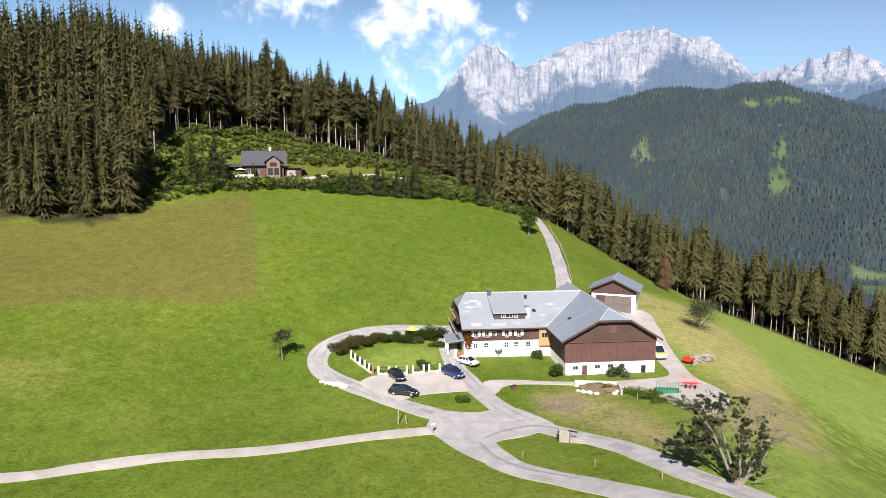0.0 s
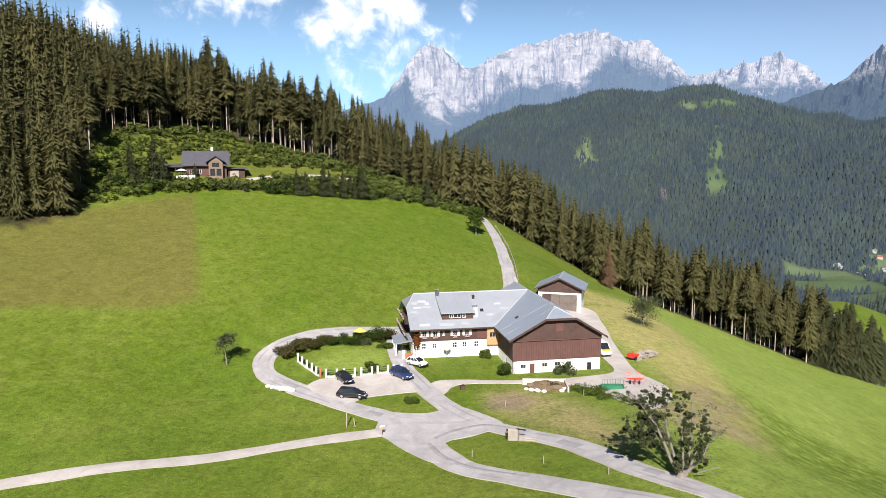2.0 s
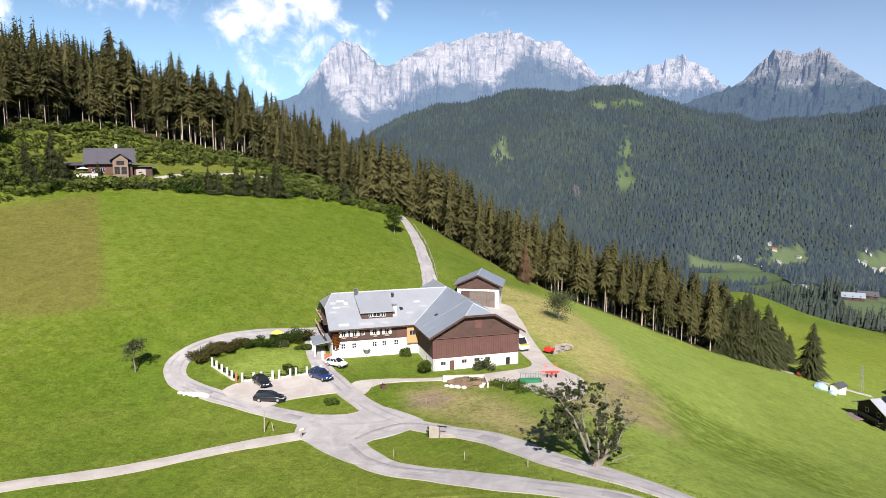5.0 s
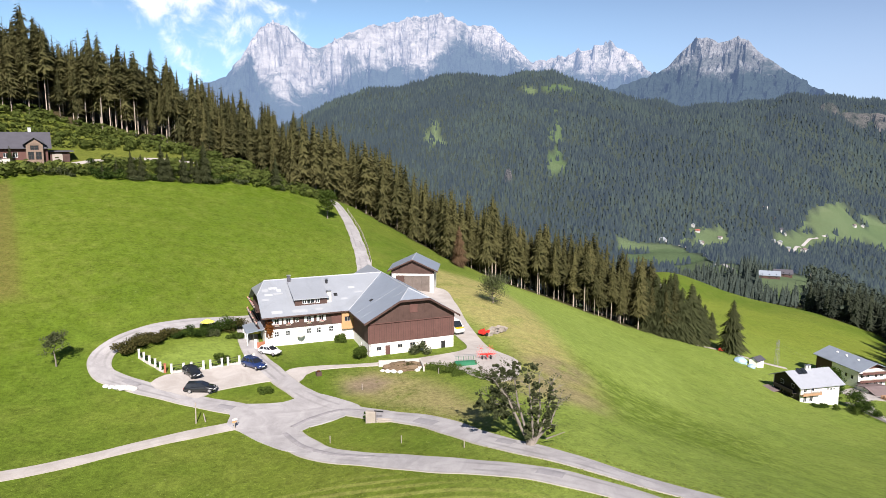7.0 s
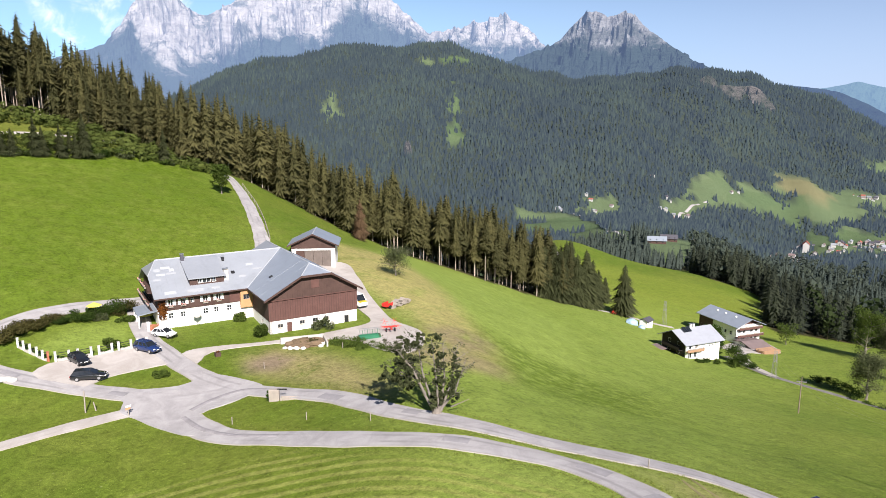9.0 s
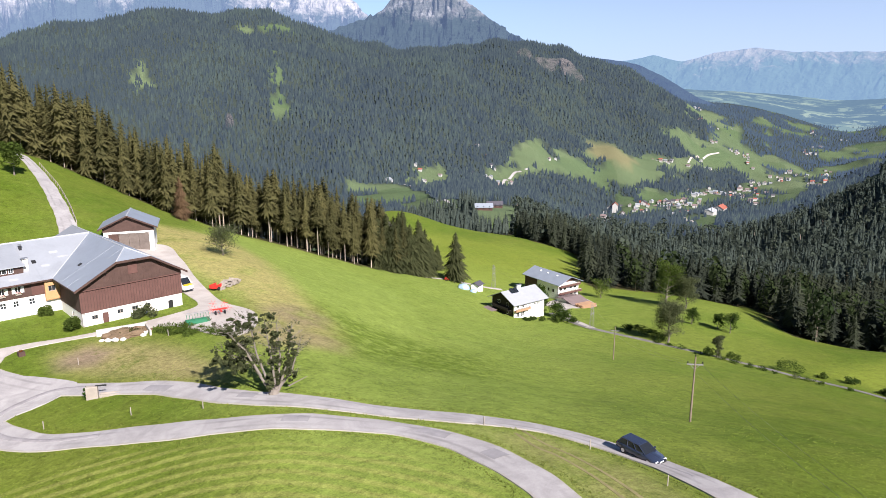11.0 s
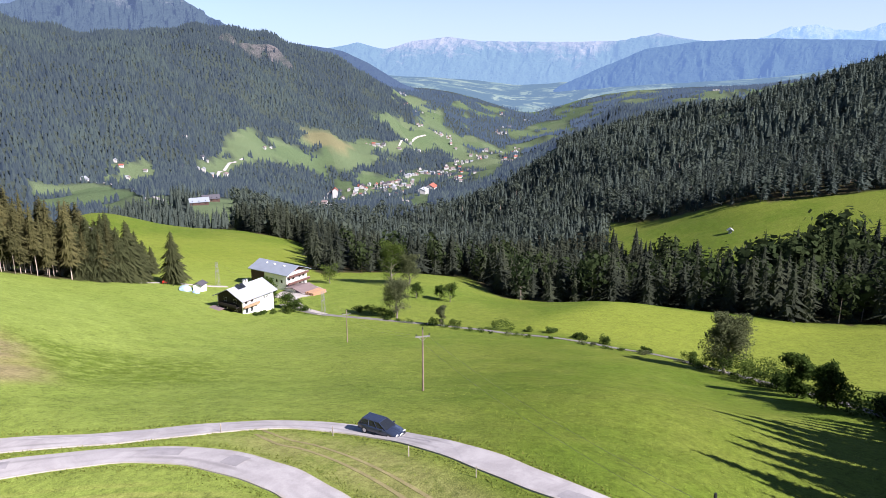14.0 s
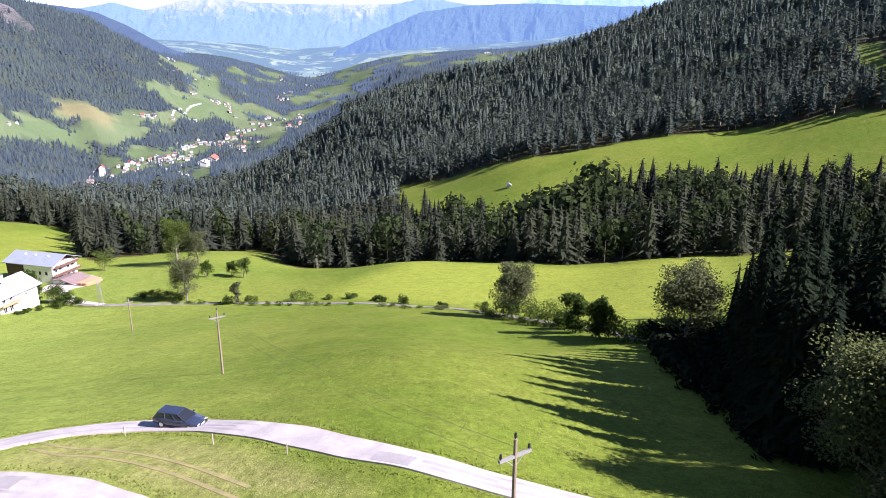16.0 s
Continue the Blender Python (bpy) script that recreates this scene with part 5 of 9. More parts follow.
PLASTER = material("white_plaster", (0.78, 0.76, 0.72), 0.9, vary=0.10, scale=0.5, fine=5.0, bump=0.01, stain=0.18)
DARK_WOOD = material("dark_boards", (0.075, 0.044, 0.036), 0.85, vary=0.5, scale=0.9, fine=9.0, bump=0.02, stain=0.4)
RED_WOOD = material("red_brown_boards", (0.110, 0.055, 0.046), 0.85, vary=0.35, scale=0.7, fine=9.0, bump=0.02, stain=0.35)
PALE_WOOD = material("honey_boards", (0.48, 0.27, 0.13), 0.7, vary=0.3, scale=0.9, fine=9.0, bump=0.015, stain=0.2)
GREY_WOOD = material("weathered_wood", (0.32, 0.28, 0.24), 0.9, vary=0.4, scale=1.2, fine=10.0, bump=0.02, stain=0.3)
WHITE_PAINT = material("white_paint", (0.80, 0.80, 0.78), 0.6, vary=0.08, scale=1.0, fine=10.0, stain=0.1)
SHEET_ROOF = material("sheet_roof", (0.34, 0.36, 0.39), 0.45, 0.35, vary=0.16, scale=0.35, fine=2.5, bump=0.01, stain=0.2, per_piece=0.22, spec=0.5)
SHEET_BLUE = material("blue_grey_sheet", (0.285, 0.320, 0.370), 0.45, 0.3, vary=0.15, scale=0.4, fine=3.0, bump=0.01, stain=0.15, per_piece=0.14, spec=0.5)
SHEET_PALE = material("pale_sheet", (0.42, 0.435, 0.455), 0.5, 0.2, vary=0.15, scale=0.6, fine=4.0, stain=0.15, per_piece=0.2, spec=0.5)
ROOF_DARK = material("dark_roof_tiles", (0.075, 0.072, 0.085), 0.6, vary=0.3, scale=0.6, fine=6.0, bump=0.03, stain=0.2)
ROOF_BROWN = material("brown_roof", (0.19, 0.145, 0.14), 0.7, vary=0.3, scale=0.5, fine=5.0, bump=0.03, stain=0.25)
CONCRETE = material("concrete", (0.46, 0.43, 0.39), 0.9, vary=0.2, scale=0.8, fine=7.0, bump=0.015, stain=0.35)
BRICK_RED = material("red_brick", (0.36, 0.13, 0.075), 0.9, vary=0.4, scale=2.0, fine=9.0, bump=0.02, stain=0.25)
METAL = material("galvanised_metal", (0.45, 0.46, 0.47), 0.45, 0.8, vary=0.15)
BLACK_METAL = material("black_metal", (0.03, 0.03, 0.032), 0.5, 0.3, vary=0.2)
RED_PAINT = material("red_paint", (0.55, 0.035, 0.025), 0.45, vary=0.2, stain=0.15)
GREEN_PAINT = material("green_paint", (0.03, 0.16, 0.085), 0.5, vary=0.25, stain=0.2)
YELLOW_CLOTH = material("yellow_cloth", (0.72, 0.62, 0.10), 0.9, vary=0.12)
CREAM_CLOTH = material("cream_cloth", (0.80, 0.77, 0.68), 0.9, vary=0.08)
BLUE_PLASTIC = material("blue_sheet", (0.30, 0.42, 0.55), 0.5, vary=0.25)
SOIL = material("manure_and_soil", (0.15, 0.105, 0.065), 1.0, vary=0.5, scale=1.0, fine=8.0, bump=0.08)


def glass_material(name, colour, through=0.55):
    m = bpy.data.materials.new(name)
    m.use_nodes = True
    n = Nodes(m.node_tree)
    n.add("ShaderNodeOutputMaterial", {0: n.add("ShaderNodeBsdfPrincipled", {"Base Color": rgb(*colour), "Roughness": 0.04, "Transmission Weight": through, "IOR": 1.45, "Specular IOR Level": 0.6}).outputs[0]})
    return m


GLASS = glass_material("window_glass", (0.05, 0.06, 0.07))
CAR_GLASS = glass_material("tinted_glass", (0.02, 0.024, 0.03), 0.2)


def window(parent, m, w, h, frame_mat=WHITE_PAINT, bars=(1, 0), shutters=None, sill=None, flowers=False, label=""):
    """A window in an opening w by h whose lower left outer corner is at m: frame with bars, pane, sill, shutters."""
    bm = boxes(((0, .06, 0), (w, .13, .07)), ((0, .06, h - .07), (w, .13, h)), ((0, .06, .07), (.07, .13, h - .07)), ((w - .07, .06, .07), (w, .13, h - .07)))
    for k in range(bars[0]):
        x = w * (k + 1) / (bars[0] + 1)
        box(bm, (x - .03, .065, .07), (x + .03, .125, h - .07))
    for k in range(bars[1]):
        z = h * (k + 1) / (bars[1] + 1)
        box(bm, (.07, .07, z - .025), (w - .07, .12, z + .025))
    ob = part("window", bm, frame_mat, parent, label)
    ob.matrix_local = m
    pane = part("pane", boxes(((.06, .09, .06), (w - .06, .10, h - .06))), GLASS, ob)
    pane.visible_shadow = False
    if sill:
        part("sill", boxes(((-.08, -.12, -.07), (w + .08, .06, -.005))), sill, ob)
    if shutters:
        for x0 in (-w * .5 - .02, w + .02):
            part("shutter", boxes(((x0, -.05, 0), (x0 + w * .5, -.01, h)), ((x0 + .05, -.06, .08), (x0 + w * .5 - .05, -.045, h - .08))), shutters, ob)
    if flowers:
        part("flower_box", flower_box(w), [GREY_WOOD, BLOSSOM, LEAF_LOW], ob, "flower box with red and white blossom")
    return ob


BLOSSOM = material("blossom", (0.70, 0.30, 0.28), 0.9, vary=0.9, scale=5.0, fine=14.0)
LEAF_LOW = leaf_material("leaves_low", (0.085, 0.150, 0.030), (0.020, 0.050, 0.010), scale=1.5)


def flower_box(w):
    bm = boxes(((0, -.3, -.25), (w, -.06, -.06)))
    rnd = random.Random(int(w * 100))
    for k in range(26):
        c = Vector((rnd.uniform(0, w), rnd.uniform(-.34, -.04), rnd.uniform(-.12, .16)))
        got = bmesh.ops.create_icosphere(bm, subdivisions=1, radius=rnd.uniform(.05, .09), matrix=Matrix.Translation(c))["verts"]
        for f in {f for v in got for f in v.link_faces}:
            f.material_index = 1 if k % 3 else 2
    return bm


def door(parent, m, w, h, mat, label=""):
    ob = part("door", boxes(((0, .08, 0), (w, .14, h)), ((.1, .065, .12), (w - .1, .08, h * .45)), ((.1, .065, h * .52), (w - .1, .08, h - .12))), mat, parent, label)
    ob.matrix_local = m
    part("handle", boxes(((w - .16, .02, h * .48), (w - .08, .07, h * .5))), BLACK_METAL, ob)
    return ob


def sheet_roof(parent, polys, mat, thick=0.16, name="roof", seams=None):
    bm = bmesh.new()
    for p in polys:
        slab(bm, p, thick)
    return part(name, bm, mat, parent)


# ---- the farmhouse with its barn ----


def farmhouse():
    z0 = 1.6
    house = thing("farmhouse", pose(20.0, 111.2, 0, 0, 0, 6.0), "white and timber farmhouse with barn wing and sheet roof", "house")
    R, k = 12.0, 0.53
    E = R - 8.8 * k
    ridge = 17.7
    # roof planes, ridge to eave
    planes = [[(-14.1, ridge, R), (7.8, ridge, R), (-1, 8.9, E), (-15.9, 8.9, E), (-15.9, 14.1, 10.09)],
              [(-14.1, ridge, R), (-15.9, 14.1, 10.09), (-15.9, 21.3, 10.09)],
              [(-14.1, ridge, R), (-15.9, 21.3, 10.09), (-15.9, 26.5, E), (-1, 26.5, E), (7.8, ridge, R)],
              [(7.8, ridge, R), (7.8, 2.2, R), (5.2, -1.1, 10.7), (-1, -1.1, E), (-1, 8.9, E)],
              [(7.8, 2.2, R), (10.4, -1.1, 10.7), (5.2, -1.1, 10.7)],
              [(7.8, 2.2, R), (7.8, 26.5, R), (16.0, 26.5, E), (16.0, -1.1, E), (10.4, -1.1, 10.7)],
              [(7.8, ridge, R), (-1, 26.5, E), (7.8, 26.5, R)]]
    roof = [sheet_roof(house, [p], SHEET_ROOF) for p in planes]
    roof[3].data.materials[0] = SHEET_BLUE
    roof[4].data.materials[0] = SHEET_BLUE
    roof[5].data.materials[0] = SHEET_BLUE
    # ridge caps, verge boards and standing seams
    bm = bmesh.new()
    for a, b in (((-14.1, ridge, R), (7.8, ridge, R)), ((7.8, 2.2, R), (7.8, 26.5, R)), ((-14.1, ridge, R), (-15.9, 14.1, 10.09)), ((7.8, 2.2, R), (5.2, -1.1, 10.7)), ((7.8, 2.2, R), (10.4, -1.1, 10.7)), ((7.8, ridge, R), (-1, 8.9, E))):
        rod(bm, Vector(a) + Vector((0, 0, .02)), Vector(b) + Vector((0, 0, .02)), .09, sides=6)
    part("ridge_cap", bm, SHEET_PALE, house)
    bm = bmesh.new()
    for x in np.arange(-15.6, -1.2, 1.2):
        top = ridge if x > -14.1 else 14.1 + (x + 16.4) * 1.12
        rod(bm, (x, 8.95, E + .02), (x, top, R - (ridge - top) * k + .02), .014, sides=4)
    for y in (2.2, 5.4):
        rod(bm, (-1, y, E + .02), (min(7.6, 5.2 + (y + 1.1) * .78), y, R - (7.8 - min(7.6, 5.2 + (y + 1.1) * .78)) * k + .02), .014, sides=4)
        rod(bm, (16.0, y, E + .02), (8.0, max(y, 2.3), R - .08), .014, sides=4)
    tagged(part("standing_seam", bm, SHEET_ROOF, house), kind="stuff")
    verge = bmesh.new()
    for a, b in (((-1, -1.12, E), (5.2, -1.12, 10.7)), ((5.2, -1.12, 10.7), (10.4, -1.12, 10.7)), ((10.4, -1.12, 10.7), (16.0, -1.12, E))):
        slab(verge, [Vector(a) + Vector((0, 0, .03)), Vector(b) + Vector((0, 0, .03)), Vector(b) + Vector((0, 0, -.32)), Vector(a) + Vector((0, 0, -.32))], .06, Vector((0, -1, 0)))
    part("barge_board", verge, DARK_WOOD, house, "dark brown barge boards")
    part("gutter", boxes(((-15.9, 8.84, E - .26), (-1, 8.9, E - .02))), DARK_WOOD, house)
    part("gutter", boxes(((-1.06, -1.1, E - .26), (-1, 8.9, E - .02))), DARK_WOOD, house)
    # barn: rafters under the gable
    for x in (1.2, 3.6, 12.0, 14.4):
        zz = R - abs(7.8 - x) * k - .2
        part("rafter_end", boxes(((x - .09, -1.0, zz - .3), (x + .09, 0, zz - .05))), DARK_WOOD, house)
    # barn front
    front = [(1.3, 2.2, 2.25, 2.9), (5.0, 5.9, 2.35, 3.0), (7.2, 8.2, 2.4, 3.05), (9.2, 10.1, 2.4, 3.05), (2.85, 3.7, 1.2, 3.0), (12.9, 13.7, 1.0, 2.7)]
    part("wall", wall(15.2, 0.4, 3.55, .45, front), PLASTER, house, "white plastered barn base")
    for x0, x1, a, b in front[:4]:
        window(house, pose(x0, 0, a), x1 - x0, b - a, GREY_WOOD, (1, 0), sill=CONCRETE)
    door(house, pose(2.85, 0, 1.2), .85, 1.8, RED_WOOD, "red-brown plank door")
    door(house, pose(12.9, 0, 1.0), .8, 1.7, BLACK_METAL, "dark stable door")
    bm = bmesh.new()
    slab(bm, [(-.1, -.05, 3.5), (15.3, -.05, 3.5), (15.3, -.05, 7.0), (-.1, -.05, 7.0)], .22, Vector((0, 1, 0)))
    part("wall", bm, RED_WOOD, house, "dark red-brown vertical boarding")
    bm = bmesh.new()
    slab(bm, [(-.1, -.2, 6.95), (15.3, -.2, 6.95), (15.3, -.2, 7.8), (10.4, -.2, 10.4), (5.2, -.2, 10.4), (-.1, -.2, 7.6)], .3, Vector((0, 1, 0)))
    part("gable", bm, DARK_WOOD, house, "dark boarded gable")
    part("beam", boxes(((-.1, -.26, 6.86), (15.3, -.18, 7.0))), RED_WOOD, house)
    bm = bmesh.new()
    for x in np.arange(.12, 15.2, .42):
        top = min(10.4, R - abs(7.8 - x) * k - .3)
        box(bm, (x, -.075, 3.52), (x + .05, -.05, 6.86))
        box(bm, (x, -.225, 7.0), (x + .05, -.2, top))
    tagged(part("batten", bm, DARK_WOOD, house), kind="stuff")
    part("loft_hatch", boxes(((7.1, -.28, 8.3), (8.5, -.2, 9.9))), RED_WOOD, house)
    # barn left side
    side = wall(9.6, 0.6, 3.55, .4, [(5.0, 5.7, 2.2, 2.9)])
    ob = part("wall", side, PLASTER, house)
    ob.matrix_local = pose(0, 9.6, 0, 0, 0, -90)
    window(house, pose(0, 9.6 - 5.0, 2.2, 0, 0, -90), .7, .7, GREY_WOOD, (1, 0))
    part("wall", boxes(((-.05, .2, 3.5), (.25, 9.7, 7.6))), DARK_WOOD, house, "dark boarded barn side")
    # barn right and rear
    part("wall", boxes(((14.8, .45, .3), (15.2, 25.2, 3.55))), PLASTER, house)
    part("wall", boxes(((14.95, .2, 3.5), (15.25, 25.2, 7.7))), DARK_WOOD, house)
    part("wall", boxes(((-14.7, 25.2, .6), (15.2, 25.6, 7.6))), DARK_WOOD, house)
    # house front
    lower = [(-13.75, -12.95, 3.55, 4.5), (-11.85, -11.05, 3.6, 4.5), (-8.25, -7.4, 3.6, 4.55), (-6.5, -5.7, 3.6, 4.55), (-4.35, -3.5, 3.6, 4.55), (-2.6, -2.2, 2.6, 3.0)]
    upper = [(-13.7, -12.9, 5.75, 6.75), (-11.75, -10.95, 5.75, 6.75), (-10.15, -9.6, 5.85, 6.6), (-8.2, -7.4, 5.75, 6.75), (-6.05, -5.25, 5.75, 6.75)]
    front = part("wall", wall(13.3, 0.9, 4.95, .5, [(a + 15.2, b + 15.2, c, d) for a, b, c, d in lower]), PLASTER, house, "white plastered ground floor")
    front.matrix_local = pose(-15.2, 9.9, 0)
    timber = part("wall", wall(13.3, 4.95, 7.5, .35, [(a + 15.2, b + 15.2, c, d) for a, b, c, d in upper]), DARK_WOOD, house, "dark timber upper storey")
    timber.matrix_local = pose(-15.2, 9.82, 0)
    for a, b, c, d in lower:
        window(house, pose(a, 9.95, c), b - a, d - c, WHITE_PAINT, (1, 1) if b - a > .5 else (0, 0), sill=CONCRETE)
    for a, b, c, d in upper:
        window(house, pose(a, 9.85, c), b - a, d - c, WHITE_PAINT, (1, 0), shutters=WHITE_PAINT if b - a > .6 else None, flowers=b - a > .6)
    part("panel", boxes(((-3.85, 9.74, 5.0), (-2.1, 9.82, 7.45))), RED_WOOD, house)
    bay = part("wall", wall(2.1, 4.0, 7.4, .3, [(.45, 1.5, 5.3, 6.2)]), PALE_WOOD, house, "honey coloured timber bay")
    bay.matrix_local = pose(-2.1, 9.3, 0)
    part("wall", boxes(((-2.1, 9.6, 4.0), (-1.9, 10.2, 7.4))), PALE_WOOD, house)
    part("bay_floor", boxes(((-2.1, 9.35, 3.9), (0, 10.2, 4.0))), PALE_WOOD, house)
    window(house, pose(-1.65, 9.35, 5.3), 1.05, .9, GREY_WOOD, (1, 0))
    part("wall", boxes(((-2.0, 9.95, .9), (0.2, 10.3, 3.95))), PLASTER, house)
    part("climbing_plant", leaf_heap(random.Random(3), 520, (.9, .25, 1.9), .16), [BARK, LEAF_RED], house, "reddish climbing plant").matrix_local = pose(-14.6, 9.7, 5.3)
    # house left gable with balconies
    bm = bmesh.new()
    slab(bm, [(-15.2, 9.9, .9), (-15.2, 25.5, .9), (-15.2, 25.5, 7.3), (-15.2, 21.2, 9.8), (-15.2, 14.2, 9.8), (-15.2, 9.9, 7.3)], .4, Vector((1, 0, 0)))
    part("wall", bm, DARK_WOOD, house)
    part("wall", boxes(((-15.32, 9.9, .9), (-15.2, 25.5, 4.95))), PLASTER, house)
    for z in (4.9, 7.4):
        bal = part("balcony", boxes(((-16.3, 11.0 + (z > 7) * 2, z), (-15.3, 24.4 - (z > 7) * 2, z + .12))), DARK_WOOD, house, "dark wooden balcony with flowers")
        part("railing", boxes(((-16.32, 11.0 + (z > 7) * 2, z + .12), (-16.26, 24.4 - (z > 7) * 2, z + 1.0))), DARK_WOOD, bal)
        fl = part("flower_box", flower_box(12.0 - (z > 7) * 4), [GREY_WOOD, BLOSSOM, LEAF_LOW], bal)
        fl.matrix_local = pose(-16.3, 23.8 - (z > 7) * 2, z + 1.0, 0, 0, -90)
    # dormer
    zf, zb = 8.55, 9.75
    bm = bmesh.new()
    slab(bm, [(-10.2, 10.5, zb - .05), (-4.0, 10.5, zb - .05), (-4.0, 17.2, 11.95), (-10.2, 17.2, 11.95)], .14)
    dor = part("dormer", bm, SHEET_ROOF, house, "flat sheet-roofed dormer")
    dw = part("wall", wall(5.6, zf - .5, zb - .2, .2, [(1.3, 2.0, zf + .1, zb - .3), (2.05, 3.4, zf + .15, zb - .3), (3.6, 4.3, zf + .1, zb - .3)]), DARK_WOOD, dor)
    dw.matrix_local = pose(-9.9, 11.0, 0)
    for x, w in ((-8.6, .7), (-7.85, 1.35), (-6.3, .7)):
        window(dor, pose(x, 11.0, zf + .12), w, zb - zf - .42, WHITE_PAINT, (1, 0))
    for x in (-9.9, -4.45):
        part("wall", boxes(((x, 11.2, zf - .3), (x + .15, 16, zb + .1))), DARK_WOOD, dor)
    # chimneys, roof lights, aerial, paler repair sheets
    for x, y, w, h, mat in ((-9.9, 16.6, .55, 12.7, ROOF_DARK), (-3.8, 11.7, .75, 10.4, CONCRETE), (-3.2, 16.0, .4, 11.7, BLACK_METAL)):
        ch = part("chimney", boxes(((x - w / 2, y - w / 2, 7.6), (x + w / 2, y + w / 2, h))), mat, house)
        part("cap", boxes(((x - w / 2 - .08, y - w / 2 - .08, h + .12), (x + w / 2 + .08, y + w / 2 + .08, h + .2)), ((x - .06, y - .06, h - .02), (x + .06, y + .06, h + .13))), METAL, ch)
    for x, y in ((-2.3, 12.9), (2.6, 7.0)):
        q = R - (ridge - y) * k if x < 0 else R - (7.8 - x) * k
        t = math.degrees(math.atan(k))
        rl = part("roof_light", boxes(((-.3, -.35, 0), (.3, .35, .1))), BLACK_METAL, house)
        rl.matrix_local = pose(x, y, q, t if x < 0 else 0, 0 if x < 0 else -t, 0)
    rnd = random.Random(8)
    for x, y, w, d in ((-14.3, 15.2, 1.0, .7), (-12.9, 15.6, 1.5, .6), (-12.0, 15.0, .8, .8), (-13.9, 14.1, 1.4, .5), (-12.2, 14.2, 1.6, .45), (-14.6, 13.0, 1.2, .5), (-9.3, 9.8, 2.6, .8), (-13.2, 9.9, 1.8, .7), (-6.0, 9.9, 1.3, .6), (1.0, 14.4, 1.2, .5), (2.0, 13.2, 1.6, .4), (-1.0, 11.8, 1.2, .5)):
        rp = part("repair_sheet", boxes(((-w / 2, -d / 2, 0), (w / 2, d / 2, .025))), SHEET_PALE, house)
        rp.matrix_local = pose(x, y, R - (ridge - y) * k + .012, math.degrees(math.atan(k)), 0, rnd.uniform(-1, 1))
    # rear wing with a gable roof beyond the ridge
    bm = bmesh.new()
    slab(bm, [(6.6, 24, 8.4), (9.4, 24, 10.7), (9.4, 33, 10.7), (6.6, 33, 8.4)], .14)
    slab(bm, [(9.4, 24, 10.7), (12.2, 24, 8.4), (12.2, 33, 8.4), (9.4, 33, 10.7)], .14)
    part("rear_roof", bm, SHEET_ROOF, house)
    part("wall", boxes(((7.1, 25.6, 1.0), (11.7, 32.5, 8.5))), PLASTER, house)
    # porch on the left corner: awning, posts and a picket gate
    part("porch_roof", slab(bmesh.new(), [(-18.4, 10.2, 4.7), (-15.3, 10.2, 5.1), (-15.3, 16, 5.1), (-18.4, 16, 4.7)], .12), SHEET_BLUE, house)
    for y in (10.4, 13.2, 15.8):
        part("porch_post", boxes(((-18.3, y - .1, 1.6), (-18.1, y + .1, 4.7))), WHITE_PAINT, house)
    return house


def leaf_heap(rnd, count, half, size, shell=0.35):
    """A loose heap of leaves within an ellipsoid, for shrubs and climbers (material 1)."""
    bm = bmesh.new()
    for _ in range(count):
        d = Vector((rnd.gauss(0, 1), rnd.gauss(0, 1), rnd.gauss(0, 1))).normalized() * (shell + (1 - shell) * rnd.random()) * rnd.uniform(.8, 1.08)
        c = Vector((d.x * half[0], d.y * half[1], d.z * half[2]))
        u = Vector((rnd.gauss(0, 1), rnd.gauss(0, 1), rnd.gauss(0, .8))).normalized()
        v = u.cross(d + Vector((0.1, 0.2, 0.3))).normalized()
        s = size * rnd.uniform(.6, 1.3)
        f = bm.faces.new([bm.verts.new(c + a * s * u + b * s * .7 * v) for a, b in ((-1, 0), (0, -1), (1, 0), (0, 1))])
        f.material_index = 1
    return bm


LEAF_RED = leaf_material("leaves_autumn", (0.32, 0.11, 0.03), (0.12, 0.05, 0.015), scale=1.5)
farmhouse()


GATE_WOOD = material("gate_boards", (0.14, 0.115, 0.10), 0.9, vary=0.4, scale=1.2, fine=10.0, bump=0.02, stain=0.3)


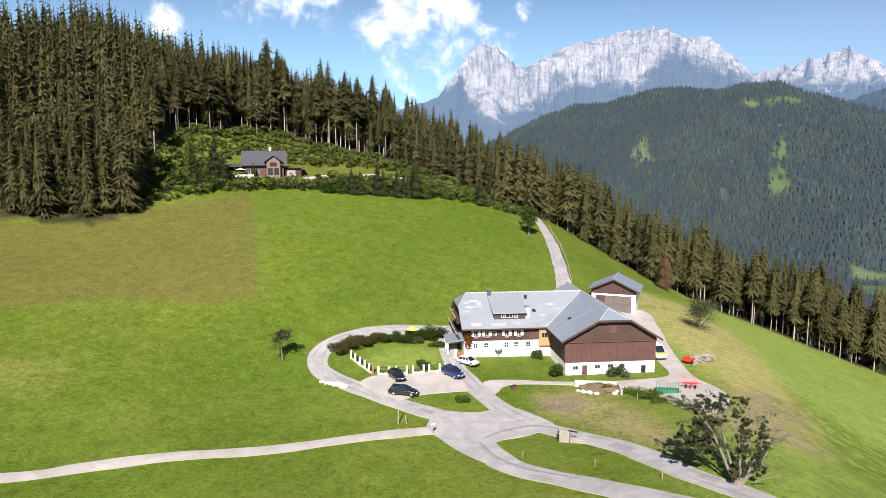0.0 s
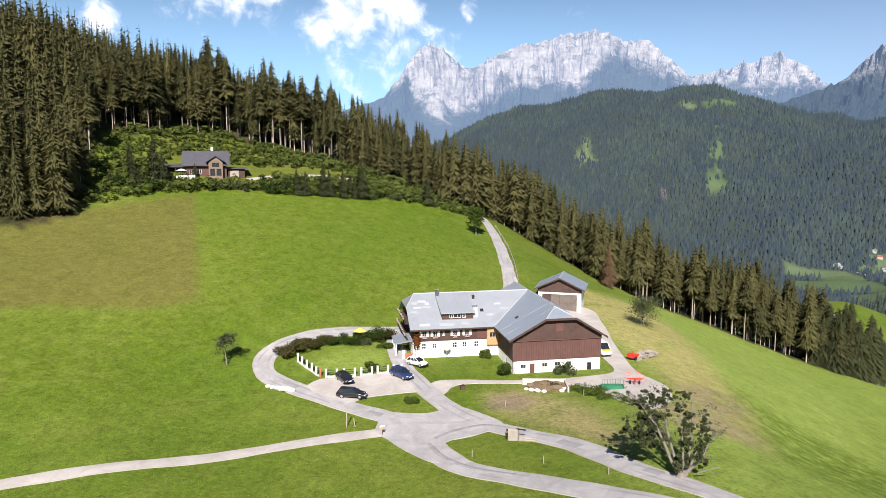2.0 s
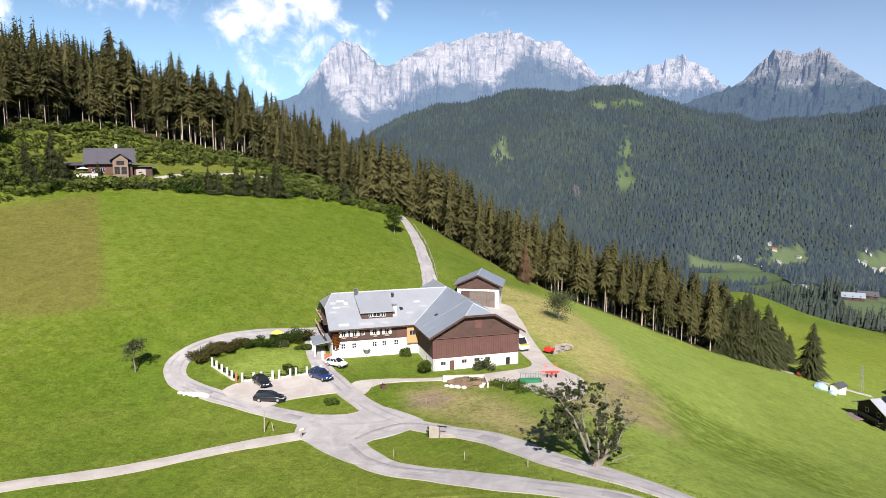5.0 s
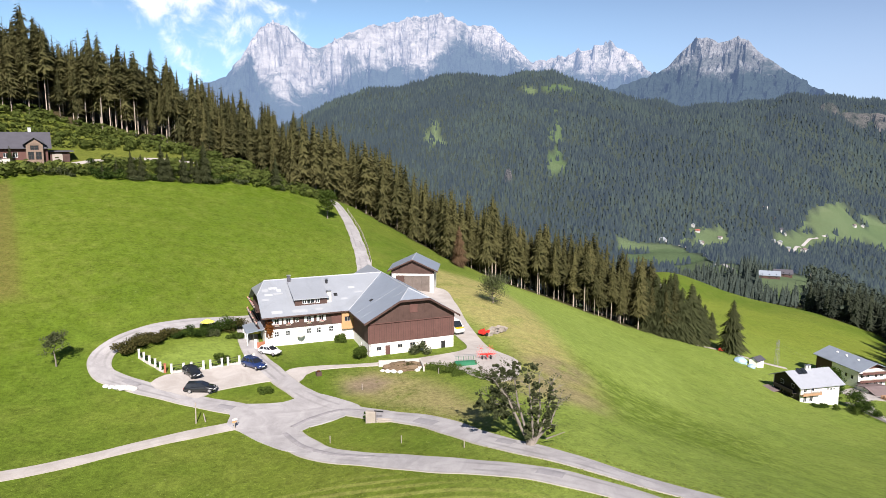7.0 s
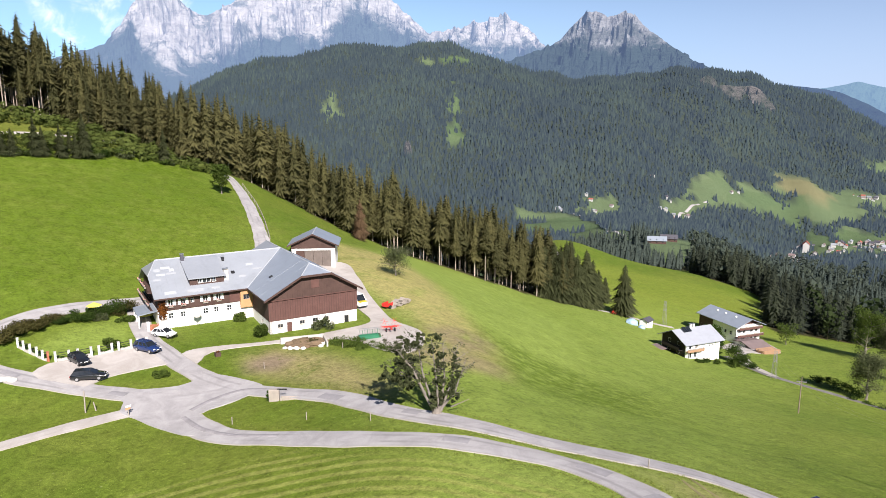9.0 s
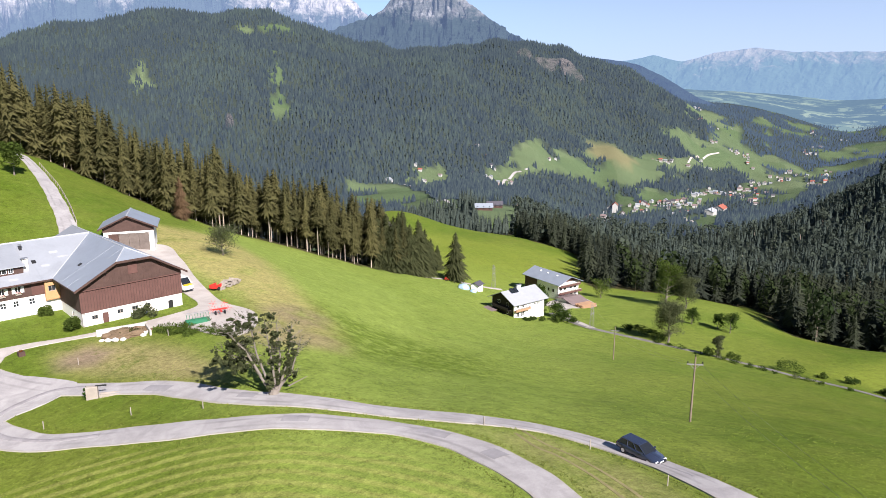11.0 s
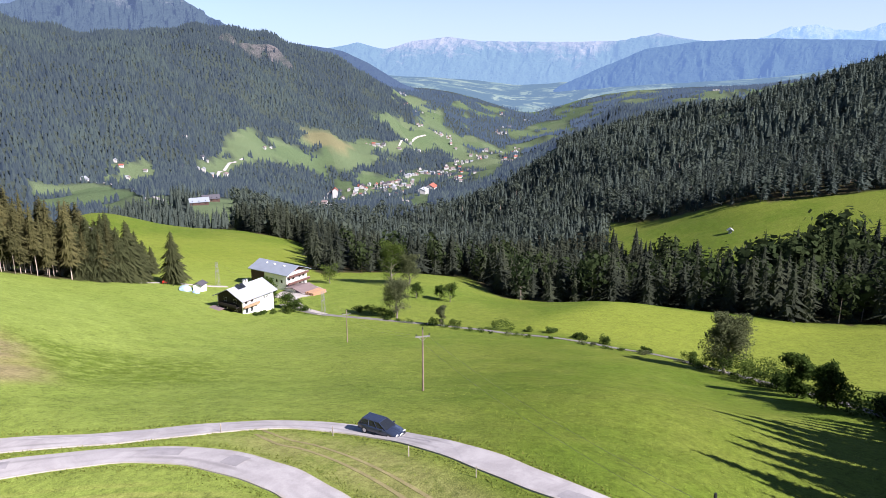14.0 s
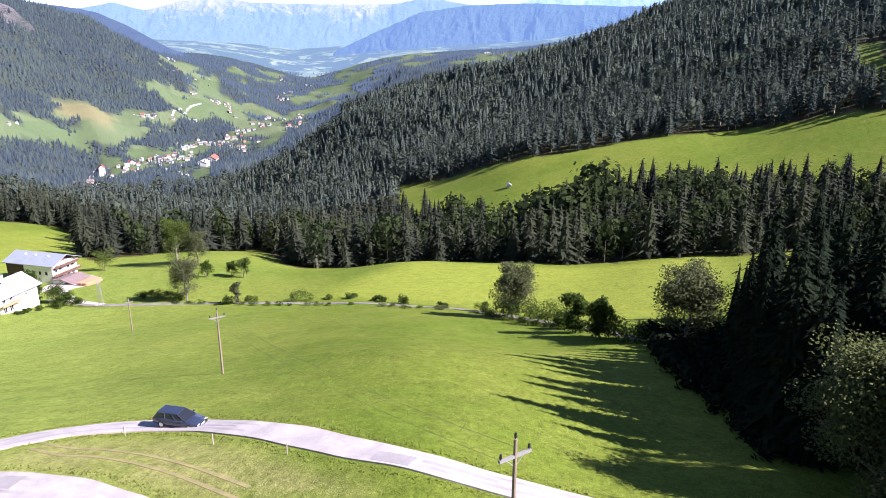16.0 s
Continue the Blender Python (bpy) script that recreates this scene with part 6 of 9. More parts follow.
def shed():
    ob = thing("machine_shed", pose(37.0, 149.4, 3.0, 0, 0, -20.0), "white and dark timber machine shed with a blue-grey roof", "shed")
    R, E = 7.8, 5.2
    for sgn in (-1, 1):
        part("roof", slab(bmesh.new(), [(0, -.9, R), (sgn * 5.6, -.9, E), (sgn * 5.6, 8.6, E), (0, 8.6, R)], .16), SHEET_BLUE, ob)
    part("ridge_cap", boxes(((-.12, -.9, R - .02), (.12, 8.6, R + .06))), SHEET_PALE, ob)
    part("wall", wall(9.4, -.6, 4.5, .35, [(.9, 8.5, .2, 4.0)]), PLASTER, ob, "white plastered front").matrix_local = pose(-4.7, 0, 0)
    for lo, hi in (((4.4, .35, -.6), (4.7, 8, 5.3)), ((-4.7, .35, -.6), (-4.4, 8, 5.3)), ((-4.4, 7.7, -.6), (4.4, 8, 5.4))):
        part("wall", boxes((lo, hi)), PLASTER, ob)
    part("gable", slab(bmesh.new(), [(-4.8, -.08, 4.45), (4.8, -.08, 4.45), (4.8, -.08, 5.45), (0, -.08, 7.6), (-4.8, -.08, 5.45)], .2, Vector((0, 1, 0))), DARK_WOOD, ob, "dark boarded gable")
    for k in range(4):
        gate = part("gate_leaf", boxes(((k * 1.9, .1, .2), (k * 1.9 + 1.86, .18, 4.0)), ((k * 1.9 + .08, .06, 2.05), (k * 1.9 + 1.78, .1, 2.2)), bevel=.0), GATE_WOOD if k else DARK_WOOD, ob, "weathered brown gate leaf")
        gate.matrix_local = pose(-3.8, 0, 0)
    for sgn in (-1, 1):
        part("barge_board", slab(bmesh.new(), [(0, -.92, R + .02), (sgn * 5.6, -.92, E + .02), (sgn * 5.6, -.92, E - .28), (0, -.92, R - .28)], .06, Vector((0, -1, 0))), DARK_WOOD, ob)
    for x in (-3, -1, 1, 3):
        z = R - abs(x) * .464 - .2
        part("rafter_end", boxes(((x - .08, -.85, z - .25), (x + .08, 0, z))), DARK_WOOD, ob)
    return ob


shed()

# ---- trees and shrubs ----
LEAVES = leaf_material("leaves", (0.120, 0.165, 0.035), (0.030, 0.055, 0.012), scale=0.9)
LEAVES_LIME = leaf_material("leaves_lime", (0.140, 0.158, 0.062), (0.030, 0.045, 0.018), scale=0.9, through=0.2)
LEAVES_DARK = leaf_material("leaves_dark", (0.070, 0.110, 0.024), (0.018, 0.036, 0.010), scale=0.9)
LEAVES_GREY = leaf_material("leaves_silvery", (0.150, 0.165, 0.080), (0.040, 0.058, 0.024), scale=0.9)
HEDGE_BROWN = leaf_material("leaves_bronze", (0.130, 0.110, 0.040), (0.035, 0.045, 0.014), scale=0.7)
GREY_BARK = material("grey_bark", (0.19, 0.165, 0.14), 0.95, vary=0.45, scale=1.0, fine=6.0, bump=0.03)


def limbs(rnd, h, trunk_r, count, reach, start=0.35, lean=(0, 0)):
    """Trunk and limbs as tapered rods; gives the mesh and the limb tips."""
    bm, tips = bmesh.new(), []
    axis, n = [Vector((0, 0, -.4))], 6
    for k in range(1, n + 1):
        u = k / n
        axis.append(Vector((lean[0] * u * u + rnd.uniform(-.03, .03) * h, lean[1] * u * u + rnd.uniform(-.03, .03) * h, h * .82 * u)))
    for k in range(n):
        rod(bm, axis[k], axis[k + 1] + (axis[k + 1] - axis[k]) * .06, trunk_r * (1 - k / n * .8), trunk_r * (1 - (k + 1) / n * .8), 7)
    rod(bm, (0, 0, -.4), (0, 0, .35), trunk_r * 1.6, trunk_r * .95, 8)
    for k in range(count):
        u = start + (0.95 - start) * (k + rnd.random() * .6) / count
        i = min(n - 1, int(u * n))
        a = axis[i].lerp(axis[i + 1], u * n - i)
        ang = k * 2.4 + rnd.uniform(-.5, .5)
        out = reach * (1.15 - .6 * abs(u - .55)) * rnd.uniform(.65, 1.1)
        mid = a + Vector((math.cos(ang) * out * .5, math.sin(ang) * out * .5, out * .28))
        tip = a + Vector((math.cos(ang) * out, math.sin(ang) * out, out * rnd.uniform(.35, .75)))
        r = trunk_r * (.55 - .35 * u)
        rod(bm, a, mid, r, r * .7, 5)
        rod(bm, mid, tip, r * .7, r * .2, 5)
        tips += [mid.lerp(tip, .4), tip]
    tips.append(axis[-1])
    return bm, tips


def foliage(rnd, centres, radius, per, size, flat=0.75):
    """Leaves in clumps round the centres: points and triangles with a tone for each clump."""
    v, f, tone = [], [], []
    for c in centres:
        rad, shade = radius * rnd.uniform(.65, 1.2), rnd.uniform(.25, .75)
        for _ in range(per):
            d = Vector((rnd.gauss(0, 1), rnd.gauss(0, 1), rnd.gauss(0, 1))).normalized() * rad * rnd.random() ** .45
            p = c + Vector((d.x, d.y, d.z * flat))
            u = Vector((rnd.gauss(0, 1), rnd.gauss(0, 1), rnd.gauss(0, .7))).normalized()
            w = u.cross(Vector((rnd.gauss(0, .5), rnd.gauss(0, .5), 1))).normalized()
            s = size * rnd.uniform(.55, 1.3)
            i = len(v)
            v += [p - u * s, p - w * s * .6, p + u * s, p + w * s * .6]
            f += [(i, i + 1, i + 2), (i, i + 2, i + 3)]
            tone += [min(1, max(0, shade + rnd.uniform(-.2, .2)))] * 4
    return v, f, tone


def broadleaf(x, y, h, spread, seed, mat, label, leaf=0.3, per=42, count=9, start=0.3, trunk=None, lean=(0, 0), bark=GREY_BARK, name="tree", clump=.42, group="", lift=0.0):
    rnd = random.Random(seed)
    ob = thing(name, place(x, y, rnd.uniform(0, 360) if not any(lean) else 0, lift), label, "tree", group)
    bm, tips = limbs(rnd, h, trunk or h * .022, count, spread * .8, start, lean)
    part("trunk", bm, bark, ob)
    more = [tips[-1].lerp(t, rnd.uniform(.35, .8)) for t in tips for _ in range(2)]
    v, f, tone = foliage(rnd, tips + more, spread * clump, per // 2, leaf)
    crown = mesh_object("crown", v, f, [mat], attrs=dict(tint=tone))
    crown.parent = ob
    return ob


def shrub(x, y, w, h, seed, mat, label, leaf=0.2, count=420, group="", name="shrub"):
    rnd = random.Random(seed)
    v, f, tone = foliage(rnd, [Vector((rnd.uniform(-.5, .5) * w, rnd.uniform(-.5, .5) * w, h * rnd.uniform(.25, .62))) for _ in range(7)], w * .36, count // 7, leaf, h / w * .9)
    ob = mesh_object(name, v, f, [mat], attrs=dict(tint=tone))
    ob.matrix_world = place(x, y, 0, -.1)
    return tagged(ob, label, "shrub", group)


NEEDLES_GREEN = leaf_material("needles_green", (0.098, 0.106, 0.046), (0.014, 0.021, 0.012), through=0.25)


def spruce(x, y, h, seed, label, wide=1.0, group="", low=0.05, mat=NEEDLES_GREEN):
    ob = thing("spruce_tree", place(x, y, seed * 47 % 360), label, "tree", group)
    v, f, m = spruce_shape(seed, 380, low, 0.17 * wide, leaf=0.062)
    v = v * h
    rnd = random.Random(seed)
    tone = [rnd.uniform(.3, .7)] * len(v)
    for name, k, mt in (("trunk", 0, BARK), ("crown", 1, mat)):
        t = mesh_object(name, v, f[m == k], [mt], attrs=dict(tint=tone))
        t.parent = ob
    return ob


LEAVES_OLD = leaf_material("leaves_old", (0.112, 0.124, 0.056), (0.018, 0.028, 0.014), scale=0.9, through=0.2)


def big_split_tree():
    """The old roadside tree: two grey trunks from one stool, a sparse leaning crown on one side, stripped upright limbs on the other."""
    ob = thing("roadside_tree", place(29.4, 66.3, -24), "old split roadside tree, half its crown stripped bare", "tree")
    rnd = random.Random(77)
    bm = bmesh.new()
    rod(bm, (0, 0, -.5), (.1, 0, .7), .8, .4, 9)
    # foot, elbow, tip of each limb and how leafy it is
    stems = [((-.3, 0, .4), (-2.2, .4, 3.9), (-5.6, .8, 5.4), .8), ((-1.2, .2, 2.2), (-2.6, -.3, 5.4), (-4.8, -.6, 8.3), .75), ((-.2, .1, .4), (-1.5, .6, 4.6), (-2.2, .8, 9.1), .7), ((-1.4, .3, 3.6), (-3.0, 1.0, 5.6), (-4.2, 1.4, 6.6), .8),
             ((.3, 0, .4), (.0, -.2, 4.0), (-.5, .2, 8.4), .35), ((.4, 0, .4), (.9, .3, 4.2), (.7, .5, 8.0), .2), ((.5, -.1, .4), (1.6, .2, 3.4), (2.3, .3, 7.8), .45), ((.5, 0, .6), (2.0, -.3, 2.6), (3.2, -.2, 6.4), .7)]
    tips = []
    for a, b, c, leafy in stems:
        a, b, c = Vector(a), Vector(b), Vector(c)
        rod(bm, a, b, .17, .10, 7)
        rod(bm, b, c, .10, .025, 6)
        for k in range(17):
            u = rnd.uniform(.35, 1)
            p = a.lerp(b, u * 2) if u < .5 else b.lerp(c, u * 2 - 1)
            ang, out = rnd.uniform(0, 6.28), rnd.uniform(.5, 1.5) * (.6 + leafy * .6)
            q = p + Vector((math.cos(ang) * out, math.sin(ang) * out, out * rnd.uniform(.1, .9)))
            rod(bm, p, q, .045, .012, 4)
            if rnd.random() < leafy:
                tips.append(q)
            for _ in range(3):
                rod(bm, q, q + Vector((rnd.gauss(0, .4), rnd.gauss(0, .4), rnd.uniform(-.1, .7))), .014, .004, 3)
        tips += [a.lerp(b, .75), b, b.lerp(c, .25), b.lerp(c, .5), b.lerp(c, .75), c] if leafy > .5 else [c]
    # clumps of the leaning crown, then the ivy-clad columns: along, up and radius
    mass = [(-5.3, 5.2, .9), (-4.9, 4.3, 1.0), (-4.0, 3.6, .9), (-4.2, 5.6, 1.1), (-3.4, 4.8, 1.2), (-2.4, 4.1, 1.1), (-2.6, 5.6, 1.0), (-3.0, 3.4, .8), (-4.3, 7.8, .7), (-3.6, 8.3, .7), (-3.0, 7.3, .9), (-2.2, 7.9, .9), (-1.7, 6.9, .8), (-1.9, 8.9, .6), (-.7, 8.5, .55), (.1, 8.9, .45), (-.4, 7.2, .6)]
    ivy = [(.25 + .12 * math.sin(k * 2.1), 1.3 + k * .62, .86 - .035 * k) for k in range(10)] + [(1.5 + .16 * k - .012 * k * k, 1.7 + k * .62, .68 - .03 * k) for k in range(9)]
    clumps = []
    for x, z, r in mass + ivy:
        for _ in range(9):
            clumps.append((Vector((x + rnd.gauss(0, .58) * r, rnd.gauss(0, .6) * r, z + rnd.gauss(0, .5) * r)), r * rnd.uniform(.22, .48)))
    rod(bm, (1.6, -.2, .9), (3.6, -.4, 1.9), .09, .03, 5)
    part("trunk", bm, GREY_BARK, ob, "two pale grey trunks with bare branches")
    v, f, tone = foliage(rnd, tips, .5, 14, .105)
    for c, r in clumps:
        cv, cf, ct = foliage(rnd, [c], r, int(620 * r * r) + 16, .125)
        f += [tuple(q + len(v) for q in tri) for tri in cf]
        v, tone = v + cv, tone + ct
    crown = mesh_object("crown", v, f, [LEAVES_OLD], attrs=dict(tint=tone))
    crown.parent = ob
    return ob


big_split_tree()
broadleaf(-26.4, 111.6, 5.6, 2.0, 5, LEAVES_GREY, "small field tree with a thin open crown", .16, 60, 8, .4, .12, name="field_tree")
broadleaf(54.3, 144.5, 6.6, 4.0, 6, LEAVES_GREY, "half-bare shrubby tree on the dry bank", .15, 70, 22, .06, .16, name="field_tree")
broadleaf(25.2, 204.5, 9.0, 3.0, 7, LEAVES, "roadside tree where the lane meets the forest", .3, 70, 12, .15, .2, name="field_tree")
# trees in and round the lower meadow
for k, (x, y, h, s, mat, label) in enumerate((
        (213, 139, 18.5, 5.2, LEAVES, "tall ash in the sunny hollow"), (217, 134, 13, 4.4, LEAVES_GREY, "tall ash in the sunny hollow"), (163.5, 105.5, 13.0, 4.2, LEAVES_GREY, "bushy willow beside the lane"),
        (193.5, 116.8, 5.6, 2.4, LEAVES_DARK, "small orchard tree in the sunny meadow"), (195.3, 104.9, 7.0, 3.0, LEAVES_DARK, "small orchard tree in the sunny meadow"), (197, 110, 5.0, 2.0, LEAVES_DARK, "small orchard tree in the sunny meadow"), (159.8, 88.8, 6.6, 1.6, LEAVES_GREY, "thin half-bare tree beside the lane"),
        (206, 163, 7.0, 4.2, LEAVES, "round orchard tree near the house"), (137.6, 13.6, 12.8, 4.4, LEAVES_GREY, "old ash standing beside the lane"), (113.6, .8, 7.6, 2.6, LEAVES_DARK, "young tree beside the lane"), (107.4, -3.0, 7.0, 2.6, LEAVES_DARK, "young tree beside the lane"),
        (102.5, -15.5, 12.0, 5.4, LEAVES_GREY, "broad maple at the forest edge"), (48.6, -20.2, 12.6, 5.0, LEAVES_LIME, "sunlit lime tree at the road"), (168, 160, 8.5, 3.0, LEAVES_DARK, "dark tree between the two houses"), (158.6, 148.5, 7.6, 2.4, LEAVES_DARK, "dark tree between the two houses"), (159.6, 143.4, 5.0, 3.0, LEAVES_DARK, "dark bushy tree at the chalet"), (157.0, 138.2, 3.6, 2.6, LEAVES_DARK, "dark bushy tree at the chalet"), (159.8, 151.6, 9.4, 3.0, LEAVES_DARK, "dark tree between the two houses"))):
    fine = .145 if mat is LEAVES_LIME else .21 if x < 140 else .2
    broadleaf(x, y, h, s, 100 + k, mat, label, fine, 700 if fine < .15 else 330 if x < 140 and h > 9 else 150 if x < 140 else 74 if h < 9 else 190, 9 if h < 9 else 17, .10, name="broadleaf_tree", group="meadow trees")
for k, (x, y, w, h) in enumerate(((162.3, 85.5, 2.6, 3.0), (159.2, 90, 2.8, 3.0), (164.3, 72, 4.2, 3.8), (166.1, 65, 1.9, 1.7), (166.4, 59.5, 2.4, 2.0), (161.5, 49.5, 2.6, 1.7), (163, 51.5, 2.0, 1.4), (158.6, 42.8, 2.4, 2.8), (153.2, 31.8, 2.2, 1.5), (148.5, 22, 2.4, 3.4), (145, 20, 2.6, 2.4), (134.4, 11, 4.4, 4.6), (129, 6.5, 4.6, 4.2), (126, 4.2, 4.0, 3.4), (121, 3.4, 3.0, 3.0), (104, -7, 3.4, 4.6), (141, 15.5, 4, 3.4), (113.6, .8, 2.2, 3.6), (107.4, -3.0, 2.2, 3.4), (119.5, 2.6, 2.4, 3.2),
                                  (166, 120, 3.2, 3.0), (165.5, 116, 3.4, 3.2), (165, 112, 3.2, 3.2), (164.5, 108.5, 3.6, 3.0), (155.5, 139, 3.6, 3.0), (158.5, 141.5, 4.2, 4.0), (160.5, 137, 3.0, 2.4), (152, 142.5, 2.4, 1.6), (149, 143, 2.2, 1.4), (146, 143.2, 2.0, 1.3))):
    w, h = (w * 1.35, h * 1.35) if x < 142 else (w, h)
    shrub(x, y, w, h, 300 + k, LEAVES_DARK if k % 3 else LEAVES, "bushy green shrub beside the lane", .2, 700 if x > 142 else 1500, "lane shrubs")
for k, (x, y, w, h, mat) in enumerate(((-18.2, 115.6, 3.2, 2.4, HEDGE_BROWN), (-16.4, 117.4, 3.4, 2.2, HEDGE_BROWN), (-14.2, 118.6, 3.2, 1.9, HEDGE_BROWN), (-11.8, 120.0, 3.0, 1.7, HEDGE_BROWN), (-9.6, 121.2, 3.0, 1.7, LEAVES_DARK), (-7.2, 122.6, 3.0, 1.9, LEAVES_DARK), (-5.0, 124.0, 3.2, 2.4, LEAVES_DARK), (-2.9, 125.4, 3.6, 3.0, LEAVES_DARK), (-1.2, 126.2, 3.2, 2.7, HEDGE_BROWN), (-1.4, 122.6, 2.2, 1.3, LEAVES), (-3.2, 112.9, 1.7, 1.5, LEAVES),
                                       (18.6, 110.9, 2.1, 2.5, LEAVES), (28.2, 110.5, 2.6, 2.6, LEAVES_GREY), (2.8, 100.6, 1.5, 1.3, LEAVES), (16.4, 119.3, 1.4, 1.9, LEAVES), (-4.6, 122.9, 1.5, 1.9, LEAVES_GREY))):
    shrub(x, y, w, h, 400 + k, mat, "dense garden shrub in the hedge" if k < 9 else "rounded green shrub in the farm garden", .15, 2000, "garden shrubs")
# grass and low bushes on the lane's bank
edge_rnd = random.Random(57)
for p in spline([(161.5, 106, 0), (160, 90, 0), (159.5, 78, 0), (157, 58, 0), (153.5, 40, 0), (146.5, 23, 0), (136, 13, 0), (124, 4, 0), (112, -4, 0)], 3.2):
    if edge_rnd.random() < .72:
        shrub(p.x - 1.6 + edge_rnd.gauss(0, .4), p.y + edge_rnd.gauss(0, .6), edge_rnd.uniform(1.2, 2.6), edge_rnd.uniform(.6, 1.5), edge_rnd.randrange(9999), edge_rnd.choice((LEAVES, LEAVES_DARK, LEAVES_GREY)), "low green bush on the bank of the lane", .15, 260, "lane bank bushes")
# scrub and young spruces on the bank under the hill house
rng_bank = random.Random(31)
bank = spline([(-76, 190, 0), (-64, 197.5, 0), (-52, 203, 0), (-40, 205, 0), (-30, 205.5, 0), (-20, 209, 0), (-8, 214.5, 0), (4, 222, 0), (18, 225, 0)], 1.5)
made = [shrub(-64, 197.5, 4.0, 3.4, 501, LEAVES_DARK, "dense scrub on the bank above the meadow", .26, 430, "bank scrub"), shrub(-30, 206, 4.4, 3.0, 502, LEAVES, "dense scrub on the bank above the meadow", .26, 430, "bank scrub"), shrub(2, 224, 3.6, 2.6, 503, LEAVES_GREY, "dense scrub on the bank above the meadow", .26, 430, "bank scrub")]
for k in range(96):
    p = bank[rng_bank.randrange(len(bank))]
    off = abs(rng_bank.gauss(0, 1)) * 5.5
    x, y = p.x + rng_bank.gauss(0, 1.2) - off * .1, p.y + off + rng_bank.uniform(-1, 1)
    s = rng_bank.uniform(.45, 1.1)
    if -62 < x < -38 and 209 < y < 228:
        continue
    m = place(x, y, rng_bank.uniform(0, 360), -.2)
    c = copy_thing(made[k % 3], m)
    c.scale = (s, s, s * rng_bank.uniform(.7, 1.1))
young = [spruce(-66.5, 205, 13.5, 601, "young spruce on the bank below the hill house", 1.25, "young spruces"), spruce(-27, 207, 8.0, 602, "young spruce on the bank below the hill house", 1.35, "young spruces")]
for k, (x, y, s) in enumerate(((-63.5, 203, .72), (-68.5, 199, .8), (-72, 203, .5), (-61, 204, .5), (-74, 208, .62), (-24.5, 207.5, .95), (-19.5, 209, .8), (-18, 210, 1.05), (-14, 211, .7), (-10.5, 213, .9), (-8.5, 214, .95), (-34, 206, .55), (-12, 216, .5), (-31, 209, .6), (12, 226, .8), (-75, 196, .55), (-57, 212, .35))):
    c = copy_thing(young[k % 2], place(x, y, k * 70, -.2))
    c.scale = (s, s, s)
spruce(66, 206, 13.5, 655, "dying spruce with rusty brown needles at the forest edge", 1.2, mat=NEEDLES_RUST)
# spruces that stand alone or close the forest's lower end
tall = [spruce(161.0, 195.5, 19.5, 701, "solitary dark spruce in the meadow", 1.6, "lone spruces"), spruce(150, 204, 22, 702, "full-skirted spruce at the forest's end", 1.6, "forest end spruces"), spruce(143, 206, 24, 703, "full-skirted spruce at the forest's end", 1.5, "forest end spruces")]
for k, (x, y, h) in enumerate(((140, 205.5, 20), (145, 209, 18), (156.5, 211, 20), (164.5, 215.5, 14), (171, 219.5, 11))):
    spruce(x, y, h, 760 + k, "full-skirted spruce at the forest's end", 1.6, "forest end spruces")
for k, (x, y, s) in enumerate(((146, 203.5, .9), (153.5, 204.5, .8), (139, 208, 1.0), (147, 210, 1.05), (155, 210, .85), (151, 214, 1.0), (136, 210, .9), (158, 208, .6), (143, 214, 1.0))):
    c = copy_thing(tall[1 + k % 2], place(x, y, k * 50, -.2))
    c.scale = (s, s, s)


def shady_wood(x, y):
    az, r = polar(x, y)
    return (az > np.interp(r, (46, 56, 69, 90, 110, 130), (112, 107.5, 103, 101.5, 102.5, 104))) & (az < 150) & (r > np.interp(az, (104, 108, 112), (60, 54, 46))) & (r < 135) & ~((np.hypot(x - 103, y + 15) < 6) | (np.hypot(x - 48.6, y + 20.2) < 6.5))


def shady_edge(x, y):
    az, r = polar(x, y)
    return (az > np.interp(r, (50, 56, 69, 90, 110), (108, 105.5, 100, 96.5, 95))) & (az < 106) & (r > 50) & (r < 112) & (np.hypot(x - 103, y + 15) > 4)


# near-black needle copy: the wood's deep shade is put into its colour
NEEDLES_DEEP_SHADE = leaf_material("needles_deep_shade", (0.024, 0.034, 0.019), (0.005, 0.009, 0.008), through=0.15)
wood("forest_shady_front", *scatter(lambda x, y: shady_wood(x, y) & (np.hypot(x, y) <= 84), (15, -90, 90, -8), 3.7, 19), NEAR, (15, 23), [BARK, NEEDLES_DEEP_SHADE], "dense dark spruces along the lane", 19)
# bushes added to fill the near-black shade at the wood's foot
wood("forest_undergrowth", *scatter(shady_edge, (40, -40, 115, 0), 1.5, 29), BUSHES, (1.0, 2.6), [BARK, NEEDLES_DEEP_SHADE], "dark undergrowth at the foot of the shady wood", 29, slim=(.9, 1.5), lift=-.2)
wood("forest_shady", *scatter(lambda x, y: shady_wood(x, y) & (np.hypot(x, y) > 84), (15, -125, 140, -8), 4.6, 9), MIDDLE, (15, 23), [BARK, NEEDLES_DEEP_SHADE], "dense dark spruce wood beside the lane", 9)

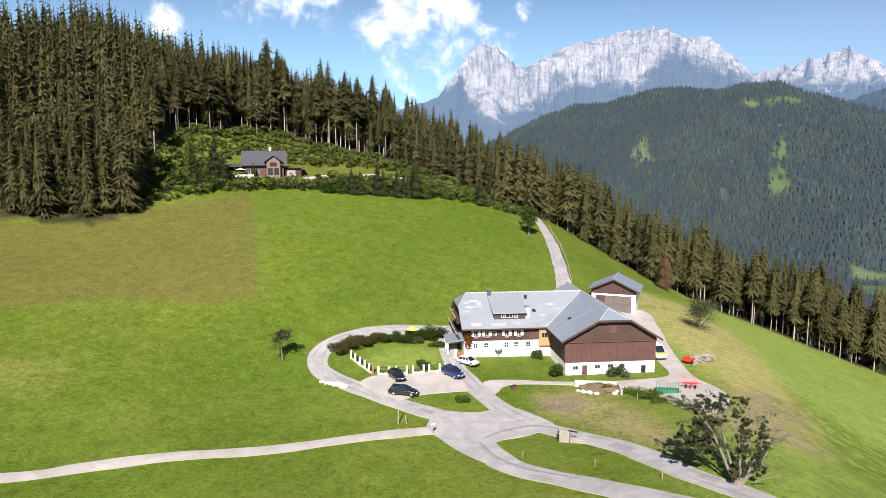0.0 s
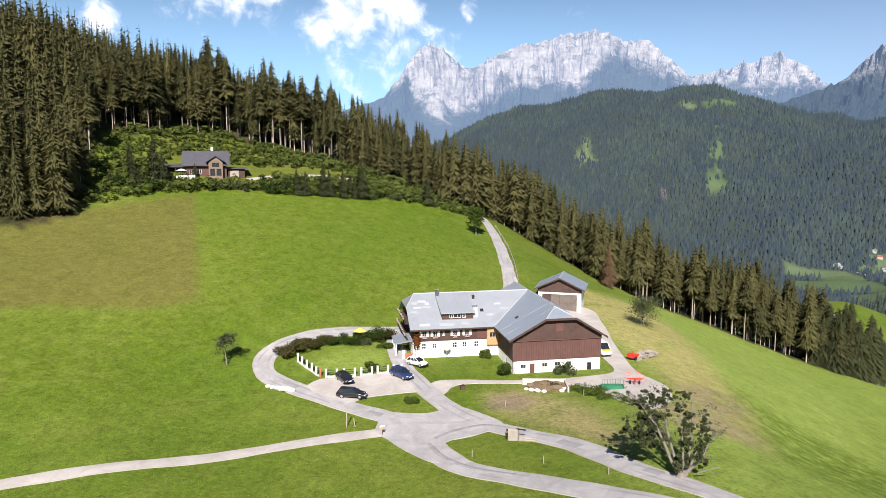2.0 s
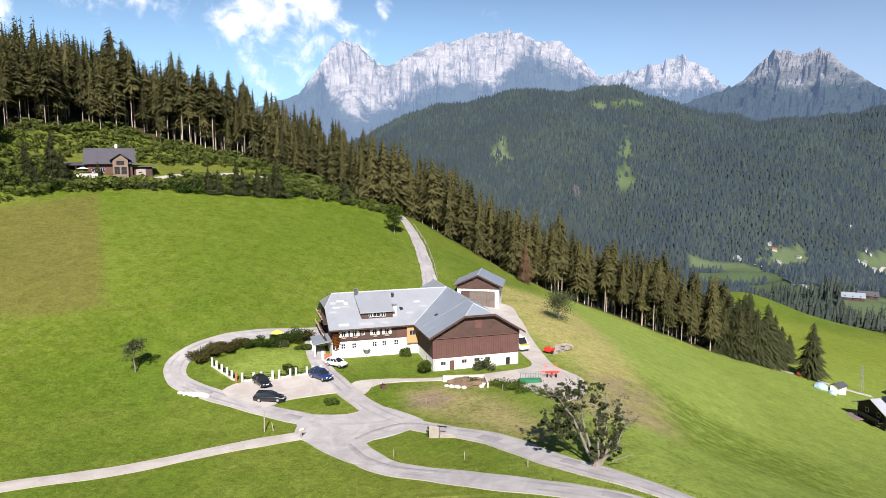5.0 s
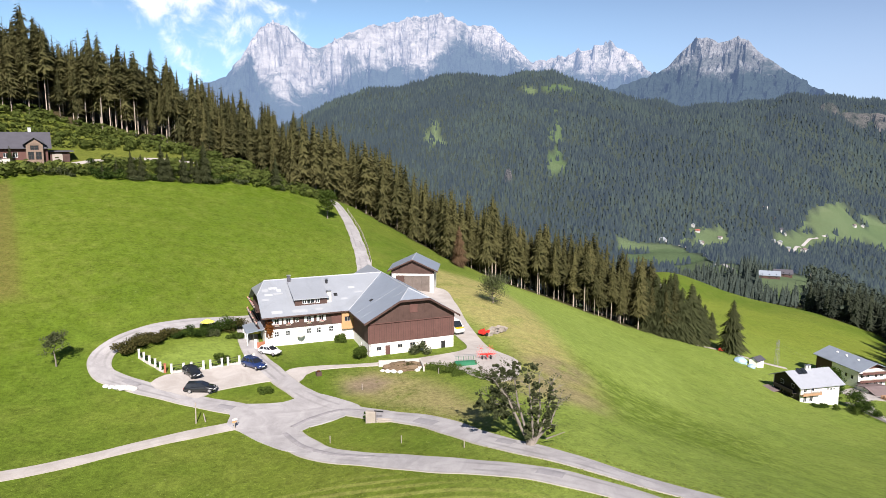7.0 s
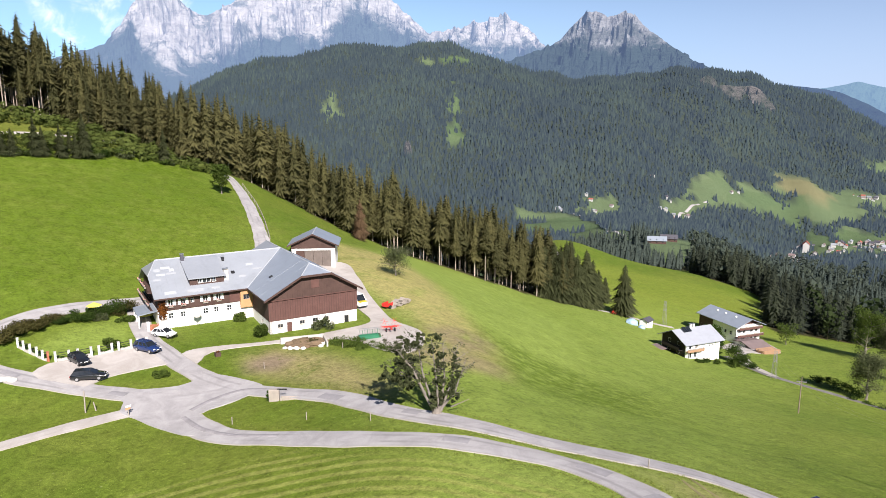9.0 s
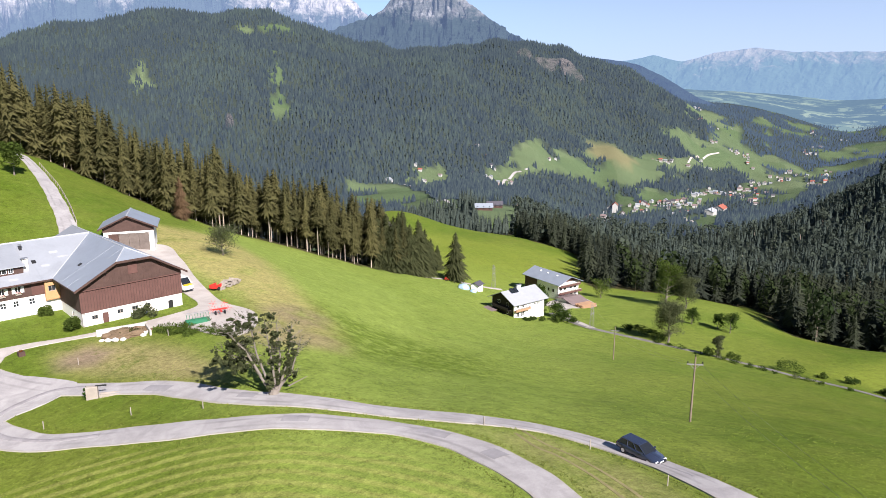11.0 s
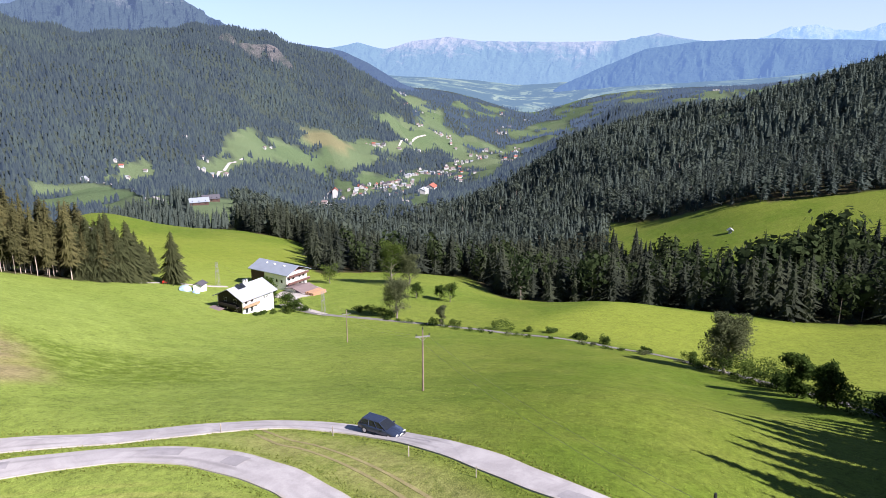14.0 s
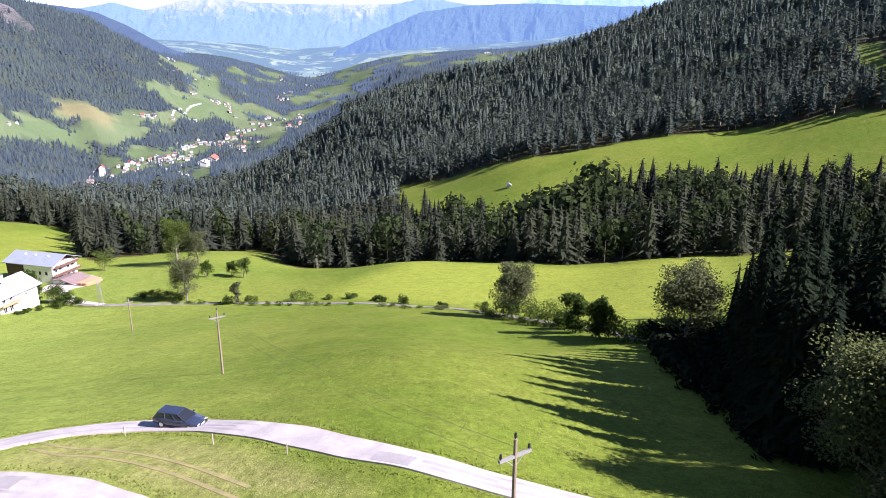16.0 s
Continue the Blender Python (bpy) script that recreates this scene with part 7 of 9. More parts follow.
# ---- road repairs and verges ----
for k, (pts, w) in enumerate((([(5.6, 87.6), (8.5, 89.6), (12.5, 90.6), (16, 88)], .9), ([(4.6, 86), (6.4, 81), (9.6, 76.6), (13.5, 73.2)], .8), ([(-16.5, 106.6), (-14.5, 104.6)], 2.0), ([(-3.5, 97.2), (-1.5, 95.8)], 1.8), ([(26.6, 69.0), (27.8, 67.2)], 2.4), ([(20.6, 81.6), (22.3, 78.6)], 2.6), ([(27.0, 59.2), (29.0, 57.4)], 2.2), ([(36.2, 49.3), (37.4, 46.4)], 2.4), ([(37.8, 41.6), (37.7, 39.6)], 2.6), ([(43.2, 14.6), (42.4, 11.6)], 2.6), ([(42.6, 11.0), (41.6, 5.6)], .7), ([(50.6, 36.0), (49.0, 28.6)], .5), ([(33, 61.1), (38, 55)], .5))):
    tagged(road("road_patch", pts, w * (.62 if w > 1.5 else .8), PATCH if k > 1 else WORN, "darker asphalt repair in the road", 0.165 if k < 2 else 0.150, 0.05, 0.05), category="road patch", kind="structure")


def verge_grass():
    """Tufts of uncut grass along the road edges."""
    rng = np.random.default_rng(12)
    v, f, tone = [], [], []
    lines = [(spline([(3.6, 90), (5.8, 83), (8.4, 77.6), (14.5, 71.4), (22.6, 62.6), (29.2, 56.6), (34.5, 51.2), (37.3, 44.4), (37, 36.7), (35.6, 31), (31, 20)], .16), 2.1), (spline([(12.9, 90.8), (17, 86), (21.8, 80), (25.8, 70.2), (29.5, 64.5), (35.2, 57.9), (43.9, 48.8), (48.6, 43), (50.4, 35), (47.6, 25), (44, 15.5), (42, 8), (41, 0)], .16), 2.0)]
    for line, half in lines:
        for k in range(1, len(line)):
            d = (line[k] - line[k - 1]).normalized()
            for sgn in (-1, 1):
                for _ in range(2):
                    off = half + abs(rng.normal(0, .55))
                    p = line[k] + Vector((d.y, -d.x)) * sgn * off
                    z, h = float(height(p.x, p.y)), rng.uniform(.05, .2)
                    a = rng.uniform(0, 6.28)
                    i, w = len(v), rng.uniform(.05, .12)
                    lx, ly = rng.normal(0, .1), rng.normal(0, .1)
                    v += [(p.x - w * math.cos(a), p.y - w * math.sin(a), z - .03), (p.x + w * math.cos(a), p.y + w * math.sin(a), z - .03), (p.x + lx, p.y + ly, z + h)]
                    f.append((i, i + 1, i + 2))
                    tone += [rng.uniform(.2, 1)] * 3
    return tagged(mesh_object("verge_grass", v, f, [VERGE], attrs=dict(tint=tone)), "uncut grass along the road edge", "grass", kind="stuff")


def meadow_tufts():
    """Loose tufts of longer grass standing in the mown meadow."""
    rng = np.random.default_rng(15)
    a, r = np.radians(rng.uniform(-36, 118, 16000)), np.sqrt(rng.uniform(30 ** 2, 90 ** 2, 16000))
    x, y = r * np.sin(a), r * np.cos(a)
    keep = fractal(x * .11, y * .11, 3, 61) + rng.uniform(-.22, .22, x.shape) > .44
    for line, half in ROADS:
        for p in line[::3]:
            keep &= np.hypot(x - p.x, y - p.y) > half
    for p in ([(-16, 92), (-8, 110), (2, 128), (36, 132), (46, 150), (44, 100), (30, 92), (8, 84)], ):
        keep &= inside(x, y, p, 1) < .5
    x, y = x[keep], y[keep]
    n = len(x)
    bx, by = np.repeat(x, 3) + rng.normal(0, .12, 3 * n), np.repeat(y, 3) + rng.normal(0, .12, 3 * n)
    t, w, h = rng.uniform(0, 6.28, 3 * n), rng.uniform(.04, .09, 3 * n), rng.uniform(.03, .08, 3 * n)
    z = height(bx, by)
    left, right = np.stack([bx - w * np.cos(t), by - w * np.sin(t), z - .02], -1), np.stack([bx + w * np.cos(t), by + w * np.sin(t), z - .02], -1)
    tip = np.stack([bx + rng.normal(0, .09, 3 * n), by + rng.normal(0, .09, 3 * n), z + h], -1)
    v = np.stack([left, right, tip], 1).reshape(-1, 3)
    tone = np.repeat(np.repeat(rng.uniform(.1, .9, n), 3), 3)
    return tagged(mesh_object("meadow_tufts", v, np.arange(len(v)).reshape(-1, 3), [TUFTS], attrs=dict(tint=tone)), "tufts of longer grass in the mown meadow", "grass", kind="stuff")


ROADS = [(spline([(-20.6, 115.5), (-19.8, 109.2), (-14.4, 104.4), (-7.1, 99.6), (-0.3, 95), (3.6, 90), (5.8, 83), (8.4, 77.6), (14.5, 71.4), (22.6, 62.6), (29.2, 56.6), (34.5, 51.2), (37.3, 44.4), (37, 36.7), (35.6, 31), (31, 20), (26, 8)], .7), 2.3), (spline([(12.9, 90.8), (17, 86), (21.8, 80), (25.8, 70.2), (29.5, 64.5), (35.2, 57.9), (43.9, 48.8), (48.6, 43), (50.4, 35), (47.6, 25), (44, 15.5), (42, 8), (41, 0), (41, -14)], .7), 2.4), (spline([(-75, 68), (-49.8, 74.8), (-42, 78), (-29.8, 81.4), (-16.9, 85.6), (-6.3, 89), (1, 91)], .7), 1.9), (spline([(103, -11), (80, -24), (60, -34)], .7), 2.0)]
TUFTS = leaf_material("tuft_blades", (0.300, 0.345, 0.080), (0.150, 0.225, 0.035), scale=0.3, through=0.5)
meadow_tufts()
VERGE = leaf_material("verge_blades", (0.210, 0.220, 0.055), (0.075, 0.130, 0.018), scale=0.3)
verge_grass()

# ---- cars ----


def tyre_mesh():
    bm = bmesh.new()
    bmesh.ops.create_cone(bm, cap_ends=True, segments=18, radius1=.32, radius2=.32, depth=.2, matrix=Matrix.Rotation(radians(90), 4, "X"))
    bmesh.ops.bevel(bm, geom=[e for e in bm.edges if e.calc_face_angle(0) > 1], offset=.03, segments=1, affect="EDGES")
    return bm


RUBBER = material("rubber", (0.02, 0.02, 0.02), 0.9, vary=0.2)
RIM = material("alloy_rim", (0.55, 0.55, 0.56), 0.35, 0.8, vary=0.1)
LAMP = material("lamp_glass", (0.75, 0.76, 0.78), 0.15, vary=0.05, spec=0.6)
TAIL = material("tail_lamp", (0.35, 0.02, 0.015), 0.25, vary=0.05)


def car(x, y, heading, paint, label, style="wagon", lift=0.12, name="car", length=None, up=None):
    """A car with its nose along its own +x: shaped body, glasshouse, wheels, lamps and mirrors."""
    m = place(x, y, heading, lift)
    ob = thing(name, m, label, "car")
    L, Wd, roof, hood, cab0, cab1, r0, r1 = {"wagon": (4.5, 1.72, 1.40, .88, -2.1, 1.05, -1.72, .2), "hatch": (3.8, 1.66, 1.40, .88, -1.75, .95, -1.3, .1), "suv": (4.3, 1.75, 1.56, .98, -2.0, 1.0, -1.65, .25), "van": (5.2, 1.95, 2.3, 1.25, -2.55, 1.75, -2.5, 1.0)}[style]
    h = L / 2
    secs = [(-h, .42, .72, .84), (-h + .12, .34, hood - .06, .95), (-h * .55, .25, hood, 1.0), (0, .25, hood, 1.0), (cab1, .25, hood - .02, 1.0), (h - .45, .25, hood - .16, .97), (h - .1, .32, hood - .3, .88), (h, .4, .62, .78)]
    bm = bmesh.new()
    rings = []
    for sx, lo, hi, ws in secs:
        w = Wd / 2 * ws
        rings.append([bm.verts.new(p) for p in ((sx, -w * .92, lo), (sx, -w, lo + .18), (sx, -w * .98, hi - .12), (sx, -w * .9, hi), (sx, w * .9, hi), (sx, w * .98, hi - .12), (sx, w, lo + .18), (sx, w * .92, lo))])
    for a, b in zip(rings, rings[1:]):
        for k in range(8):
            bm.faces.new((a[k], a[(k + 1) % 8], b[(k + 1) % 8], b[k]))
    bm.faces.new(rings[0])
    bm.faces.new(rings[-1][::-1])
    body = part("body", bm, paint, ob)
    for p in body.data.polygons:
        p.use_smooth = True
    wb, wt = Wd / 2 * .9, Wd / 2 * .72
    bm = bmesh.new()
    low = [(cab0, -wb, hood - .02), (cab1, -wb, hood - .02), (cab1, wb, hood - .02), (cab0, wb, hood - .02)]
    high = [(r0, -wt, roof - .07), (r1, -wt, roof - .07), (r1, wt, roof - .07), (r0, wt, roof - .07)]
    lv, hv = [bm.verts.new(p) for p in low], [bm.verts.new(p) for p in high]
    for k in range(4):
        bm.faces.new((lv[k], lv[(k + 1) % 4], hv[(k + 1) % 4], hv[k]))
    bm.faces.new(hv)
    part("window", bm, CAR_GLASS, ob, "dark tinted glass")
    bm = bmesh.new()
    box(bm, (r0 - .05, -wt - .02, roof - .1), (r1 + .02, wt + .02, roof), .05)
    part("roof", bm, paint, ob)
    for t in (0.0, .36, .68, 1.0):
        for sgn in (-1, 1):
            bm = bmesh.new()
            a = Vector((cab0 + (cab1 - cab0) * t, sgn * (wb + .005), hood - .03))
            b = Vector((r0 + (r1 - r0) * t, sgn * (wt + .005), roof - .06))
            rod(bm, a, b, .045, .04, 5)
            part("pillar", bm, paint, ob)
    for sx in (-h * .6, h * .62):
        for sgn in (-1, 1):
            w = part("wheel", tyre_mesh(), RUBBER, ob)
            w.matrix_local = pose(sx, sgn * (Wd / 2 - .1), .32)
            bm = bmesh.new()
            bmesh.ops.create_cone(bm, cap_ends=True, segments=12, radius1=.2, radius2=.17, depth=.03, matrix=pose(0, sgn * .105, 0, 90 * sgn, 0, 0))
            part("rim", bm, RIM, w)
    for sgn in (-1, 1):
        y0, y1 = sorted((sgn * Wd * .24, sgn * Wd * .42))
        part("headlight", boxes(((h - .16, y0, hood - .4), (h - .02, y1, hood - .26)), bevel=.02), LAMP, ob)
        part("tail_light", boxes(((-h - .01, y0, hood - .3), (-h + .1, y1, hood - .12)), bevel=.02), TAIL, ob)
        y0, y1 = sorted((sgn * Wd * .5, sgn * Wd * .6))
        part("mirror", boxes(((cab1 - .35, y0, hood), (cab1 - .2, y1, hood + .14)), bevel=.03), paint, ob)
    part("number_plate", boxes(((h - .01, -.26, .45), (h + .015, .26, .56))), WHITE_PAINT, ob)
    part("bumper", boxes(((h - .12, -Wd * .4, .3), (h + .01, Wd * .4, .42)), bevel=.02), BLACK_METAL, ob)
    part("bumper", boxes(((-h - .01, -Wd * .42, .34), (-h + .1, Wd * .42, .46)), bevel=.02), BLACK_METAL, ob)
    return ob


def car_paint(name, c):
    return material(name, c, 0.25, 0.0, vary=0.06, scale=0.8, fine=6.0, spec=0.5, coat=0.6)


NAVY, BLACK, BLUE, WHITE = car_paint("dark_blue_paint", (0.022, 0.030, 0.055)), car_paint("black_paint", (0.012, 0.013, 0.015)), car_paint("blue_paint", (0.014, 0.030, 0.105)), car_paint("white_car_paint", (0.78, 0.78, 0.77))
car(50.15, 34.6, -92, NAVY, "dark blue estate car on the narrow road", "wagon", .2)
car(-6.0, 102.2, -12, BLACK, "black estate car on the gravel parking area", "wagon", .17)
car(-7.4, 107.7, -60, BLACK, "small black car by the garden fence", "hatch", .17)
car(1.6, 110.0, -50, BLUE, "blue car parked beside the garden fence", "suv", .2)
car(4.3, 115.6, -40, WHITE, "white car parked below the farmhouse", "hatch", .2)
van = car(37.8, 121.0, -80, WHITE, "white van with a yellow front beside the barn", "van", .16, "van")
part("bonnet", boxes(((1.55, -.8, 1.12), (2.5, .8, 1.24)), bevel=.05), car_paint("yellow_paint", (0.62, 0.46, 0.03)), van, "yellow bonnet")

# ---- the garden fence ----


def garden_fence():
    ob = thing("garden_fence", pose(0, 0, 0), "white pillar garden fence with planters between the pillars", "fence")
    line = [(-15.4, 113.8), (-14.6, 112.8), (-13.7, 111.7), (-12.8, 110.7), (-12.0, 109.6), (-11.3, 109.0)]
    row = [(-10.4, 108.9), (-8.7, 109.2), (-7.6, 109.5), (-5.9, 110.0), (-4.9, 110.3), (-3.2, 110.9), (-2.3, 111.3), (-.6, 111.9), (.3, 112.3), (1.6, 112.9)]
    for k, (x, y) in enumerate(line + row):
        z = float(height(x, y))
        post = part("pillar", boxes(((-.14, -.14, -.3), (.14, .14, 1.35)), bevel=.015), BRICK_RED if k == 5 else WHITE_PAINT, ob)
        post.matrix_local = pose(x, y, z, 0, 0, 15)
        part("cap", boxes(((-.18, -.18, 1.35), (.18, .18, 1.42))), CONCRETE if k != 5 else BRICK_RED, post)
    rnd = random.Random(4)
    for a, b in list(zip(line, line[1:])) + list(zip(row[::2], row[1::2])):
        a, b = Vector((*a, 0)), Vector((*b, 0))
        mid, d = (a + b) / 2, (b - a)
        n = d.length / 2 - .2
        z, turn = float(height(mid.x, mid.y)), math.degrees(math.atan2(d.y, d.x))
        tub = part("planter", boxes(((-n, -.18, -.2), (n, .18, .35))), CONCRETE, ob)
        tub.matrix_local = pose(mid.x, mid.y, z, 0, 0, turn)
        plant = part("flowers", leaf_heap(rnd, 46, (n * .9, .2, .22), .09), [BARK, LEAF_LOW], tub)
        plant.matrix_local = pose(0, 0, .5)
        rail = part("rail", boxes(((-n, -.03, 1.15), (n, .03, 1.22)), ((-n, -.03, .8), (n, .03, .86))), BLACK_METAL, ob)
        rail.matrix_local = pose(mid.x, mid.y, z, 0, 0, turn)
    return ob


garden_fence()



def roadside_fence():
    ob = thing("roadside_fence", pose(0, 0, 0), "low pale wooden rail fence along the climbing lane", "fence")
    line = spline([(34.3, 226, 0), (34.2, 212, 0), (33.8, 198, 0), (32.6, 182, 0), (30.8, 166, 0)], 2.6)
    for k, p in enumerate(line):
        post = part("post", boxes(((-.07, -.07, -.3), (.07, .07, .95)), bevel=.01), GREY_WOOD, ob)
        post.matrix_local = pose(p.x, p.y, float(height(p.x, p.y)), 0, 0, k * 17)
        if k:
            q = line[k - 1]
            a, b = Vector((q.x, q.y, float(height(q.x, q.y)) + .85)), Vector((p.x, p.y, float(height(p.x, p.y)) + .85))
            bm = bmesh.new()
            rod(bm, a, b, .055, sides=6)
            part("rail", bm, GREY_WOOD, ob)
    return ob


roadside_fence()

# ---- small things round the junction and the yard ----


def boulder(rnd, r):
    bm = bmesh.new()
    bmesh.ops.create_icosphere(bm, subdivisions=2, radius=r)
    for v in bm.verts:
        v.co *= 1 + .3 * (noise.noise(v.co * (1.4 / r) + Vector((rnd.random() * 9, 0, 0))))
        v.co.z *= .55
    return bm


PALE_STONE = material("pale_stone", (0.56, 0.54, 0.50), 0.9, vary=0.15, scale=1.5, fine=8.0, stain=0.15)
rock_rnd = random.Random(14)
for k, (x, y, r) in enumerate(((-18.8, 104.9, .45), (-18.0, 104.5, .5), (-17.2, 104.2, .6), (-16.4, 103.9, .75), (-15.7, 103.9, .7), (-15.1, 103.6, .6), (21.6, 103.6, .5), (22.4, 103.0, .55), (23.3, 102.6, .45), (26.3, 103.2, .5), (27.0, 103.6, .4), (26.0, 102.4, .45), (20.8, 104.0, .4))):
    ob = part("boulder", boulder(rock_rnd, r), PALE_STONE, None)
    ob.matrix_world = place(x, y, k * 40, r * .3)
    tagged(ob, "pale limestone boulder in the grass", "boulder", "pale boulders")


def signpost(x, y, h, lean, label, board=True):
    ob = thing("signpost", place(x, y, 20), label, "sign")
    bm = bmesh.new()
    rod(bm, (0, 0, -.3), (lean, 0, h), .09, .07, 7)
    part("post", bm, GREY_WOOD, ob)
    if board:
        part("board", boxes(((-.3 + lean, -.1, h - .25), (.35 + lean, -.06, h - .02))), WHITE_PAINT, ob)
        part("board", boxes(((-.35 + lean, -.1, h - .55), (.25 + lean, -.06, h - .34))), PALE_WOOD, ob)
    return ob


signpost(-6.2, 92.2, 2.8, 0.05, "weathered wooden signpost at the track", False)
signpost(-5.0, 92.4, 1.2, -.25, "short leaning wooden marker post", False)
signpost(-1.4, 89.3, 1.5, 0.0, "small signpost with white board at the junction")
for k, (x, y) in enumerate(((16.4, 97.2), (9.6, 80.5), (17.2, 75.5), (28.6, 99.4), (33.8, 85.4), (47.2, 38.0), (43.2, 21.4), (44.9, 28.4), (42.6, 47.4), (22.8, 69.2))):
    ob = part("marker_post", boxes(((-.04, -.04, -.2), (.04, .04, .95)), bevel=.01), GREY_WOOD, None)
    ob.matrix_world = place(x, y, k * 33)
    tagged(ob, "thin wooden pasture post beside the road", "post", "pasture posts")


def wayside_stone():
    ob = thing("stone_trough", place(15.4, 84.4, -25), "grey wayside stone with wooden water trough beside it", "trough")
    bm = bmesh.new()
    box(bm, (-.75, -.3, -.2), (.55, .3, 1.5), .09)
    part("stone", bm, GREY_WOOD, ob)
    part("spout", boxes(((.3, -.08, 1.45), (1.5, .08, 1.58))), BLACK_METAL, ob)
    part("ivy", leaf_heap(random.Random(2), 160, (.35, .35, .8), .1), [BARK, LEAF_LOW], ob).matrix_local = pose(-.85, 0, .8)
    part("trough", wall(2.6, .05, .5, .1, []), GREY_WOOD, ob).matrix_local = pose(.7, -.35, 0)
    part("trough_side", boxes(((.7, .25, .05), (3.3, .35, .5)), ((.7, -.25, .05), (3.3, .25, .15))), GREY_WOOD, ob)
    return ob


wayside_stone()
ob = thing("planter_tub", place(11.0, 104.7, 10, .05), "dark wooden planter tub beside the yard", "planter")
part("tub", boxes(((-.4, -.4, -.1), (.4, .4, .55)), bevel=.03), DARK_WOOD, ob)
part("plant", leaf_heap(random.Random(9), 90, (.3, .3, .15), .1), [BARK, LEAF_RED], ob).matrix_local = pose(0, 0, .62)


def bunker():
    ob = thing("manure_bunker", place(24.0, 105.8, -6), "low concrete manure bunker with a brown heap", "bunker")
    part("wall", boxes(((-3.4, .0, -.6), (3.4, .25, 1.0))), CONCRETE, ob)
    part("wall", boxes(((3.15, -3.8, -.6), (3.4, 0, .9))), CONCRETE, ob)
    heap = bmesh.new()
    bmesh.ops.create_icosphere(heap, subdivisions=4, radius=1)
    for v in heap.verts:
        n = noise.noise(v.co * 2.3) * .35 + noise.noise(v.co * 6) * .12
        v.co = Vector((v.co.x * 3.2, v.co.y * 1.6, v.co.z * .95)) * (1 + n)
    part("manure", heap, SOIL, ob, "brown manure pile").matrix_local = pose(.4, -1.5, .05)
    part("weeds", leaf_heap(random.Random(6), 420, (2.2, 1.0, .4), .12), [BARK, HEDGE_BROWN], ob).matrix_local = pose(.6, -1.6, .75)
    return ob


bunker()
for k, (x, y, w, h) in enumerate(((28.6, 103.2, 2.4, 1.2), (30.0, 101.8, 2.8, 1.3), (31.2, 100.0, 2.6, 1.1), (32.0, 98.0, 2.6, 1.0), (33.0, 96.0, 2.6, .9), (34.2, 93.6, 2.4, .9), (29.4, 100.4, 2.2, .9), (30.8, 98.2, 2.2, .8))):
    shrub(x, y, w * 1.2, h * .8, 800 + k, LEAVES, "rank nettles on the bank below the yard", .12, 520, "bank nettles")


def hay_rack(x, y, turn):
    ob = thing("hay_rack", place(x, y, turn, .1), "green metal hay rack standing in the yard", "hay rack")
    part("trough", boxes(((-1.7, -.5, 0), (1.7, -.42, .55)), ((-1.7, .42, 0), (1.7, .5, .55)), ((-1.7, -.42, 0), (-1.62, .42, .55)), ((1.62, -.42, 0), (1.7, .42, .55))), GREEN_PAINT, ob)
    for k in range(9):
        bm = bmesh.new()
        rod(bm, (-1.6 + k * .4, -.45, .5), (-1.6 + k * .4, -.15, 1.5), .03, sides=5)
        part("bar", bm, GREEN_PAINT, ob)
    for yy in (-.15, .45):
        bm = bmesh.new()
        rod(bm, (-1.7, yy, 1.5), (1.7, yy, 1.5), .035, sides=5)
        part("rail", bm, METAL, ob)
    return ob


hay_rack(33.6, 101.4, -6)


def tedder(x, y):
    ob = thing("hay_tedder", place(x, y, -10, .1), "red hay tedder with folded tine arms", "farm machine")
    part("frame", boxes(((-1.1, -.12, .7), (1.1, .12, .9)), ((-.12, -1.2, .6), (.12, .4, .8)), bevel=.02), RED_PAINT, ob)
    for k, (cx, cy, cz) in enumerate(((-1.3, .2, .8), (-.5, .2, .7), (.5, .2, .7), (1.3, .2, .8), (-.8, .9, 1.5), (.8, .9, 1.5))):
        bm = bmesh.new()
        for j in range(6):
            a = j * 1.047 + k
            rod(bm, (cx, cy, cz), (cx + .62 * math.cos(a), cy + .25 * math.sin(a), cz + .6 * math.sin(a)), .03, .02, 4)
        part("rotor", bm, RED_PAINT, ob)
    for sx in (-.7, .7):
        w = part("wheel", tyre_mesh(), RUBBER, ob)
        w.matrix_local = pose(sx, -.2, .32, 0, 0, 90)
    return ob


tedder(37.8, 103.4)


def woodpile():
    ob = thing("woodpile", place(45.6, 119.8, 36), "long grey stack of split firewood on the bank", "woodpile")
    rnd = random.Random(21)
    for k in range(110):
        bm = bmesh.new()
        u = rnd.uniform(-3.2, 3.2)
        rod(bm, (u, -.55 + rnd.uniform(-.1, .1), 0), (u, .55 + rnd.uniform(-.1, .1), 0), rnd.uniform(.09, .16), sides=6)
        log = part("log", bm, GREY_WOOD, ob)
        log.matrix_local = pose(0, 0, .05 + (k % 10) * .15 * (1 - abs(u) / 6), 0, rnd.uniform(-3, 3), rnd.uniform(-4, 4))
    return ob


woodpile()
cart = thing("red_trailer", place(42.6, 117.9, 30, .1), "small red farm trailer beside the woodpile", "trailer")
part("box", boxes(((-.9, -.6, .4), (.9, .6, .55)), ((-.9, -.6, .55), (.9, -.52, 1.0)), ((-.9, .52, .55), (.9, .6, 1.0)), ((-.9, -.52, .55), (-.82, .52, 1.0))), RED_PAINT, cart)
for sgn in (-1, 1):
    part("wheel", tyre_mesh(), RUBBER, cart).matrix_local = pose(0, sgn * .7, .3)


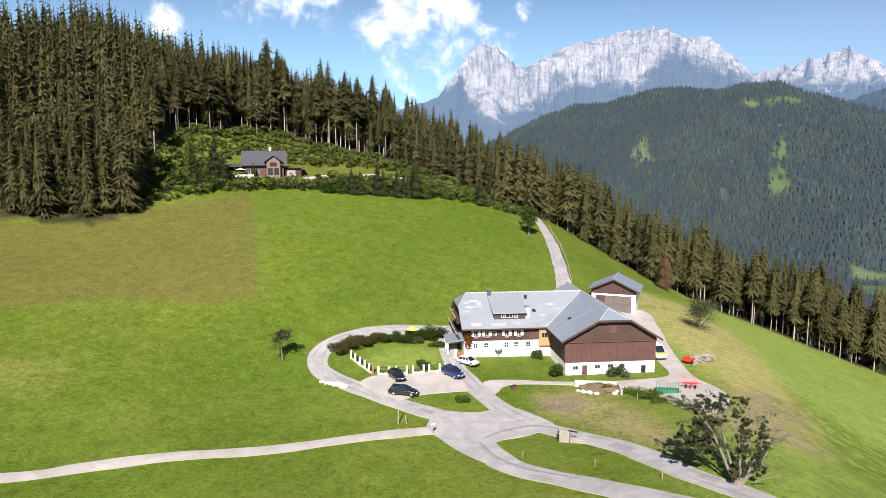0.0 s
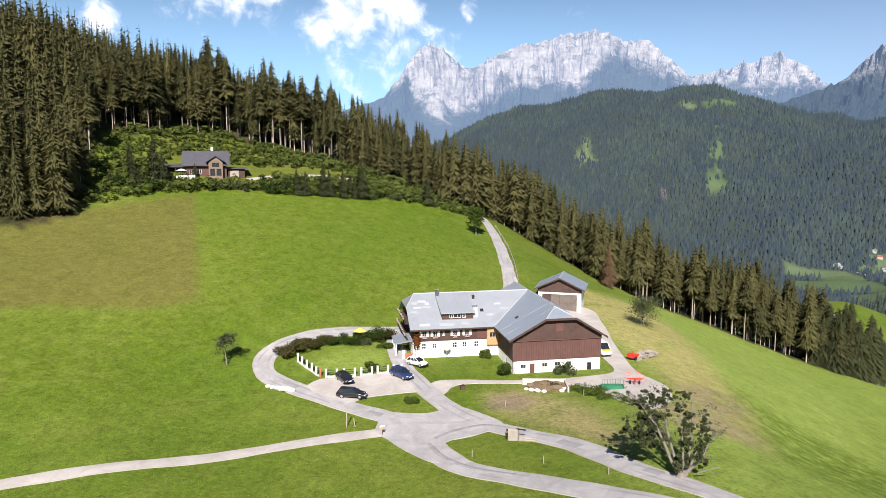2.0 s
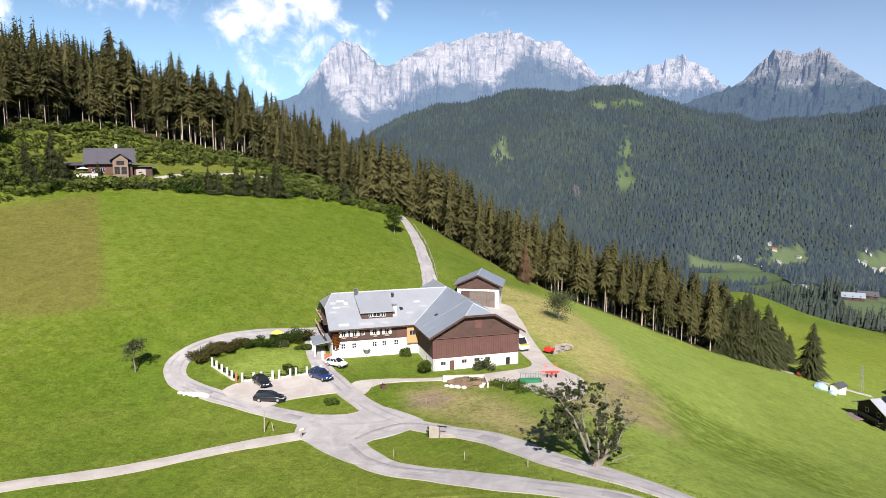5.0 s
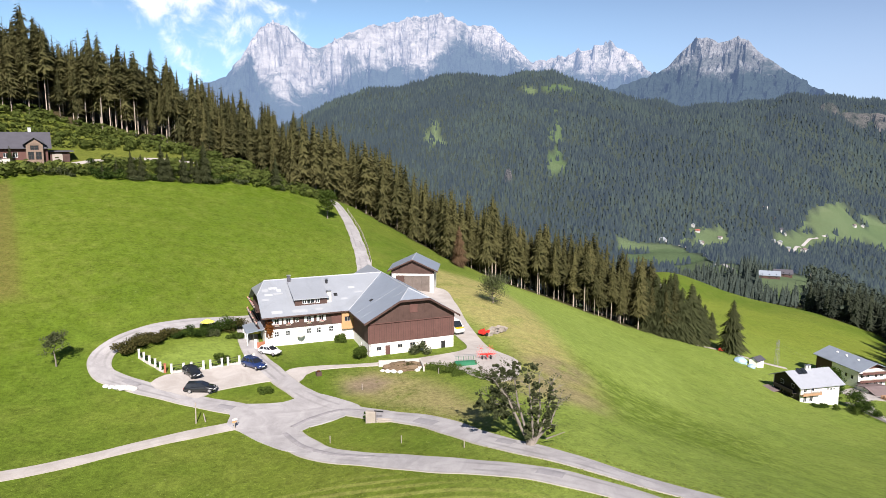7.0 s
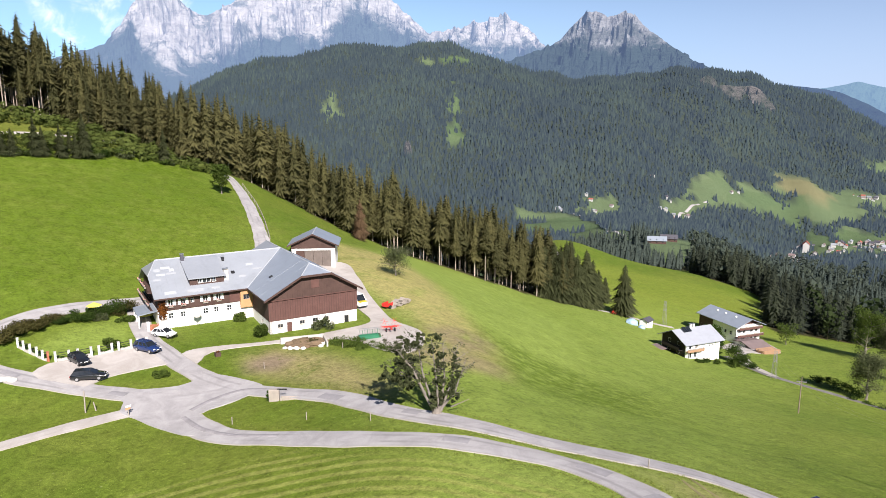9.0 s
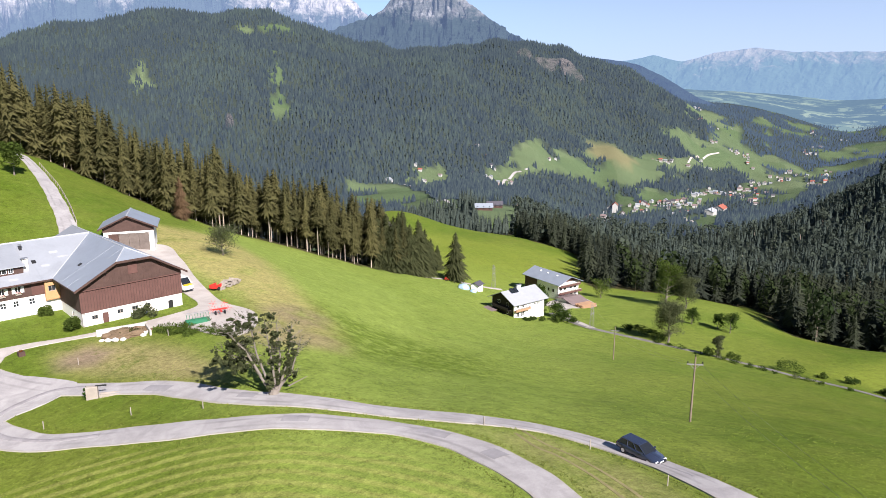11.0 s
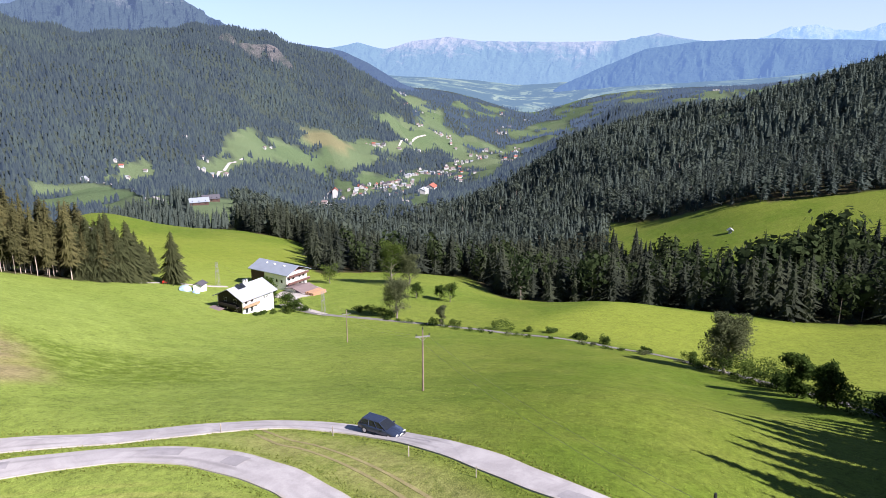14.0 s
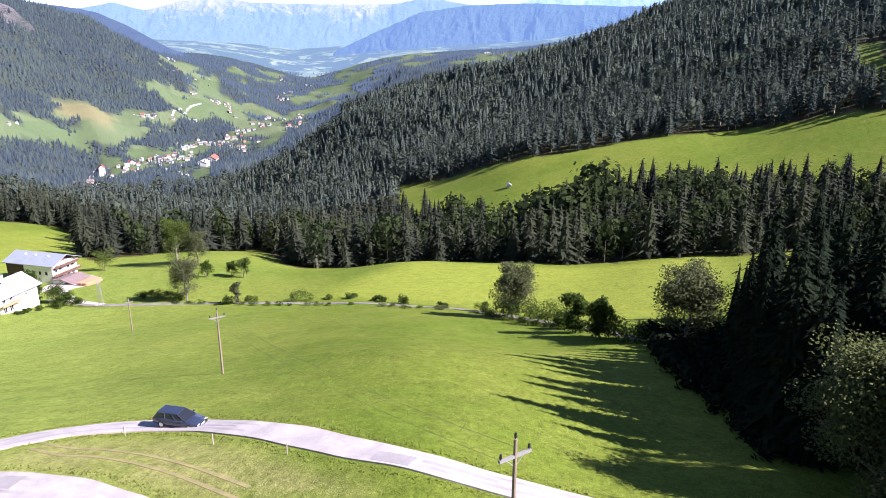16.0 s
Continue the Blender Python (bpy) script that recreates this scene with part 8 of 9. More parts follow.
def parasol(x, y, z, cloth, label, size=1.5):
    ob = thing("parasol", pose(x, y, z), label, "parasol")
    bm = bmesh.new()
    rod(bm, (0, 0, 0), (0, 0, 2.3), .035, sides=6)
    part("pole", bm, METAL, ob)
    bm = bmesh.new()
    bmesh.ops.create_cone(bm, cap_ends=False, segments=8, radius1=size, radius2=.05, depth=.55, matrix=Matrix.Translation((0, 0, 2.25)))
    part("canopy", bm, cloth, ob)
    return ob


parasol(1.9, 121.6, 2.2, YELLOW_CLOTH, "open yellow parasol at the farmhouse door", 1.3)
parasol(-5.6, 123.6, float(height(-5.6, 123.6)), YELLOW_CLOTH, "open pale yellow parasol in the garden", 1.2)
dish = thing("satellite_dish", pose(9.6, 118.6, float(height(9.6, 118.6)), 0, 0, 6), "grey satellite dish on a pole before the wall", "satellite dish")
bm = bmesh.new()
rod(bm, (0, .1, .6), (0, .1, 2.3), .04, sides=6)
part("pole", bm, METAL, dish)
bm = bmesh.new()
bmesh.ops.create_circle(bm, cap_ends=True, segments=24, radius=.66)
bmesh.ops.poke(bm, faces=bm.faces[:])
for v in bm.verts:
    v.co.z = .05 * (v.co.length / .66) ** 2
bmesh.ops.solidify(bm, geom=bm.faces[:], thickness=.03)
part("reflector", bm, CONCRETE, dish).matrix_local = pose(0, 0, 2.35, 84, 0, 0)
bm = bmesh.new()
rod(bm, (0, -.05, 1.75), (0, -.5, 2.1), .018, sides=6)
part("feed_arm", bm, METAL, dish)


def porch_gate():
    ob = thing("porch_gate", pose(3.0, 118.6, float(height(3.0, 118.6)), 0, 0, 6), "white gate pillars with a brick-red gate", "gate")
    for x in (-.9, .9):
        part("pillar", boxes(((x - .2, -.2, -.3), (x + .2, .2, 1.7)), bevel=.02), WHITE_PAINT, ob)
    for k in range(8):
        part("picket", boxes(((-.66 + k * .17, -.03, .1), (-.54 + k * .17, .03, 1.2))), BRICK_RED, ob)
    part("rail", boxes(((-.7, .03, .35), (.7, .07, .45)), ((-.7, .03, .9), (.7, .07, 1.0))), BRICK_RED, ob)
    return ob


porch_gate()

# ---- the hill house ----


def gable_house(ob, L, D, eave, rise, wall_mat, roof_mat, over=.8, base=-1.5, y0=0.0, gable_mat=None, roof_thick=.2, holes=(), side_holes=()):
    """Walls and roof of a plain house: ridge along x, front at y0."""
    part("wall", wall(L, base, eave, .35, list(holes)), wall_mat, ob).matrix_local = pose(0, y0, 0)
    part("wall", boxes(((0, y0 + D - .35, base), (L, y0 + D, eave))), wall_mat, ob)
    for k, x in enumerate((0, L)):
        d = Vector((1 if x == 0 else -1, 0, 0))
        part("gable", slab(bmesh.new(), [(x, y0 + .35, base), (x, y0 + D - .35, base), (x, y0 + D - .35, eave), (x, y0 + D / 2, eave + rise * (D / 2 - .2) / (D / 2)), (x, y0 + .35, eave)], .35, d), gable_mat or wall_mat, ob)
    q = rise / (D / 2) * over
    for y, s in ((y0 - over, 1), (y0 + D + over, -1)):
        part("roof", slab(bmesh.new(), [(-over, y, eave - q + .12), (L + over, y, eave - q + .12), (L + over, y0 + D / 2, eave + rise + .12), (-over, y0 + D / 2, eave + rise + .12)], roof_thick), roof_mat, ob)
    for hx0, hx1, hz0, hz1 in holes:
        window(ob, pose(hx0, y0 + .05, hz0), hx1 - hx0, hz1 - hz0, WHITE_PAINT, (1, 0))


BAY_WOOD = material("bay_boards", (0.20, 0.145, 0.11), 0.9, vary=0.4, scale=1.2, fine=10.0, bump=0.02, stain=0.3)
MAST_GREY = material("dull_steel", (0.22, 0.215, 0.21), 0.75, 0.2, vary=0.2)


def hill_house():
    ob = thing("hill_house", pose(-60.0, 213.4, 30.9, 0, 0, 14), "dark-roofed timber house with bay, terrace and garage", "house")
    gable_house(ob, 11.5, 9.0, 4.4, 3.5, RED_WOOD, ROOF_DARK, 1.0, -2.0, 0, RED_WOOD, .22, [(1.0, 2.2, 1.2, 2.4), (3.2, 4.4, 1.2, 2.6)])
    part("wall", wall(4.0, -2, 4.6, .3, [(.4, 1.8, .6, 2.7), (2.2, 3.6, .6, 2.7), (1.0, 3.0, 3.2, 4.4)]), BAY_WOOD, ob, "grey-brown timber bay").matrix_local = pose(6.4, -1.4, 0)
    part("wall", boxes(((6.4, -1.1, -2), (6.7, .2, 4.6))), GREY_WOOD, ob)
    part("wall", boxes(((10.1, -1.1, -2), (10.4, .2, 4.6))), GREY_WOOD, ob)
    for x, z, w, h in ((6.8, .6, 1.4, 2.1), (8.6, .6, 1.4, 2.1), (7.4, 3.2, 2.0, 1.2)):
        window(ob, pose(x, -1.35, z), w, h, DARK_WOOD, (1, 1))
    for s in (-1, 1):
        part("bay_roof", slab(bmesh.new(), [(8.4, -2.0, 6.6), (8.4 + s * 2.8, -2.0, 4.7), (8.4 + s * 2.8, 2.0, 4.9), (8.4, 4.2, 6.6)], .18), ROOF_DARK, ob)
    part("bay_gable", slab(bmesh.new(), [(6.4, -1.45, 4.6), (10.4, -1.45, 4.6), (8.4, -1.45, 6.2)], .2, Vector((0, 1, 0))), BAY_WOOD, ob)
    part("lean_to_roof", slab(bmesh.new(), [(-6.2, -.4, 3.4), (-.4, -.4, 3.4), (-.4, 6, 4.0), (-6.2, 6, 4.0)], .2), ROOF_DARK, ob)
    part("lean_to", boxes(((-5.8, 3.0, -1), (-.1, 5.6, 3.3))), DARK_WOOD, ob)
    for x in (-5.8, -3.0):
        part("post", boxes(((x, -.2, -1), (x + .2, 0, 3.4))), DARK_WOOD, ob)
    part("terrace", boxes(((-3.6, -3.4, -3.5), (2.6, 0, .1))), CONCRETE, ob)
    part("parapet", boxes(((-3.6, -3.5, .1), (2.6, -3.3, 1.0))), CONCRETE, ob)
    part("garage", boxes(((12.0, 1.0, -1.5), (16.8, 7.0, 2.6))), DARK_WOOD, ob, "dark garage")
    part("garage_roof", boxes(((11.4, .2, 2.62), (17.8, 7.6, 2.95))), ROOF_DARK, ob)
    part("garage_door", boxes(((12.5, .9, -.4), (15.0, .98, 2.1))), GREY_WOOD, ob)
    ch = part("chimney", boxes(((7.2, 5.0, 6.5), (7.9, 5.7, 9.1))), PLASTER, ob)
    part("cap", boxes(((7.1, 4.9, 9.12), (8.0, 5.8, 9.25))), METAL, ch)
    return ob


hill_house()
parasol(-60.6, 211.0, 31.2, CREAM_CLOTH, "open cream parasol on the terrace", 1.6)
road("track_hill_house", [(-43, 217), (-38, 221), (-30, 226), (-16, 232), (0, 236)], 2.0, GRAVEL, "pale driveway to the hill house", 0.1)

# ---- the two houses on the lower meadow ----


CHALET_SHEET = material("chalet_sheet", (0.345, 0.36, 0.40), 0.5, 0.1, vary=0.15, scale=0.6, fine=4.0, stain=0.15, spec=0.5)
# dark timber of the gable side, its colour blackened for shade
SHADED_BOARDS = material("shaded_boards", (0.030, 0.025, 0.022), 0.9, vary=0.4, scale=1.2, fine=10.0, bump=0.02)
HONEY = material("balcony_boards", (0.36, 0.22, 0.13), 0.8, vary=0.35, scale=0.9, fine=9.0, stain=0.3)


def chalet():
    ob = thing("chalet", pose(144.3, 146.9, -33.8, 0, 0, -2), "white house with pale sheet roof and timber gable", "house")
    gable_house(ob, 12.6, 10.6, 5.0, 2.5, PLASTER, CHALET_SHEET, 1.0, -3.5, 0, SHADED_BOARDS, .2, [(8.4, 9.2, 2.9, 3.6), (9.6, 10.4, 2.9, 3.6), (10.6, 11.2, 2.9, 3.6), (1.0, 2.2, .3, 2.0), (3.0, 4.2, .3, 2.0), (1.0, 2.0, 3.0, 4.4), (3.4, 4.4, 3.0, 4.4)])
    bal = part("balcony", boxes(((-.2, -1.2, 2.4), (5.8, 0, 2.55))), HONEY, ob, "honey-coloured timber balcony")
    part("railing", boxes(((-.2, -1.25, 2.55), (5.8, -1.17, 3.4))), HONEY, bal)
    part("flower_box", flower_box(5.6), [GREY_WOOD, BLOSSOM, LEAF_LOW], bal).matrix_local = pose(0, -1.1, 3.5)
    for z in (1.0, 3.4):
        for y in (2.5, 6.5):
            window(ob, pose(-.06, y + 1.2, z, 0, 0, -90), 1.2, 1.2, WHITE_PAINT, (1, 0))
    sb = part("side_balcony", boxes(((-1.3, 1.5, 2.3), (-.02, 9.0, 2.45))), SHADED_BOARDS, ob)
    part("railing", boxes(((-1.32, 1.5, 2.45), (-1.25, 9.0, 3.3))), SHADED_BOARDS, sb)
    for k, x in enumerate((2.2, 3.7)):
        panel = part("solar_panel", boxes(((0, 0, 0), (1.3, 2.0, .1))), CAR_GLASS, ob, "dark solar panel")
        panel.matrix_local = pose(x, 3.5, 7.0, 32, 0, 0)
    for x in (5.6, 6.6):
        ch = part("chimney", boxes(((x, 5.0, 6.5), (x + .6, 5.6, 8.6))), PLASTER, ob)
        part("cap", boxes(((x - .1, 4.9, 8.62), (x + .7, 5.7, 8.75))), METAL, ch)
    part("annex_roof", slab(bmesh.new(), [(-7.0, 6.6, 1.2), (-.8, 6.6, 1.6), (-.8, 11.6, 1.6), (-7.0, 11.6, 1.2)], .18), ROOF_BROWN, ob)
    part("annex", boxes(((-6.6, 7.0, -3), (-.1, 11.2, 1.1))), DARK_WOOD, ob)
    return ob


def guesthouse():
    ob = thing("guesthouse", pose(185.9, 166.8, -41.0, 0, 0, -4), "long white house with red balconies and grey roof", "house")
    D, Wd, E, R = 18.0, 10.4, 6.4, 8.6
    holes = [(x, x + 1.1, z, z + 1.3) for z in (.6, 3.4) for x in (1.0, 3.0, 6.2, 8.2)]
    part("wall", wall(Wd, -1.5, E, .35, holes), PLASTER, ob, "white gable wall")
    for a, b, c, d in holes:
        window(ob, pose(a, .05, c), b - a, d - c, WHITE_PAINT, (1, 0))
    part("gable", slab(bmesh.new(), [(0, 0, E), (Wd, 0, E), (Wd / 2, 0, R - .2)], .3, Vector((0, 1, 0))), RED_WOOD, ob, "red-brown timber gable")
    side = [(y, y + 1.0, 2.6, 3.8) for y in (2.0, 4.5, 7.0, 9.5)]
    part("wall", wall(D, -1.5, E - .2, .35, [(D - b, D - a, c, d) for a, b, c, d in side]), PLASTER, ob).matrix_local = pose(0, D, 0, 0, 0, -90)
    for a, b, c, d in side:
        window(ob, pose(.05, b, c, 0, 0, -90), b - a, d - c, DARK_WOOD, (1, 0))
    part("barn_wall", boxes(((-.15, 11.2, -1.5), (0.2, D, E - .2))), DARK_WOOD, ob)
    part("wall", boxes(((Wd - .35, .35, -1.5), (Wd, D, E - .2))), PLASTER, ob)
    part("wall", boxes(((.35, D - .35, -1.5), (Wd - .35, D, E))), PLASTER, ob)
    for s in (-1, 1):
        x = Wd / 2 + s * (Wd / 2 + 1.0)
        part("roof", slab(bmesh.new(), [(x, -1.6, E - .3), (x, D + .8, E - .3), (Wd / 2, D + .8, R), (Wd / 2, -1.6, R)], .2), SHEET_BLUE, ob)
    for z, inset in ((2.3, 0.0), (4.9, .6)):
        bal = part("balcony", boxes(((inset - .4, -1.3, z), (Wd - inset + .4, 0, z + .15))), RED_WOOD, ob, "red-brown timber balcony")
        part("railing", boxes(((inset - .4, -1.36, z + .15), (Wd - inset + .4, -1.28, z + 1.05))), RED_WOOD, bal)
        part("flower_box", flower_box(Wd - 2 * inset), [GREY_WOOD, BLOSSOM, LEAF_LOW], bal).matrix_local = pose(inset, -1.3, z + 1.15)
    for y in (4, 9, 13):
        q = R - .9
        part("roof_light", boxes(((-.6, -.4, 0), (.6, .4, .3))), WHITE_PAINT, ob).matrix_local = pose(Wd / 2 - 1.5, y, q, 0, -20, 90)
    return ob


def carport():
    ob = thing("carport", pose(182.6, 157.2, -41.6, 0, 0, -8), "open carport with a brown sheet roof", "carport")
    part("roof", slab(bmesh.new(), [(-.6, -.8, 2.5), (7.6, -.8, 2.5), (7.6, 4.2, 3.6), (-.6, 4.2, 3.6)], .18), ROOF_BROWN, ob)
    part("roof", slab(bmesh.new(), [(-.6, 4.2, 3.6), (7.6, 4.2, 3.6), (7.6, 8.6, 2.7), (-.6, 8.6, 2.7)], .18), ROOF_BROWN, ob)
    for x in (0, 2.3, 4.6, 6.9):
        part("post", boxes(((x, 0, -1), (x + .25, .25, 2.5))), DARK_WOOD, ob)
    part("rear_wall", boxes(((0, 7.8, -1), (7.1, 8.0, 2.8))), PLASTER, ob)
    part("side_wall", boxes(((-.02, 3.0, -1), (.2, 7.8, 2.9))), PLASTER, ob)
    part("side_wall", boxes(((6.9, 3.0, -1), (7.12, 7.8, 2.9))), DARK_WOOD, ob)
    return ob


chalet()
guesthouse()
carport()
yard("pavement_house", [(178, 152), (183, 150), (190, 152), (196, 160), (200, 170), (196, 163), (184, 166), (178, 164), (172, 160)], GRAVEL, "pale gravel drive between the houses", 0.1)
road("track_house", [(158, 128), (163, 140), (172, 152), (182, 155), (192, 158), (198, 168), (201, 180)], 3.0, GRAVEL, "pale drive round the lower houses", 0.1)
road("track_rear", [(176, 186), (168, 190), (158, 198), (150, 200)], 2.2, GRAVEL, "narrow track behind the lower houses", 0.1)
stack_rnd = random.Random(17)
stack = thing("timber_stack", place(183.6, 151.6, -8), "stacks of pale sawn timber beside the carport", "timber")
for k in range(46):
    lvl = k // 9
    part("plank", boxes(((-3.2 + stack_rnd.uniform(-.4, .4), 0, 0), (3.0 + stack_rnd.uniform(-.4, .4), .32, .2))), HONEY, stack).matrix_local = pose(0, -1.8 + (k % 9) * .42, .1 + lvl * .24, 0, 0, stack_rnd.uniform(-2, 2))
hut = thing("garden_hut", place(158.6, 179.8, 20), "small white hut with a dark roof", "hut")
gable_house(hut, 3.6, 3.0, 2.2, .8, PLASTER, ROOF_DARK, .4, -1.2, 0, PLASTER, .12, [(.5, 1.2, .8, 1.6)])
for x, y, r, mat, label in ((154.6, 183.0, 2.1, BLUE_PLASTIC, "grey-blue covered heap behind the house"), (155.2, 178.6, 1.2, BLUE_PLASTIC, "small blue covered heap")):
    bm = bmesh.new()
    bmesh.ops.create_icosphere(bm, subdivisions=3, radius=r)
    for v in bm.verts:
        v.co *= 1 + .12 * noise.noise(v.co * 1.2)
        v.co.z *= .75
    ob = part("covered_heap", bm, mat, None)
    ob.matrix_world = place(x, y, 0, .2)
    tagged(ob, label, "heap")
red = thing("red_cart", place(157.5, 196.0, 20), "small red cart beside the solitary spruce", "cart")
part("body", boxes(((-1.0, -.6, .3), (1.0, .6, 1.2)), bevel=.1), RED_PAINT, red)
part("tailboard", boxes(((-1.08, -.5, .4), (-1.0, .5, 1.0))), RED_PAINT, red)

# ---- power line ----


POLE_WOOD = material("weathered_pole", (0.20, 0.155, 0.12), 0.95, vary=0.35, scale=1.0, fine=8.0, bump=0.01, stain=0.3)


def pole(x, y, h, label):
    ob = thing("power_pole", place(x, y, -46), label, "pole", "power poles")
    bm = bmesh.new()
    rod(bm, (0, 0, -.6), (0, 0, h), .14, .09, 10)
    part("post", bm, POLE_WOOD, ob)
    part("crossarm", boxes(((-.95, -.07, h - 1.0), (.95, .07, h - .85))), MAST_GREY, ob)
    for sgn in (-1, 1):
        bm = bmesh.new()
        rod(bm, (sgn * .6, .0, h - .95), (sgn * .08, 0, h - 1.45), .025, sides=5)
        part("brace", bm, METAL, ob)
    for px, pz in ((-.85, h - .86), (.85, h - .86), (0, h)):
        bm = bmesh.new()
        rod(bm, (px, 0, pz), (px, 0, pz + .12), .025, sides=6)
        rod(bm, (px, 0, pz + .1), (px, 0, pz + .32), .08, .06, 8)
        part("insulator", bm, BLACK_METAL, ob)
    return Vector((x, y, float(height(x, y)) + h + .25))


POLES = [(30.3, 3.65, 8.7), (72.8, 43.4, 8.4), (123.4, 93.4, 7.8)]
tops = [pole(x, y, h, "weathered wooden power pole with a steel crossarm") for x, y, h in POLES]


def lattice_mast(x, y, h):
    ob = thing("lattice_mast", place(x, y, 20), "grey steel lattice mast of the power line", "mast", "lattice masts")
    for sx in (-1, 1):
        for sy in (-1, 1):
            bm = bmesh.new()
            rod(bm, (sx * .6, sy * .6, -.4), (sx * .28, sy * .28, h), .04, sides=5)
            part("leg", bm, MAST_GREY, ob)
    for k in range(7):
        a, b = k / 7, (k + 1) / 7
        wa, wb = .6 - .32 * a, .6 - .32 * b
        for sx, sy, ex, ey in ((-1, -1, 1, -1), (1, -1, 1, 1), (1, 1, -1, 1), (-1, 1, -1, -1)):
            bm = bmesh.new()
            rod(bm, (sx * wa, sy * wa, h * a), (ex * wb, ey * wb, h * b), .022, sides=4)
            part("brace", bm, MAST_GREY, ob)
    for z in (h * .62, h * .86):
        part("crossarm", boxes(((-1.2, -.07, z), (1.2, .07, z + .14))), MAST_GREY, ob)
    return Vector((x, y, float(height(x, y)) + h))


tops.append(lattice_mast(155.8, 126.2, 8.0))
tops.append(lattice_mast(174.0, 188.5, 9.0))
WIRE = material("wire", (0.25, 0.24, 0.23), 0.5, 0.6, vary=0.1)
for a, b in zip(tops, tops[1:]):
    for off in (-.78, .78):
        side = Vector((b.y - a.y, a.x - b.x, 0)).normalized() * off
        pts = [a.lerp(b, k / 14) + side + Vector((0, 0, -1.2 - (b - a).length * .06 * (k / 14) * (1 - k / 14))) for k in range(15)]
        bm = bmesh.new()
        across = side.normalized() * .009
        rings = [[bm.verts.new(p + o) for o in (across, -across, Vector((0, 0, .014)))] for p in pts]
        for r0, r1 in zip(rings, rings[1:]):
            for k in range(3):
                bm.faces.new((r0[k], r0[k - 2], r1[k - 2], r1[k]))
        w = part("power_line", bm, WIRE, None)
        tagged(w, "thin grey cable between the power poles", "cable", "power cables")

# ---- valley: hamlets and the village ----
VILLAGE_ROOFS = [ROOF_BROWN, ROOF_DARK, material("red_roof_tiles", (0.30, 0.10, 0.07), 0.8, vary=0.3, scale=0.2, fine=2.0), SHEET_ROOF]


VILLAGE_WALL = material("village_plaster", (0.42, 0.415, 0.40), 0.9, vary=0.15, scale=0.1, fine=0.6)


def far_house(x, y, L, D, E, R, roof, turn, label, group, wall_mat=VILLAGE_WALL):
    ob = thing("village_house", place(x, y, turn), label, "house", group)
    bm = boxes(((-L / 2, -D / 2, -4), (L / 2, D / 2, E)))
    for s in (-1, 1):
        slab(bm, [(s * L / 2, -D / 2, E), (s * L / 2, D / 2, E), (s * L / 2, 0, R)], .3, Vector((-s, 0, 0)))
    part("wall", bm, wall_mat, ob)
    bm = bmesh.new()
    for s in (-1, 1):
        slab(bm, [(-L / 2 - 1, s * (D / 2 + 1), E - .4), (L / 2 + 1, s * (D / 2 + 1), E - .4), (L / 2 + 1, 0, R + .2), (-L / 2 - 1, 0, R + .2)], .3)
    part("roof", bm, roof, ob)
    for k in range(3):
        for z in (1.2, 3.9):
            part("window", boxes(((-L * .33 + k * L * .33 - .6, -D / 2 - .05, z), (-L * .33 + k * L * .33 + .6, -D / 2 + .02, z + 1.3))), CAR_GLASS, ob)
    return ob


models = [far_house(1250, 975, 13, 10, 6, 9.5, VILLAGE_ROOFS[k], 20 + 50 * k, "white village house with a %s roof" % n, "village houses") for k, n in enumerate(("brown", "dark", "red", "grey sheet"))]
town = random.Random(41)
models[1].matrix_world, models[2].matrix_world, models[3].matrix_world = place(1302, 925, 30), place(1330, 950, 70), place(1392, 898, 10)
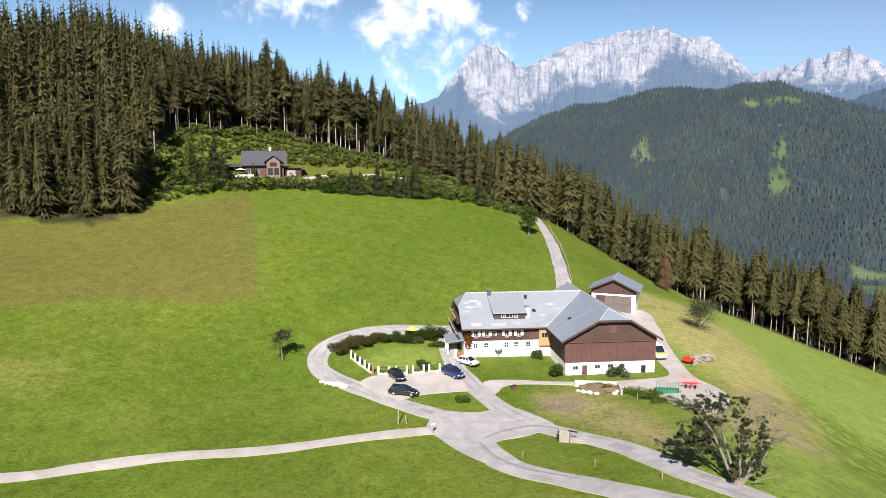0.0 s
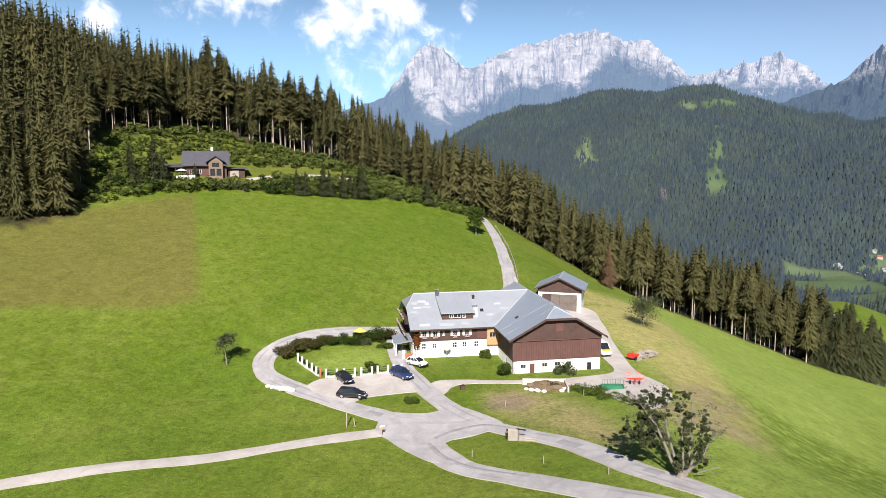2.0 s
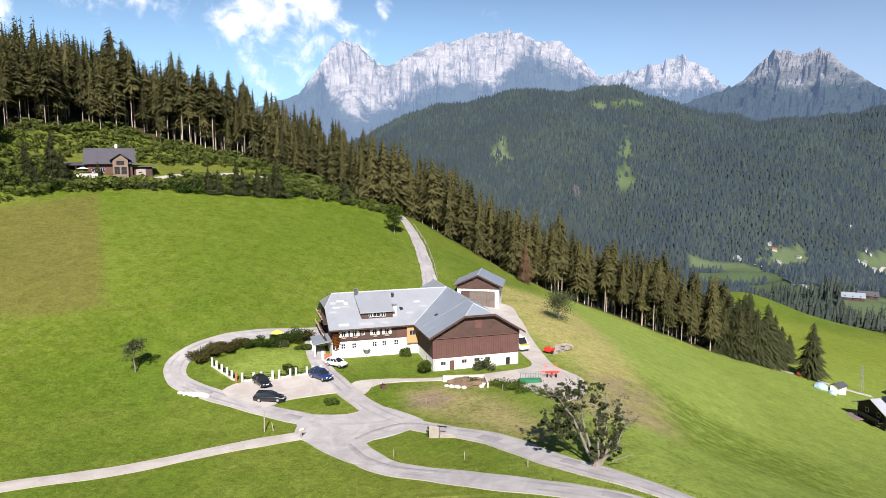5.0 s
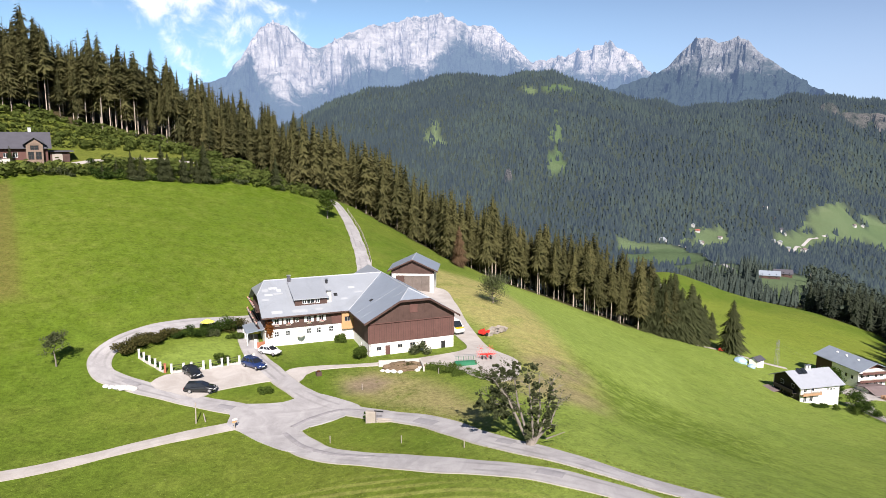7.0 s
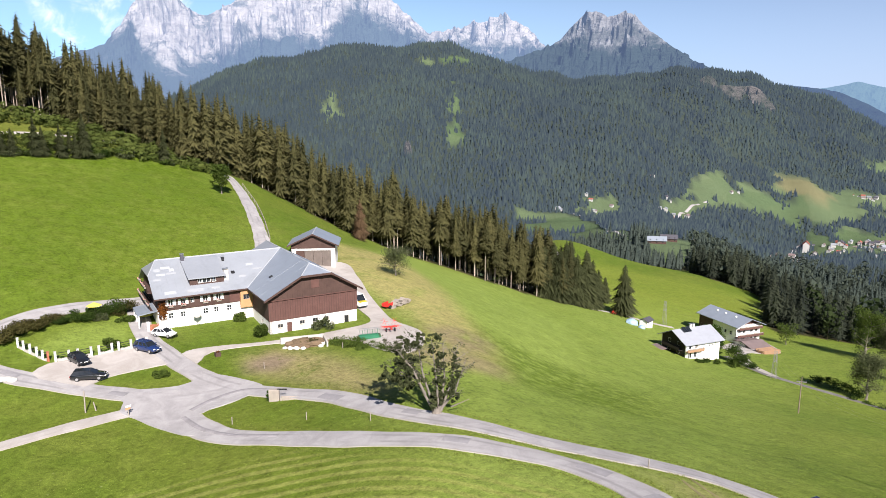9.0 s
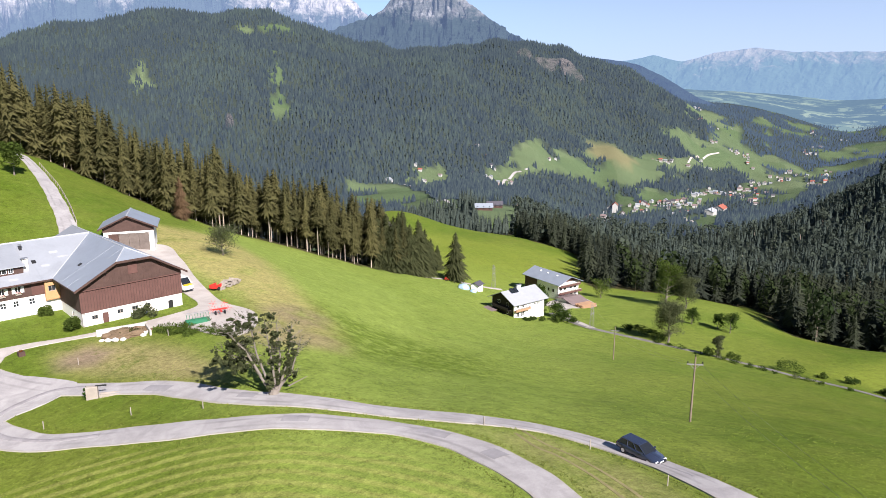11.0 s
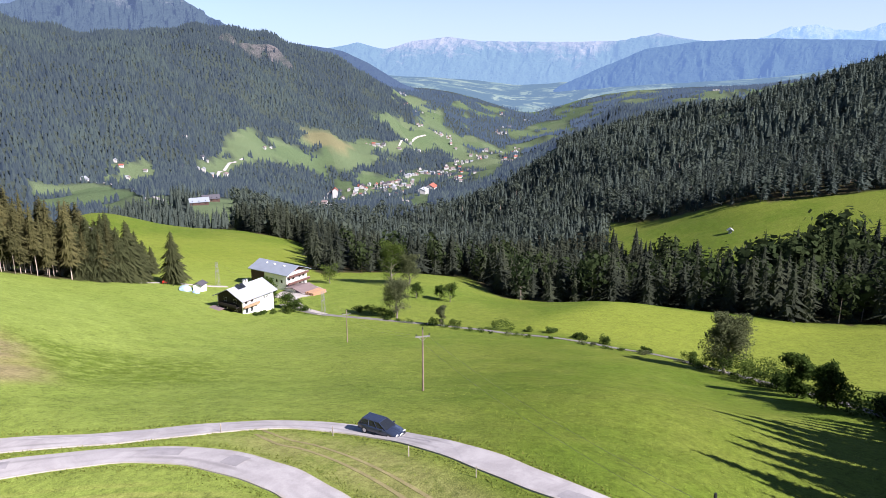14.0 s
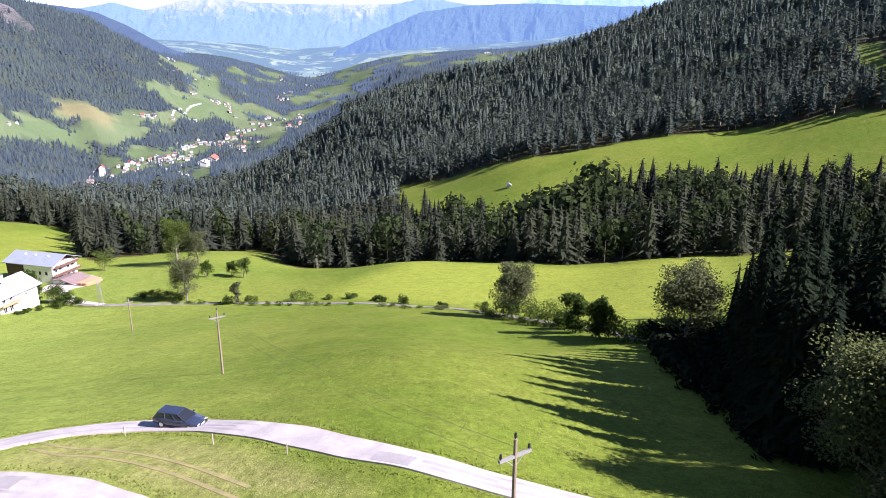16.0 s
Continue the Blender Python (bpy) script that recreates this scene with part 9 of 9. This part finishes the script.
# village clusters down the valley, then hamlets: centre and number of houses
VILLAGE = [(973, 771, 6), (1251, 961, 4), (1283, 910, 10), (1395, 939, 12), (1427, 919, 10), (1353, 849, 6), (1572, 951, 8), (1667, 964, 10), (1777, 971, 8), (1792, 943, 8), (1558, 804, 5), (1817, 966, 8), (1864, 945, 5), (2091, 999, 8), (2182, 1012, 4), (2040, 889, 6), (2348, 993, 4)]
HAMLETS = [(1721, 1170, 7), (1774, 1155, 6), (1908, 1168, 4), (1350, 1217, 2), (2157, 1218, 6), (2183, 1187, 5), (2108, 1124, 4), (2607, 1628, 5), (2279, 1398, 4), (2447, 1397, 2), (3034, 1361, 5), (2764, 1200, 3), (2634, 1178, 8), (3041, 1201, 2), (2129, 1259, 3), (2831, 384, 5), (1053, 1153, 4), (960, 1085, 3), (964, 1055, 7), (815, 1095, 3), (839, 1082, 2), (754, 1095, 2), (1160, 115, 4)]
for spread, sites in ((34, VILLAGE), (26, HAMLETS)):
    for cx, cy, n in sites:
        for _ in range(n * 3 // 2 if sites is VILLAGE else n):
            x, y = cx + town.gauss(0, .75) * spread, cy + town.gauss(0, .5) * spread
            s = town.uniform(.45, .8)
            c = copy_thing(models[town.choice((0, 0, 1, 2, 3, 3))], place(x, y, town.choice((20, 35, 110, 125)) + town.uniform(-8, 8)))
            c.scale = (s, s, s)
far_house(1250, 962, 16, 12, 14, 20, VILLAGE_ROOFS[2], 40, "tall white village inn with a red roof", "village houses")
far_house(1475, 841, 36, 24, 8, 15, VILLAGE_ROOFS[2], 15, "large village hall with a broad red roof", "village houses")
far_house(1305, 766, 28, 20, 7, 11, SHEET_PALE, 15, "long village hall with a white roof", "village houses")
far_house(568, 636, 22, 10, 4, 8, SHEET_BLUE, -35, "long farm building with a grey sheet roof", "valley farms", DARK_WOOD)
far_house(622, 674, 20, 10, 4, 8, VILLAGE_ROOFS[1], -35, "long farm building with a dark roof", "valley farms", DARK_WOOD)
far_house(470, 49.5, 2.4, 2.0, 2.4, 3.2, SHEET_PALE, 10, "small white hut on the hillside meadow", "valley farms")
road("track_terrace", [(1756, 1133), (1791, 1130), (1985, 1204), (2056, 1193)], 5.0, GRAVEL, "pale lane between the valley hamlets", 1.0)
road("track_hall", [(1259, 795), (1196, 739), (1117, 675)], 6.0, GRAVEL, "pale drive below the village halls", 1.0)
road("track_hump", [(738, 1062), (747, 1031), (694, 911), (603, 758), (582, 708)], 4.5, ASPHALT, "pale lane over the valley meadow", 0.15)
road("track_farm_valley", [(988, 1049), (1039, 1089), (1088, 1120), (1145, 1153), (1174, 1158)], 5.0, ASPHALT, "pale farm lane in the valley", 0.8)
